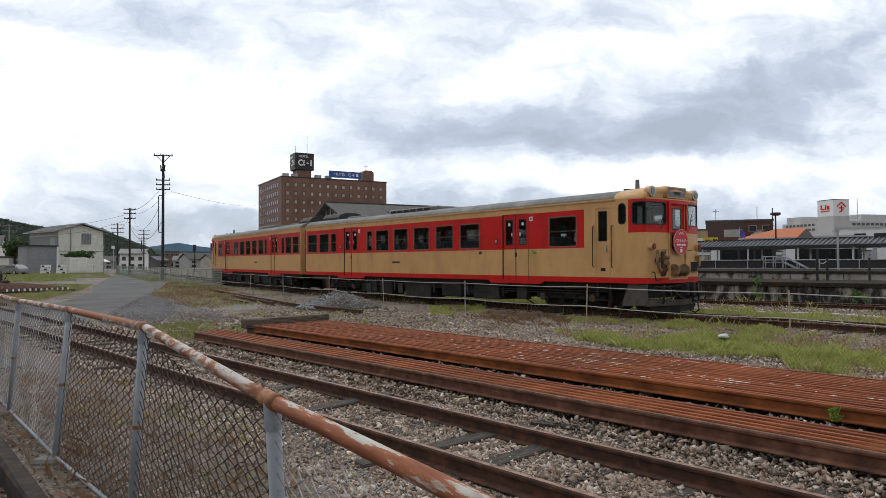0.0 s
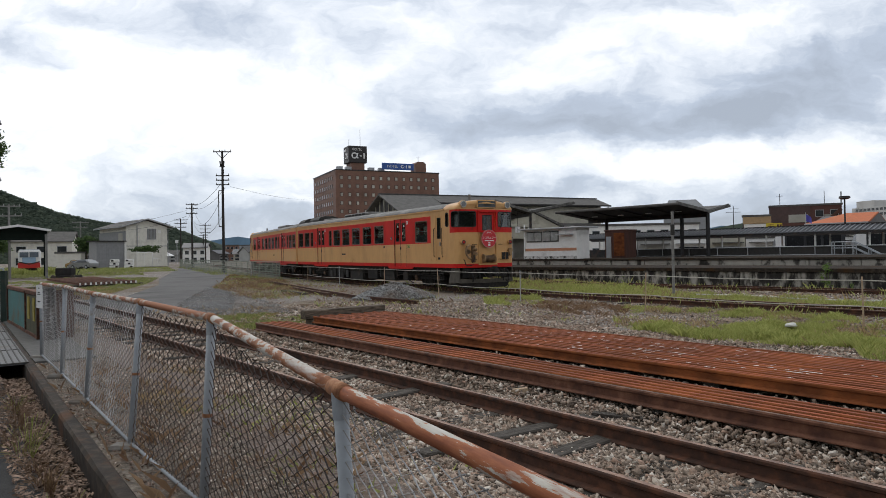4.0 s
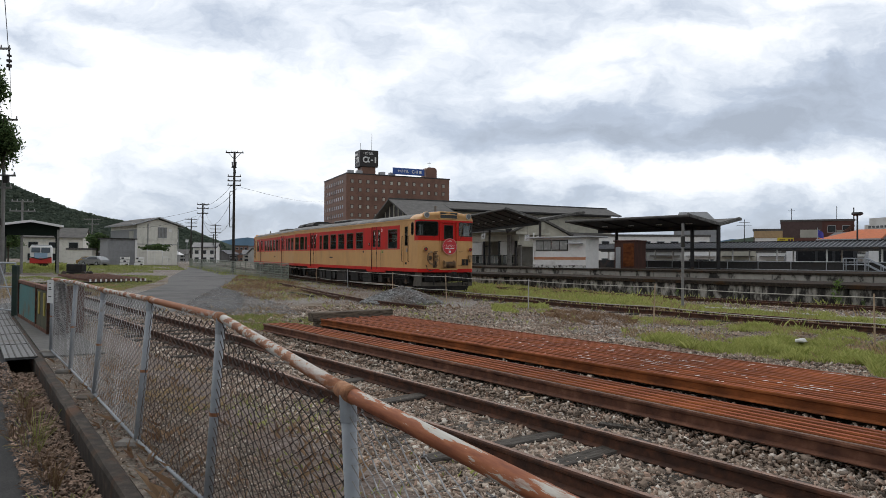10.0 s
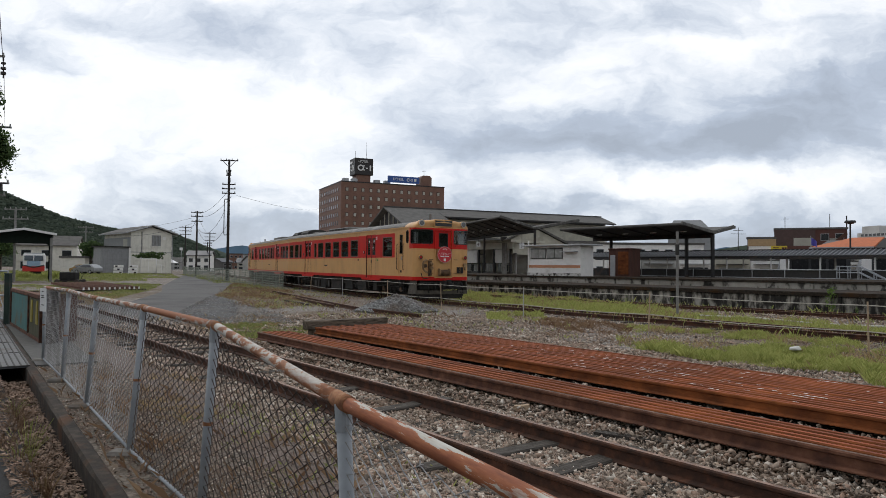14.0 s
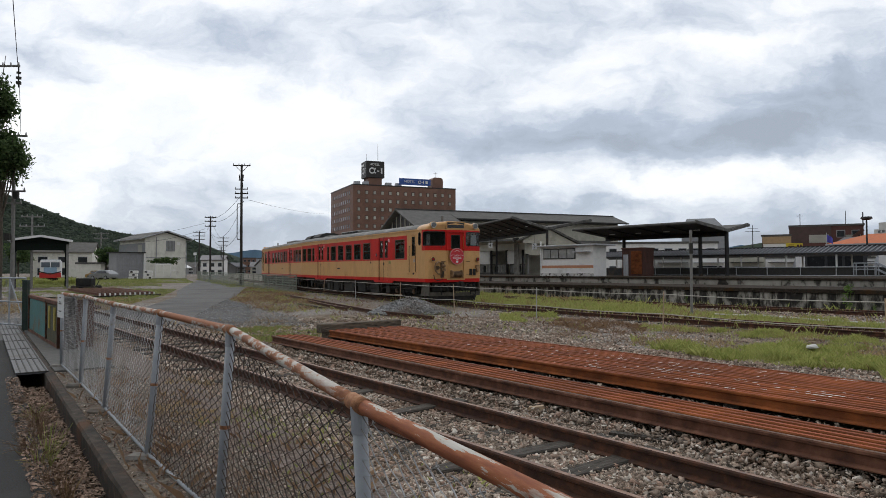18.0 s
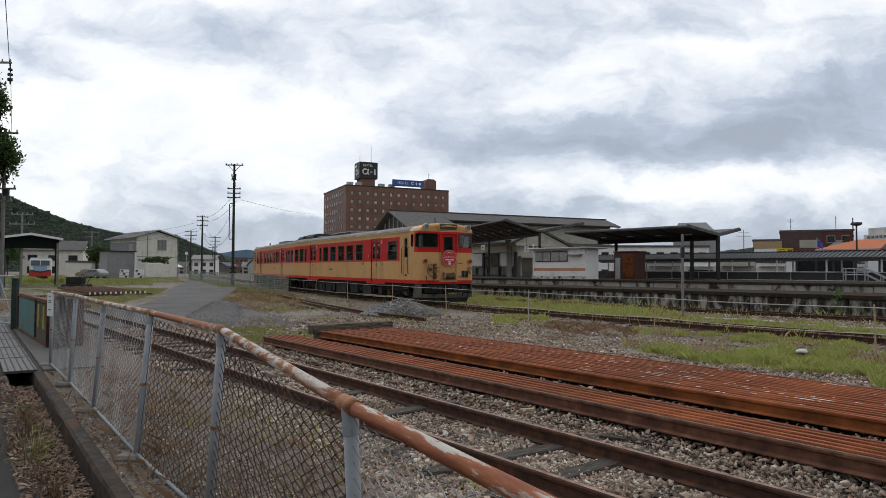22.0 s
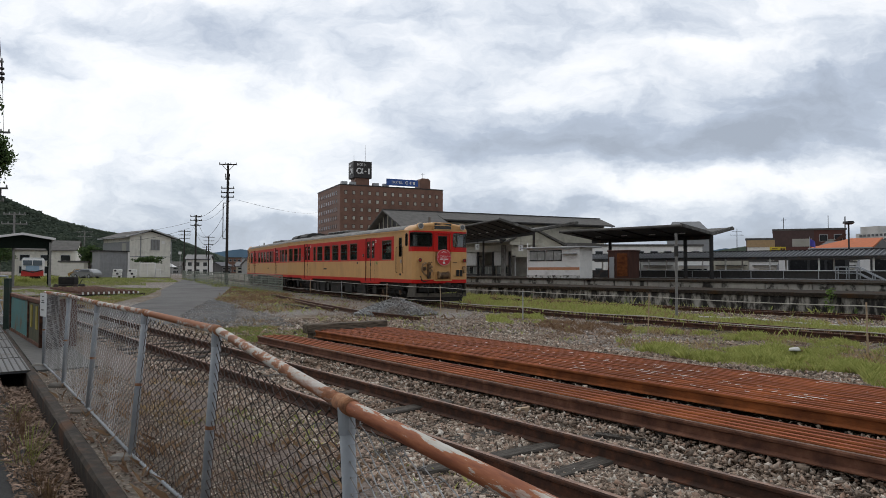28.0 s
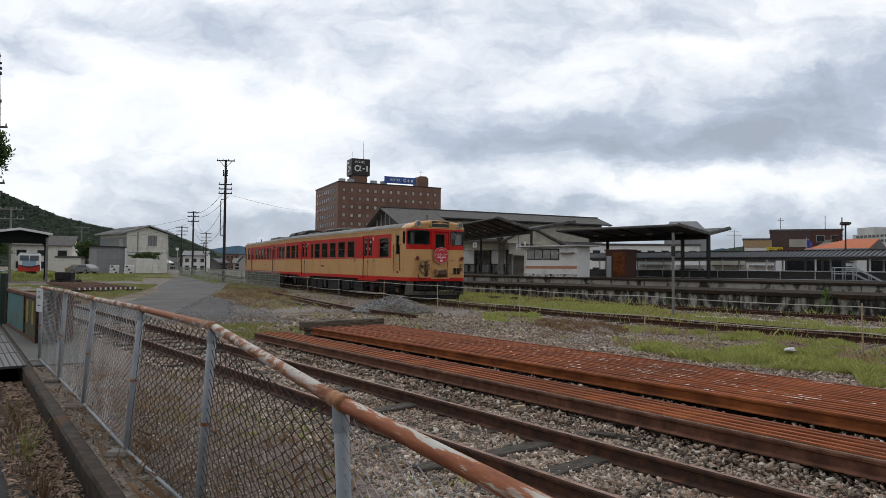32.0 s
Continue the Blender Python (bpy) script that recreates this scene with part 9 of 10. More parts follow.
def town_left():
    gable_house("house", "two-storey pale house with dark tiled roof", GREY_WALL, ROOF_DARK, -81.5, 132, 10.5, 8, 5.2, 7.0, rz=20, win=3)
    block("garage", "pale garage beside the house", GREY_WALL, -65.2, 118, 3.9, 5, 2.6, rz=20)
    g = random.Random(31)
    kinds = ((HOUSE_GREY, "small pale grey house with dark tiled roof"), (WHITE, "small white house with dark tiled roof"), (SHOP_DULL, "small grey house with dark roof"), (HOUSE_PALE, "small pale clad house with dark roof"), (BEIGE_WALL, "small beige house with dark tiled roof"))
    for i in range(34):
        wall_m, lb = kinds[i % 5]
        y = 215 + 26 * (i % 4) + g.uniform(-8, 8)
        x = -(0.19 + 0.0108 * i) * y + g.uniform(-2, 2)
        he = g.uniform(2.0, 2.9)
        gable_house("house", lb, wall_m, ROOF_DARK if i % 3 else ROOF_SLATE, x, y, g.uniform(3.6, 6.4), 5.5, he, he + g.uniform(1.0, 1.6), rz=g.uniform(5, 60), z=0.4, win=2)
    block("apartment_block", "far grey flat-roofed apartment block", METAL_WALL, -66, 235, 10, 10, 5.4, rz=20, floors=2, cols=4)
    block("apartment_block", "far dull brown block with small windows", HOTEL_WALL, -76, 250, 4.6, 6, 5.8, rz=10, floors=3, cols=3)
    gable_house("house", "two-storey white house beyond the lane", WHITE, ROOF_SLATE, -58.6, 160, 5.2, 5, 3.9, 4.8, rz=8, win=3)
    t = thing("canvas_tent", "small white canvas tent by the lane", "tent", at=(-58.6, 150, 0.4))
    part("canopy", Shape().faces([(-1.3, -1.3, 1.9), (1.3, -1.3, 1.9), (1.3, 1.3, 1.9), (-1.3, 1.3, 1.9), (0, 0, 2.8)], [(0, 1, 4), (1, 2, 4), (2, 3, 4), (3, 0, 4), (3, 2, 1, 0)]), SIGN_WHITE, t)
    part("leg", Shape().tube((-1.2, -1.2, 0), (-1.2, -1.2, 1.9), 0.05, n=5), LIGHT_GREY, t)
    part("leg", Shape().tube((1.2, -1.2, 0), (1.2, -1.2, 1.9), 0.05, n=5), LIGHT_GREY, t)
    part("leg", Shape().tube((1.2, 1.2, 0), (1.2, 1.2, 1.9), 0.05, n=5), LIGHT_GREY, t)
    part("leg", Shape().tube((-1.2, 1.2, 0), (-1.2, 1.2, 1.9), 0.05, n=5), LIGHT_GREY, t)
    for x in (-58.5, -56.3):
        f = thing("road_sign", "white square sign on a post", "sign", at=(x, 150, 0.4))
        part("board", Shape().box(0, 0, 4.7, 0.65, 0.1, 0.6), SIGN_WHITE, f)
        part("post", Shape().tube((0, 0.1, 0), (0, 0.1, 5.2), 0.07, n=6), LIGHT_GREY, f)
    s = thing("railway_signal", "dark railway signal beside the line", "signal", at=(-26.2, 110, 0.3))
    part("post", Shape().tube((0, 0, 0), (0, 0, 4.6), 0.08, n=8), STEEL_BLACK, s)
    part("head", Shape().box(0, -0.1, 3.6, 0.5, 0.25, 1.1, ch=0.05), STEEL_BLACK, s)
    s2 = copy_thing(s, pose(-31.0, 118, 0.3))


town_left()


def wooded_hill():
    """Rounded wooded ridge made of a rough land form with clumps of crowns on it."""
    # heights past -600 are an added, unseen extension for the railcar windows' reflections
    prof = ((-2000, 60), (-1750, 125), (-1500, 140), (-1380, 138), (-1220, 136), (-1050, 128), (-900, 118), (-780, 108), (-690, 96), (-600, 84), (-480, 66), (-360, 60), (-300, 51), (-262, 41), (-242, 33.5), (-222, 26.5), (-205, 22.5), (-188, 19.5), (-172, 18.5), (-158, 19), (-147, 16), (-139, 13), (-133, 10.6), (-128, 7), (-121, 3), (-112, 0))

    def ridge(u, w):
        """Along the ridge to u, w metres off its line: past -600 it bends round the town, unseen, to darken window
        reflections.
        """
        if u > -600:
            return u, 400 + w
        a = min((-600 - u) / 500, math.pi / 2)
        return -600 - (500 + w) * math.sin(a), -100 + (500 + w) * math.cos(a) - max(0.0, -600 - u - 250 * math.pi)

    rows = []
    for x, z in prof:
        z *= 1.12 if x < -150 else 1.0
        rows.append([(*ridge(x, (k - 2) * 34), z * (0.0, 0.44, 0.9, 0.9, 0.44, 0.0)[k] - (0.5 if k in (0, 5) else 0)) for k in range(6)])
    sh = Shape()
    n = 6
    pts = [p for r in rows for p in r]
    sh.faces(pts, [(i * n + k, (i + 1) * n + k, (i + 1) * n + k + 1, i * n + k + 1) for i in range(len(rows) - 1) for k in range(n - 1)])
    t = solo("wooded_hill", sh, HILL, "dark green wooded hill beyond the town", "hill", kind="backdrop", smooth=True)
    g = np.random.default_rng(5)
    cs = []
    for i in range(len(prof) - 1):
        (x0, z0), (x1, z1) = prof[i], prof[i + 1]
        z0, z1 = (z * 1.12 if x < -150 else z for x, z in (prof[i], prof[i + 1]))
        m = int(abs(x1 - x0) * (110 if x0 > -330 else 10 if x0 > -500 else 2))
        u = g.random(m)
        v = g.random(m) ** 1.0
        x = x0 + (x1 - x0) * u
        top = z0 + (z1 - z0) * u
        z = top * np.minimum(1, np.where(v < 0.47, v / 0.47 * 0.5, 0.5 + (v - 0.47) / 0.47 * 0.5))
        cs.append(np.array([(*ridge(xi, -68 + 72 * vi), zi) for xi, vi, zi in zip(x, v, z)]))
    c = np.concatenate(cs)
    ov = np.array([(1, 0, 0), (-1, 0, 0), (0, 1, 0), (0, -1, 0), (0, 0, 1), (0, 0, -1)], float)
    of = np.array([(0, 2, 4), (2, 1, 4), (1, 3, 4), (3, 0, 4), (2, 0, 5), (1, 2, 5), (3, 1, 5), (0, 3, 5)])
    s = g.uniform(0.7, 1.9, (len(c), 1, 1)) * g.uniform(0.8, 1.25, (len(c), 1, 3))
    rot = np.linalg.qr(g.normal(0, 1, (len(c), 3, 3)))[0]
    v = np.einsum("nij,kj->nki", rot, ov) * (1 + g.normal(0, 0.14, (len(c), 6, 1))) * s * np.array([1.15, 1.15, 0.8]) + c[:, None, :]
    f = of[None] + (np.arange(len(c)) * 6)[:, None, None]
    tagged(mesh_np("hill_trees", v.reshape(-1, 3), f.reshape(-1, 3), HILL), "dense dark green tree crowns on the hill", "trees", kind="stuff")


wooded_hill()


def far_ridges():
    for y, prof, label in ((1900, ((-1500, 20), (-1100, 120), (-900, 100), (-760, 92), (-700, 64), (-640, 52), (-560, 62), (-480, 48), (-400, 38), (-250, 30), (0, 40), (300, 36), (700, 42), (850, 70), (1000, 60), (1300, 90), (2200, 60), (3200, 20)), "far ridge coloured blue for distance haze"),
                           # second ridge: behind the camera, added only to darken the windscreens' reflections
                           (-900, ((-1900, 40), (-1300, 95), (-900, 80), (-500, 96), (-100, 84), (350, 100), (800, 88), (1300, 104), (1900, 30)), "unseen hill added behind the camera to darken reflections"),
                           (420, ((120, 0), (140, 9), (165, 15.5), (185, 18), (200, 16), (225, 20), (330, 14), (600, 22), (900, 0)), "low green hill behind the station")):
        sh = Shape()
        for (x0, z0), (x1, z1) in zip(prof, prof[1:]):
            m = 6
            for i in range(m):
                a, b = i / m, (i + 1) / m
                xa, xb = x0 + (x1 - x0) * a, x0 + (x1 - x0) * b
                za = z0 + (z1 - z0) * a + z0 * 0.06 * wave(xa, y, 0.02)
                zb = z0 + (z1 - z0) * b + z0 * 0.06 * wave(xb, y, 0.02)
                sh.faces([(xa, y, -1), (xb, y, -1), (xb, y + 60, zb), (xa, y + 60, za), (xa, y + 200, -1), (xb, y + 200, -1)], [(0, 1, 2, 3), (3, 2, 5, 4)])
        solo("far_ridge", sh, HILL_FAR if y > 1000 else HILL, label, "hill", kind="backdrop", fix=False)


far_ridges()

# ---------------------------------------------------------------- yard clutter
STAKES = ((-15.6, 58.6), (-11.58, 50.36), (-7.75, 42.08), (-5.05, 36.85), (-2.28, 31.9), (0.24, 27.73), (3.02, 23.32), (5.9, 18.76), (8.94, 13.94), (11.7, 9.5))


def rope_fence():
    t = thing("rope_fence", "pale rope strung on thin timber stakes along the siding", "rope fence")
    tops = []
    for i, (x, y) in enumerate(STAKES):
        z = rise(x, y)
        lx = 0.04 * ((i * 37) % 5 - 2) / 2
        part("stake", Shape().tube((x, y, z - 0.1), (x + lx, y, z + 1.08), 0.02, 0.016, n=7), STAKE if i % 3 else LIGHT_GREY, t)
        tops.append((Vector((x + lx, y, z)), i))
    for h, d in ((1.0, 0.03), (0.46, 0.05)):
        for (a, i), (b, _) in zip(tops, tops[1:]):
            part("rope", Shape().pipe(sag(a + Vector((0, 0, h)), b + Vector((0, 0, h)), d, 8), 0.011, 5), ROPE, t, fix=False)


rope_fence()
solo("ground_hose", Shape().pipe([(x, y, 0.06 + 0.03 * math.sin(i)) for i, (x, y) in enumerate([(9.6, 24.6), (10.98, 22.99), (11.6, 21.2), (12.6, 20.5), (14.16, 20.3), (14.9, 18.6), (16.5, 16.4)])], 0.025, 6), CREAM_PIPE, "white hose lying in the grass", "hose")


def old_rails():
    t = thing("old_rail", "length of rusty old rail lying on the ground", "rail")
    rail_line([(-10.1, 42.0, 0.06), (-5.6, 32.0, 0.02), (-2.9, 26.2, 0.0), (-0.5, 22.6, 0.0)], RUST_DARK, "rail", t)
    u = thing("old_rail", "second rusty rail lying beside the first", "rail")
    rail_line([(-7.0, 34.0, 0.02), (-5.4, 30.5, 0.0), (-4.2, 28.0, 0.0)], RUST_DARK, "rail", u)
    solo("timber_plank", Shape().beam((-7.2, 32.6, 0.06), (-5.5, 29.6, 0.05), 0.16, 0.07), TIMBER, "grey timber plank lying on the gravel", "plank")
    solo("timber_offcut", Shape().beam(yard(5.62, -5.95, 0.03), yard(5.74, -5.78, 0.06), 0.08, 0.07), STAKE, "pale timber offcut beside the rails", "timber")
    solo("timber_offcut", Shape().beam(yard(5.5, -4.6, 0.02), yard(5.75, -3.9, 0.02), 0.1, 0.06), TIMBER, "grey timber offcut beside the rails", "timber")


old_rails()


def steel_post():
    t = thing("steel_post", "plain grey steel post standing in the grass", "post", at=(8.9, 24.85, 0))
    part("post", Shape().tube((0, 0, -0.1), (0, 0, 3.12), 0.05, n=10), POLE_GREY, t)
    part("clamp", Shape().box(0, 0.0, 2.25, 0.13, 0.13, 0.4, ch=0.02), UNDER_GREY, t)


steel_post()


def white_rag():
    bm = bmesh.new()
    bmesh.ops.create_icosphere(bm, subdivisions=3, radius=1.0)
    for v in bm.verts:
        k = 1 + 0.28 * noise.noise(v.co * 1.7) + 0.1 * noise.noise(v.co * 5)
        v.co = Vector((v.co.x * 0.13 * k, v.co.y * 0.09 * k, max(-0.02, v.co.z * 0.06 * k)))
    me = bpy.data.meshes.new("white_rag")
    bm.to_mesh(me)
    bm.free()
    me.materials.append(CREAM_PIPE)
    ob = tagged(part("white_rag", me, None, smooth=True), "crumpled white bag lying in the grass", "litter")
    ob.matrix_basis = pose(7.42, 13.95, 0.09, 0, 0, 20)


white_rag()


def flecks():
    g = random.Random(4)
    sh = Shape()
    for i in range(190):
        row = int(min(16, abs(g.gauss(7.5, 3.2))))
        a = 7.5 + (row + 0.5) * 0.125
        b = g.gauss(-6.2, 2.0)
        l, w = g.uniform(0.012, 0.05) * (1 if g.random() < 0.85 else 3), g.uniform(0.008, 0.028)
        c = yard(a, b, 0.2565)
        sh.faces([c - DB * l - DA * w * 0.6, c + DA * w * 0.3 - DB * l * 0.2 - DA * w, c + DB * l - DA * w * 0.4, c + DB * l * 0.7 + DA * w * 0.5, c - DB * l * 0.6 + DA * w * 0.6], [(0, 1, 2, 3, 4)])
    tagged(part("dirt_flecks", sh, FLECK, fix=False), "pale flecks of dried dirt on the rail heads", "dirt", kind="stuff")


FLECK = mat("pale_dirt_fleck", two((0.74, 0.71, 0.66), 0.12), scale=30, rough=0.95)
flecks()


# ---------------------------------------------------------------- loose stones
CUBE_V = np.array([(-1, -1, -1), (1, -1, -1), (1, 1, -1), (-1, 1, -1), (-1, -1, 1), (1, -1, 1), (1, 1, 1), (-1, 1, 1)], float) * 0.75
CHIP_V = np.array([(-1, -0.8, -0.5), (1, -0.7, -0.5), (0, 1, -0.5), (0.1, 0, 0.9)], float) * 1.1
CHIP_F = np.array([(2, 1, 0), (0, 1, 3), (1, 2, 3), (2, 0, 3)])
CUBE_F = np.array([(3, 2, 1), (3, 1, 0), (4, 5, 6), (4, 6, 7), (0, 1, 5), (0, 5, 4), (1, 2, 6), (1, 6, 5), (2, 3, 7), (2, 7, 6), (3, 0, 4), (3, 4, 7)])


def stones(name, label, centres, sizes, m, seed, chips=False):
    """Angular broken pieces, each a knocked-about block turned at random; chips are four-sided splinters."""
    g = np.random.default_rng(seed)
    n = len(centres)
    base, faces = (CHIP_V, CHIP_F) if chips else (CUBE_V, CUBE_F)
    v = base[None] + g.normal(0, 0.34, (n, len(base), 3))
    v = v * (sizes[:, None, None] * g.uniform(0.5, 1.7, (n, 1, 3)) * np.array([1, 1, 0.5]))
    q = g.normal(0, 1, (n, 4)) * np.array([1, 0.3, 0.3, 1])
    q /= np.linalg.norm(q, axis=1, keepdims=True)
    w, x, y, z = q.T
    r = np.stack([1 - 2 * (y * y + z * z), 2 * (x * y - w * z), 2 * (x * z + w * y), 2 * (x * y + w * z), 1 - 2 * (x * x + z * z), 2 * (y * z - w * x), 2 * (x * z - w * y), 2 * (y * z + w * x), 1 - 2 * (x * x + y * y)], 1).reshape(-1, 3, 3)
    v = np.einsum("nij,nkj->nki", r, v) + centres[:, None, :]
    f = faces[None] + (np.arange(n) * len(base))[:, None, None]
    return tagged(mesh_np(name, v.reshape(-1, 3), f.reshape(-1, 3), m), label, "stones", kind="stuff")


def scatter_ab(a0, a1, b0, b1, dens, s0, s1, g, sleepers=False):
    n = int((a1 - a0) * (b1 - b0) * dens)
    a = g.uniform(a0, a1, n)
    b = g.uniform(b0, b1, n)
    s = g.uniform(s0, s1, n) * g.uniform(0.7, 1.2, n)
    if sleepers:
        ph = ((b + 27 + 0.12) % 0.72)
        keep = ~((ph < 0.24) & (a > 3.3) & (a < 5.45) & (g.random(n) < 0.68))
        on_rail = (np.abs(a - 3.83) < 0.1) | (np.abs(a - 4.92) < 0.1)
        keep &= ~on_rail
        a, b, s = a[keep], b[keep], s[keep]
    x, y = a * DA.x + b * DB.x, a * DA.y + b * DB.y
    z = np.array([ground_z(u, v) for u, v in zip(x, y)]) + s * 0.25 + g.uniform(0, 0.02, len(s))
    return np.stack([x, y, z], 1), s


def lifted(a0, a1, b0, b1, dens, g):
    """Stones heaped against the lowest rails of the stacks."""
    p, s = scatter_ab(a0, a1, b0, b1, dens, 0.010, 0.026, g)
    p[:, 2] += g.uniform(0, 0.07, len(p))
    return p, s


def all_stones():
    g = np.random.default_rng(21)
    sets = [scatter_ab(2.9, 5.85, -5.0, -0.9, 2800, 0.008, 0.023, g, True), scatter_ab(3.1, 5.85, -10, -5.0, 1500, 0.009, 0.024, g, True), scatter_ab(3.2, 5.9, -24, -10, 420, 0.012, 0.027, g, True), scatter_ab(1.6, 2.5, -11, -3.5, 700, 0.005, 0.016, g),
            scatter_ab(2.4, 3.1, -11, -3.5, 2300, 0.006, 0.020, g), lifted(5.55, 6.0, -14, -0.9, 900, g), lifted(6.6, 7.55, -14, -0.9, 420, g), scatter_ab(6.65, 7.5, -14, -0.9, 500, 0.012, 0.028, g), scatter_ab(9.62, 12.2, -14, 0.5, 520, 0.009, 0.026, g),
            scatter_ab(4.5, 12.5, -22, -14.8, 120, 0.014, 0.034, g), scatter_ab(9.7, 15, -20, -12, 70, 0.014, 0.034, g)]
    fines = [scatter_ab(2.9, 5.85, -6.5, -0.9, 4200, 0.004, 0.011, g, True), scatter_ab(2.4, 3.1, -7, -3.5, 3000, 0.004, 0.009, g)]
    stones("ballast_chips", "small chips and grit between the ballast stones", np.concatenate([q[0] for q in fines]), np.concatenate([q[1] for q in fines]), BALLAST, 13, chips=True)
    c = np.concatenate([q[0] for q in sets])
    s = np.concatenate([q[1] for q in sets])
    stones("ballast_stones", "loose grey and brown ballast stones", c, s, BALLAST, 3)
    # fine stones beside the lane
    n = 7000
    u, v = g.random(n), g.random(n) * 3.0
    pa = np.array(((-7.6, 19.3), (-9.1, 23.85), (-10.6, 30), (-12.1, 36.5)))
    pb = np.array(((-4.2, 20.2), (-5.4, 23.8), (-8.4, 30), (-11.9, 36.7)))
    i, f = v.astype(int), (v % 1)[:, None]
    e0, e1 = pa[i] + (pa[i + 1] - pa[i]) * f, pb[i] + (pb[i + 1] - pb[i]) * f
    q = e0 + (e1 - e0) * u[:, None]
    stones("lane_gravel", "fine grey gravel beside the lane", np.column_stack([q, [rise(a, b) + 0.05 for a, b in q]]), g.uniform(0.008, 0.021, n), GRAVEL, 9, chips=True)
    n = 10000
    q, p = g.uniform(-6.2, -0.25, n), g.uniform(-14, 13, n)
    w = np.array([tuple(plat(a, b, 0.02)) for a, b in zip(q, p)])
    stones("track_gravel", "brown and grey stones along the platform track", w, g.uniform(0.014, 0.034, n), BALLAST, 10)
    # gravel heap
    n = 6500
    r = np.sqrt(g.random(n))
    t = g.uniform(0, 2 * np.pi, n)
    x, y = 1.75 * r * np.cos(t), 1.15 * r * np.sin(t)
    h = 0.58 * (1 - r) ** 0.8 * (1 + 0.12 * np.sin(3 * t)) + 0.02
    p = np.stack([-1.5 + x * 0.9 - y * 0.3, 26.4 + y + x * 0.25, h], 1)
    stones("gravel_heap", "heap of pale grey gravel beside the old rail", p, g.uniform(0.014, 0.034, n), GRAVEL, 4)
    hp = Shape()
    k = 20
    ring_pts = []
    for j in range(7):
        rr = 1 - j / 6
        for i in range(k):
            a = 2 * math.pi * i / k
            x, y = 1.75 * rr * math.cos(a), 1.15 * rr * math.sin(a)
            ring_pts.append((-1.5 + x * 0.9 - y * 0.3, 26.4 + y + x * 0.25, 0.56 * (1 - rr) ** 0.8 * (1 + 0.12 * math.sin(3 * a)) - 0.03))
    hp.faces(ring_pts, [(j * k + i, j * k + (i + 1) % k, (j + 1) * k + (i + 1) % k, (j + 1) * k + i) for j in range(6) for i in range(k)])
    solo("gravel_mound", hp, GRAVEL, "core of the grey gravel heap", "gravel", kind="stuff", smooth=True)
    # litter in the drain and on the verge
    n = 8500
    l, w = g.uniform(-3, 9.0, n), g.uniform(0.02, 0.62, n) ** 1.25
    zz = np.where(w < 0.37, -0.18, 0.01) + g.uniform(0, 0.04, n)
    q = np.array([tuple(along(a, b, c)) for a, b, c in zip(l, w, zz)])
    leaves("leaf_litter", "dry brown leaves and twigs in the drain", q, 0.024, LEAF_DRY, 6)
    n = 9000
    a, b = 1.35 + 1.35 * g.random(n) ** 1.3, g.uniform(-9.5, 1.5, n)
    q = np.array([tuple(yard(u, v, 0.03)) for u, v in zip(a, b)])
    q[:, 2] += np.array([max(0.0, ground_z(u, v)) for u, v in q[:, :2]])
    leaves("leaf_litter", "brown leaf litter on the soil behind the fence", q, 0.018, LEAF_BROWN, 16)
    n = 11000
    l, w = g.uniform(-3, 9.5, n), np.where(g.random(n) < 0.85, g.uniform(-1.2, -0.62, n), g.uniform(-0.62, -0.15, n))
    q = np.array([tuple(along(a, b, 0.03)) for a, b in zip(l, w)])
    stones("verge_gravel", "small stones on the strip under the fence", q, g.uniform(0.003, 0.0125, n), BALLAST, 7, chips=True)
    n = 900
    l, w = g.uniform(-3, 9.2, n), g.uniform(0.03, 0.4, n)
    q = np.array([tuple(along(a, b, -0.19)) for a, b in zip(l, w)])
    stones("drain_gravel", "silt and small stones in the drain", q, g.uniform(0.012, 0.035, n), LEAF_DRY, 8)


GRAVEL = stone_mat("pale_grey_gravel", ((0.0, (0.13, 0.13, 0.128)), (0.4, (0.25, 0.25, 0.245)), (0.8, (0.34, 0.34, 0.335)), (1.0, (0.48, 0.48, 0.47))))


def leaves(name, label, p, size, m, seed):
    g = np.random.default_rng(seed)
    n = len(p)
    a = g.normal(0, 1, (n, 3)) * np.array([1, 1, 0.35])
    a /= np.linalg.norm(a, axis=1, keepdims=True)
    b = np.cross(a, np.array([0, 0, 1.0]) + g.normal(0, 0.3, (n, 3)))
    b /= np.linalg.norm(b, axis=1, keepdims=True)
    s = size * g.uniform(0.5, 1.5, (n, 1))
    v = np.stack([p - a * s, p + b * s * 0.4, p + a * s, p - b * s * 0.4], 1).reshape(-1, 3)
    return tagged(mesh_np(name, v, np.arange(n * 4).reshape(-1, 4), m), label, "leaves", kind="stuff")


all_stones()


# ---------------------------------------------------------------- grass and weeds
def inside(p, poly):
    x, y = p[:, 0], p[:, 1]
    ok = np.zeros(len(p), bool)
    k = len(poly)
    for i in range(k):
        (x0, y0), (x1, y1) = poly[i], poly[(i + 1) % k]
        c = ((y0 > y) != (y1 > y)) & (x < (x1 - x0) * (y - y0) / (y1 - y0 + 1e-12) + x0)
        ok ^= c
    return ok


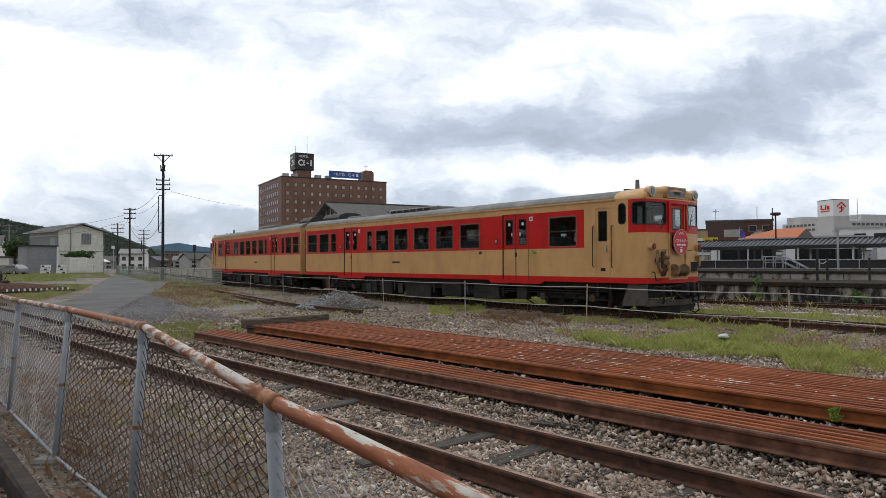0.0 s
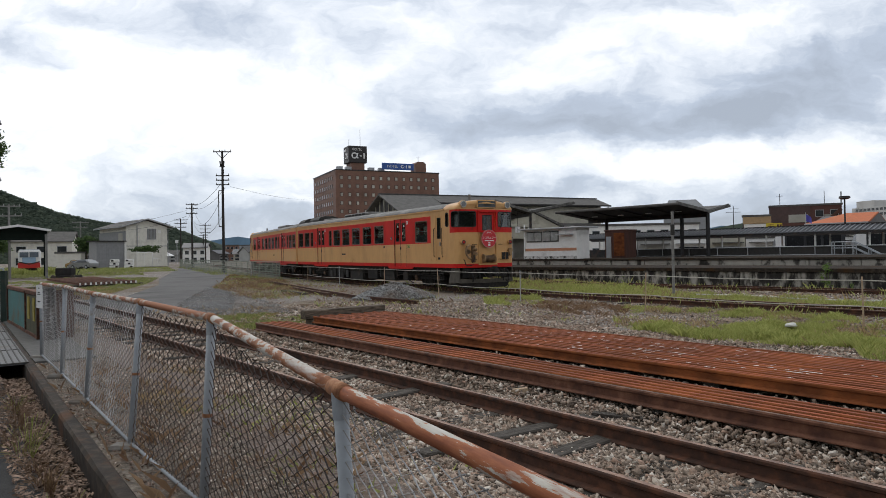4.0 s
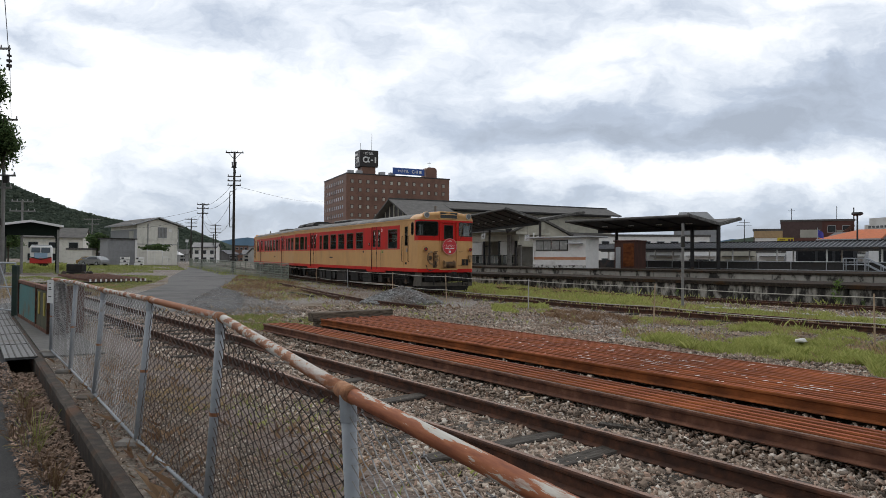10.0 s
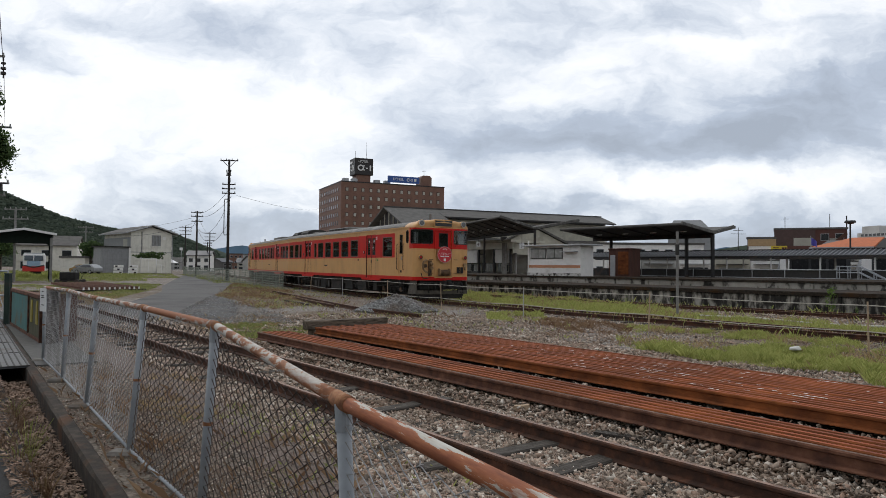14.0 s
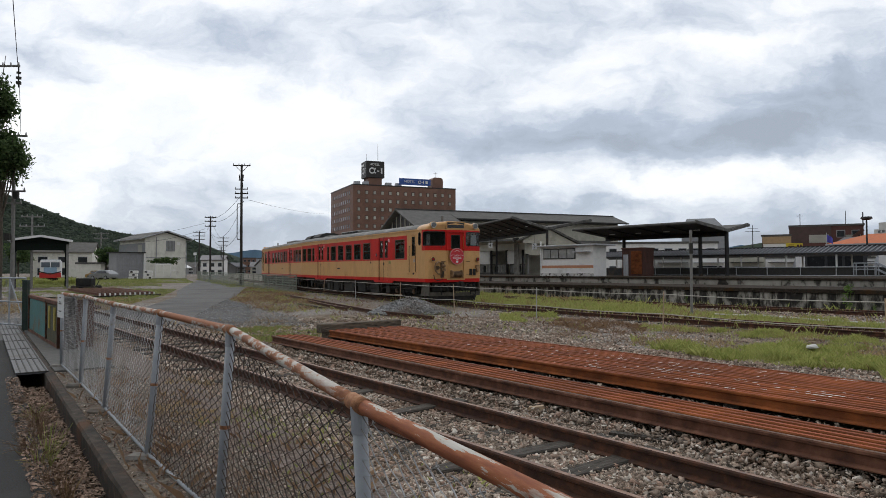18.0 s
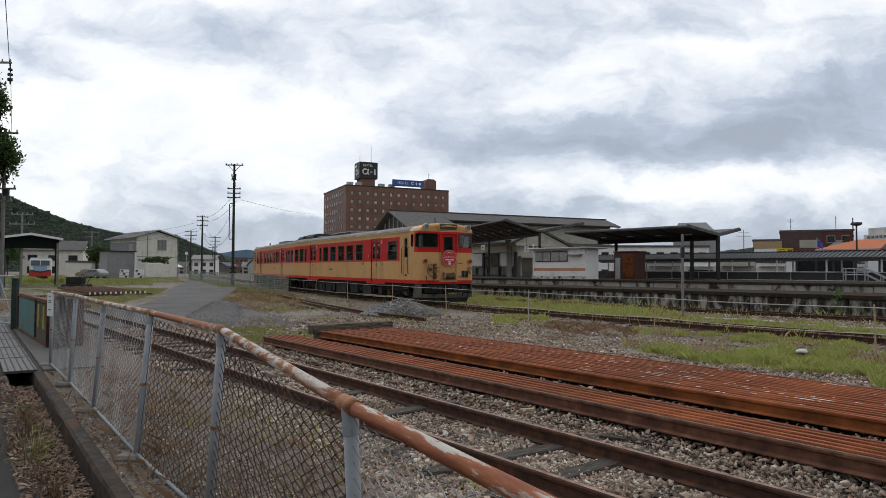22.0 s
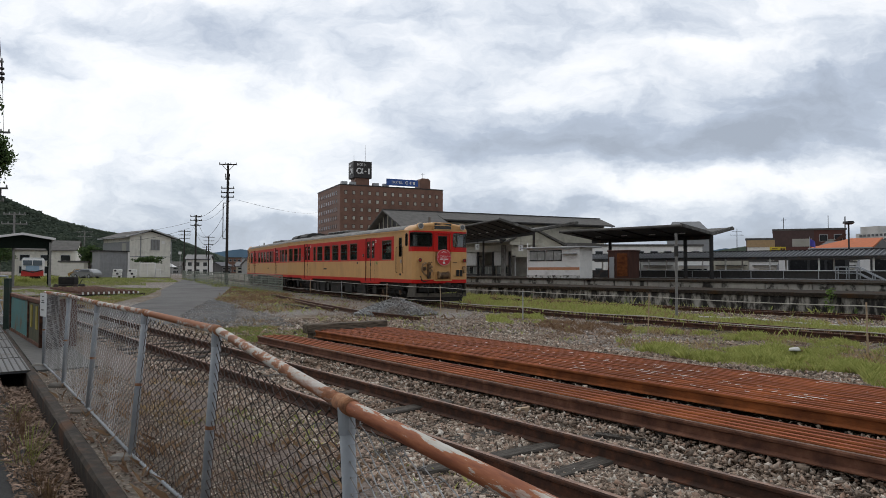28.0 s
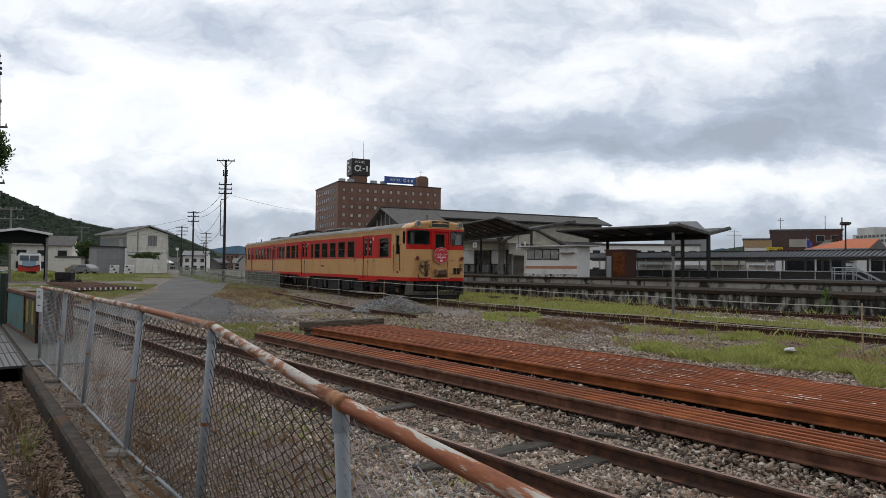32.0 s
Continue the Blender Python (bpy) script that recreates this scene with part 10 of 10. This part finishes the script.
def grass(name, label, poly, n, h0, h1, w, m, seed, patch=0.35, thresh=-0.1, clump=0.0, lean=0.6):
    """Blades scattered in a polygon of the plan, thinned by a patchy noise."""
    g = np.random.default_rng(seed)
    q = np.array(poly)
    lo, hi = q.min(0), q.max(0)
    p = g.uniform(lo, hi, (n * 3, 2))
    p = p[inside(p, poly)]
    v = np.array([noise.noise((x * patch, y * patch, seed * 1.7)) for x, y in p])
    fine = np.array([noise.noise((x * patch * 5.5, y * patch * 5.5, seed * 0.7 + 9)) for x, y in p])
    keep = v + 0.55 * fine + g.normal(0, 0.12, len(p)) > thresh
    p, v, fine = p[keep][:n], v[keep][:n], fine[keep][:n]
    k = len(p)
    z = np.array([ground_z(x, y) for x, y in p])
    h = g.uniform(h0, h1, k) * (0.7 + 0.6 * np.clip(v + 0.4, 0, 1)) * np.clip(0.85 + 1.3 * fine, 0.4, 1.7)
    a = g.uniform(0, 2 * np.pi, k)
    d = np.stack([np.cos(a), np.sin(a)], 1)
    ln = (g.normal(0, lean, (k, 2)) * h[:, None])
    ww = w * g.uniform(0.6, 1.4, k)
    b0 = np.column_stack([p - d * ww[:, None], z - 0.01])
    b1 = np.column_stack([p + d * ww[:, None], z - 0.01])
    m0 = np.column_stack([p + ln * 0.35 + d * ww[:, None] * 0.7, z + h * 0.6])
    tp = np.column_stack([p + ln, z + h])
    vv = np.stack([b0, b1, m0, tp], 1).reshape(-1, 3)
    return tagged(mesh_np(name, vv, np.arange(k * 4).reshape(-1, 4), m), label, "grass", kind="stuff")


GREEN_A = [(5.9, 20.6), (8.3, 18.5), (11.0, 14.8), (13.8, 9.5), (8.2, 8.3), (7.2, 9.3), (6.5, 10.2), (7.0, 11.1), (6.0, 11.7), (5.1, 12.8), (4.6, 13.9), (4.1, 15.2), (4.6, 17.2)]
GREEN_B = [(2.0, 56), (5.0, 47), (8.2, 36.0), (9.6, 28.5), (10.7, 23.4), (12.4, 20.9), (14.4, 18.6), (17.6, 15.6), (14.0, 13.0), (11.0, 18.2), (8.3, 22.6), (4.6, 28.5), (2.2, 33.0), (-0.5, 39.0)]


def bare_patches():
    """Stones that show between the tufts beside the siding."""
    g = np.random.default_rng(77)
    poly = [(1.6, 28.4), (6.2, 24.2), (11.4, 16.8), (15.4, 10.4), (8.2, 8.4), (5.24, 12.2), (3.2, 14.8), (0.6, 20.5)]
    q = np.array(poly)
    p = g.uniform(q.min(0), q.max(0), (42000, 2))
    p = p[inside(p, poly)]
    z = np.array([ground_z(x, y) for x, y in p]) + 0.008
    behind = [(-0.9, 5.2), (-2.5, 6.4), (-4.0, 8.7), (-6.6, 12.5), (-8.0, 15.2), (-5.4, 14.2), (-3.0, 10.2), (-0.6, 6.8)]
    q2 = np.array(behind)
    f = g.uniform(q2.min(0), q2.max(0), (60000, 2))
    f = f[inside(f, behind)]
    f = np.column_stack([f, [ground_z(x, y) + 0.012 for x, y in f]])
    k = int(len(f) * 0.8)
    stones("fence_gravel", "brown stones and grit behind the fence", f[:k], g.uniform(0.006, 0.02, k), BALLAST, 14, chips=True)
    leaves("leaf_litter", "brown leaves caught behind the fence", f[k:] + np.array((0, 0, 0.01)), 0.02, LEAF_BROWN, 17)
    stones("yard_stones", "brown and grey stones between the grass tufts", np.column_stack([p, z]), g.uniform(0.009, 0.027, len(p)), BALLAST, 12)


bare_patches()
grass("grass", "green grass beside the siding", GREEN_A, 105000, 0.03, 0.125, 0.0022, GRASS, 31, 0.4, 0.0, lean=0.4)
grass("grass", "green grass between the siding and the platform", GREEN_B, 150000, 0.05, 0.19, 0.0042, GRASS, 32, 0.3, -0.42, lean=0.32)
grass("grass", "straw-coloured dead grass among the green", GREEN_A, 9000, 0.03, 0.13, 0.0016, GRASS_DRY, 33, 0.5, 0.05, lean=0.34)
grass("grass", "straw-coloured dead grass among the green", GREEN_B, 12000, 0.08, 0.24, 0.0032, GRASS_DRY, 34, 0.4, -0.1, lean=0.3)
grass("grass", "sparse dry weeds on the gravel", [(-14, 52), (-4, 40), (2.0, 29), (4.2, 22), (3.6, 16.2), (-1.2, 18.4), (-7, 26), (-14, 44)], 8000, 0.03, 0.13, 0.005, DEAD_STEM, 35, 0.5, 0.08)
grass("grass", "sparse green weeds on the gravel", [(-14, 52), (-4, 40), (2.0, 29), (4.2, 22), (3.6, 16.2), (-1.2, 18.4), (-7, 26), (-14, 44)], 5000, 0.04, 0.13, 0.005, GRASS, 36, 0.5, 0.17)
grass("grass", "green tufts along the siding", [(1.7, 21.9), (3.1, 20.9), (3.9, 23.6), (3.9, 26.6), (2.7, 27.6), (1.9, 25.0)], 9000, 0.03, 0.13, 0.0028, GRASS, 64, 0.5, -0.05, lean=0.4)
grass("grass", "thin dry weeds on the brown soil by the siding", [(3.1, 20.9), (4.6, 16.2), (5.9, 20.6), (4.0, 24.5)], 4500, 0.02, 0.10, 0.0024, DEAD_STEM, 65, 0.5, 0.0)
grass("grass", "yellowed weeds behind the fence", [(-2.2, 6.6), (-3.4, 7.9), (-4.6, 10.6), (-3.4, 10.4), (-1.6, 7.4)], 3600, 0.02, 0.09, 0.002, GRASS_DRY, 66, 1.1, 0.12)
grass("grass", "green weeds behind the fence", [(-0.6, 4.2), (-2.4, 6.9), (-3.2, 8.4), (-2.2, 8.2), (-0.2, 5.0)], 2200, 0.02, 0.09, 0.002, GRASS_MOWN, 67, 1.1, 0.18)
grass("grass", "green tuft of grass by the rail ends", [(-6.2, 19.6), (-4.4, 20.6), (-3.0, 18.6), (-3.6, 16.0), (-4.9, 16.0)], 7500, 0.03, 0.11, 0.003, GRASS_MOWN, 37, 0.6, -0.12)
grass("grass", "mown grass before the shed", [(-15.5, 32), (-18.5, 44), (-22.5, 56), (-30, 58), (-34, 50), (-24, 38), (-20, 34)], 26000, 0.03, 0.09, 0.012, GRASS_MOWN, 38, 0.2, -0.25)
grass("grass", "mown grass before the shed", [(-30, 80), (-42, 108), (-60, 112), (-66, 90), (-50, 74)], 18000, 0.05, 0.16, 0.04, GRASS_MOWN, 39, 0.1, -0.3)
grass("grass", "rough grass by the lane fence", [(-11.5, 47), (-15, 51), (-20, 61), (-28, 79), (-40, 106), (-38.6, 107), (-24, 80), (-16, 60), (-9, 47)], 14000, 0.05, 0.22, 0.014, GRASS_MOWN, 40, 0.2, -0.2)
grass("grass", "weeds under the chain-link fence", [(-0.4, 3.4), (-6.3, 11.6), (-5.2, 12.0), (-3.0, 9.4), (0.8, 4.6)], 3200, 0.03, 0.13, 0.0013, DEAD_STEM, 41, 0.9, 0.2)
grass("grass", "weeds under the chain-link fence", [(0.3, 3.2), (-2.6, 7.4), (-1.5, 8.2), (1.0, 4.4)], 900, 0.02, 0.08, 0.0018, GRASS, 42, 0.9, 0.2)
grass("grass", "dry weeds between the sidings", [(-3.5, 14.0), (-9.5, 21.5), (-7.0, 24), (-2, 17.5)], 1400, 0.03, 0.12, 0.004, GRASS_DRY, 43, 0.6, -0.05)
LANE_SIDE = [(-8.7, 29.5), (-11.9, 36.7), (-14.8, 48), (-18.2, 61), (-16.0, 58), (-10.5, 47.5), (-7.4, 39), (-5.6, 31), (-6.2, 26)]
grass("grass", "brown dry weeds between the lane and the siding", LANE_SIDE, 15000, 0.03, 0.12, 0.006, DEAD_STEM, 61, 0.3, -0.2)
grass("grass", "straw grass between the lane and the siding", LANE_SIDE, 7000, 0.03, 0.13, 0.006, GRASS_DRY, 62, 0.4, -0.02)
grass("grass", "thin green weeds between the lane and the siding", LANE_SIDE, 4000, 0.03, 0.12, 0.006, GRASS_MOWN, 63, 0.4, 0.1)
grass("grass", "far rough grass before the houses", [(-44, 64), (-95, 100), (-112, 140), (-62, 122), (-52, 96)], 14000, 0.1, 0.3, 0.06, GRASS_MOWN, 47, 0.1, -0.4)
grass("grass", "grass around the cart shelter", [(-30, 57), (-44, 66), (-60, 90), (-40, 92), (-28, 66)], 14000, 0.05, 0.2, 0.022, GRASS_MOWN, 44, 0.15, -0.2)


grass("grass", "tall rough grass before the railbus", [(-48.5, 73.2), (-41, 73.2), (-40.5, 75.6), (-49, 75.6)], 5000, 0.3, 0.62, 0.03, GRASS, 48, 0.3, -0.6, lean=0.25)
VERGE = [tuple(along(l, w))[:2] for l, w in ((-3, -0.18), (9.2, -0.18), (9.2, -0.75), (-3, -0.75))]
grass("grass", "dry grass along the drain wall", VERGE, 3800, 0.04, 0.15, 0.0014, DEAD_STEM, 45, 1.4, 0.0, lean=0.7)
grass("grass", "dry mown grass beside the lane", [(-14.5, 29), (-15.6, 33), (-17.5, 39), (-26, 40), (-24, 32), (-18, 27)], 9000, 0.04, 0.12, 0.012, GRASS_DRY, 46, 0.3, -0.3)


def weed(x, y, z, h, n, seed, label, m=None):
    """A leafy weed: thin stems with leaf cards."""
    t = thing("weed_plant", label, "weed", at=(x, y, z))
    g = random.Random(seed)
    for i in range(5):
        a = g.uniform(0, 6.28)
        r = g.uniform(0.1, 0.35) * h
        part("stem", Shape().tube((0, 0, 0), (math.cos(a) * r, math.sin(a) * r, h * g.uniform(0.6, 1.0)), 0.006, 0.003, n=5), m or LEAF_LIGHT, t)
    leaf_cloud("foliage", (0, 0, h * 0.55), (h * 0.34, h * 0.34, h * 0.5), n, min(0.05, h * 0.06), m or LEAF_LIGHT, t, seed)


weed(4.5, 6.30, 0.12, 0.17, 420, 5, "small bright green weed growing between the rails", LEAF_BRIGHT)
weed(15.9, 27.0, 0.0, 1.0, 150, 6, "tall leafy weed against the platform wall")
weed(18.3, 24.3, 0.0, 0.8, 110, 7, "leafy weed against the platform wall")
for i in range(12):
    q = plat(-0.25 - 0.3 * rng.random(), -34 + i * 3.3 + rng.uniform(-1, 1), 0)
    weed(q.x, q.y, 0.0, rng.uniform(0.25, 0.6), 70, 70 + i, "leafy weed against the platform wall")
for i, (l, w, h) in enumerate(((1.6, 0.36, 0.34), (2.6, 0.3, 0.26), (3.9, 0.34, 0.42), (0.4, 0.2, 0.3))):
    q = along(l, w, -0.2)
    c = thing("weed_plant", "dry grassy weed growing in the drain", "weed", at=tuple(q))
    sh = Shape()
    g = random.Random(60 + i)
    for k in range(26):
        a, b = g.uniform(0, 6.28), g.uniform(0.1, 0.6)
        tip = Vector((math.cos(a) * b * h, math.sin(a) * b * h, h * g.uniform(0.6, 1.1)))
        sh.pipe([(0.02 * math.cos(a), 0.02 * math.sin(a), 0), tip * 0.55 + Vector((0, 0, 0.08 * h)), tip], 0.0025, 3)
    part("tuft", sh, GRASS_DRY if i % 2 else GRASS, c, fix=False)


def drain_tufts():
    """Dead weeds with thin bent stems along the asphalt's edge."""
    g = random.Random(91)
    for i in range(11):
        l, w, h = 0.2 + i * 0.62 + g.uniform(-0.2, 0.2), g.uniform(0.34, 0.52), g.uniform(0.14, 0.34)
        c = thing("weed_plant", "dead brown weed with bent stems beside the drain", "weed", at=tuple(along(l, w, -0.03)))
        for m, k in ((DEAD_STEM, 46), (GRASS if i % 4 == 1 else DEAD_STEM, 22)):
            sh = Shape()
            for j in range(k):
                a, b = g.uniform(0, 6.28), g.uniform(0.2, 1.1)
                tip = Vector((math.cos(a) * b * h, math.sin(a) * b * h, h * g.uniform(0.3, 1.0)))
                sh.pipe([(0.03 * math.cos(a), 0.03 * math.sin(a), -0.02), tip * 0.5 + Vector((0, 0, 0.18 * h)), tip], 0.0014, 3)
            part("stem_tuft", sh, m, c, fix=False)


drain_tufts()


TRACKSIDE = [tuple(plat(q, p))[:2] for q, p in ((-6.0, -12), (-0.3, -12), (-0.3, 14), (-6.0, 14))]
grass("grass", "sparse weeds along the platform track", TRACKSIDE, 5200, 0.06, 0.22, 0.004, GRASS, 51, 0.6, 0.18, lean=0.3)
grass("grass", "overgrown weeds by the platform end", [tuple(plat(q, p))[:2] for q, p in ((-1.6, 5), (-0.25, 5), (-0.25, 14), (-2.4, 14))], 9000, 0.15, 0.6, 0.005, GRASS, 52, 0.6, -0.2, lean=0.3)
for i in range(7):
    q = plat(-0.3 - 0.5 * rng.random(), 4.5 + i * 1.1, 0)
    weed(q.x, q.y, 0.0, rng.uniform(0.5, 1.0), 110, 110 + i, "tall leafy weed against the platform wall")


def siding_weeds():
    """Weeds that hide the feet of the overgrown rails."""
    for lo, hi, n, seed in ((-1.05, -0.6, 14000, 61), (-0.5, 0.5, 18000, 62), (0.62, 1.0, 10000, 63)):
        pts = []
        for off, ss in ((lo, range(-22, 22)), (hi, range(21, -23, -1))):
            for s in ss:
                p, h = siding(float(s))
                pts.append((p.x - math.sin(h) * off, p.y + math.cos(h) * off))
        grass("grass", "weeds grown up along the siding rails", pts, n, 0.08, 0.25, 0.003, GRASS if seed != 62 else GRASS_DRY, seed, 0.5, -0.12, lean=0.3)
        if seed == 62:
            grass("grass", "weeds grown up between the siding rails", pts, n, 0.07, 0.24, 0.003, GRASS, seed + 5, 0.5, -0.15, lean=0.3)


siding_weeds()


motions()
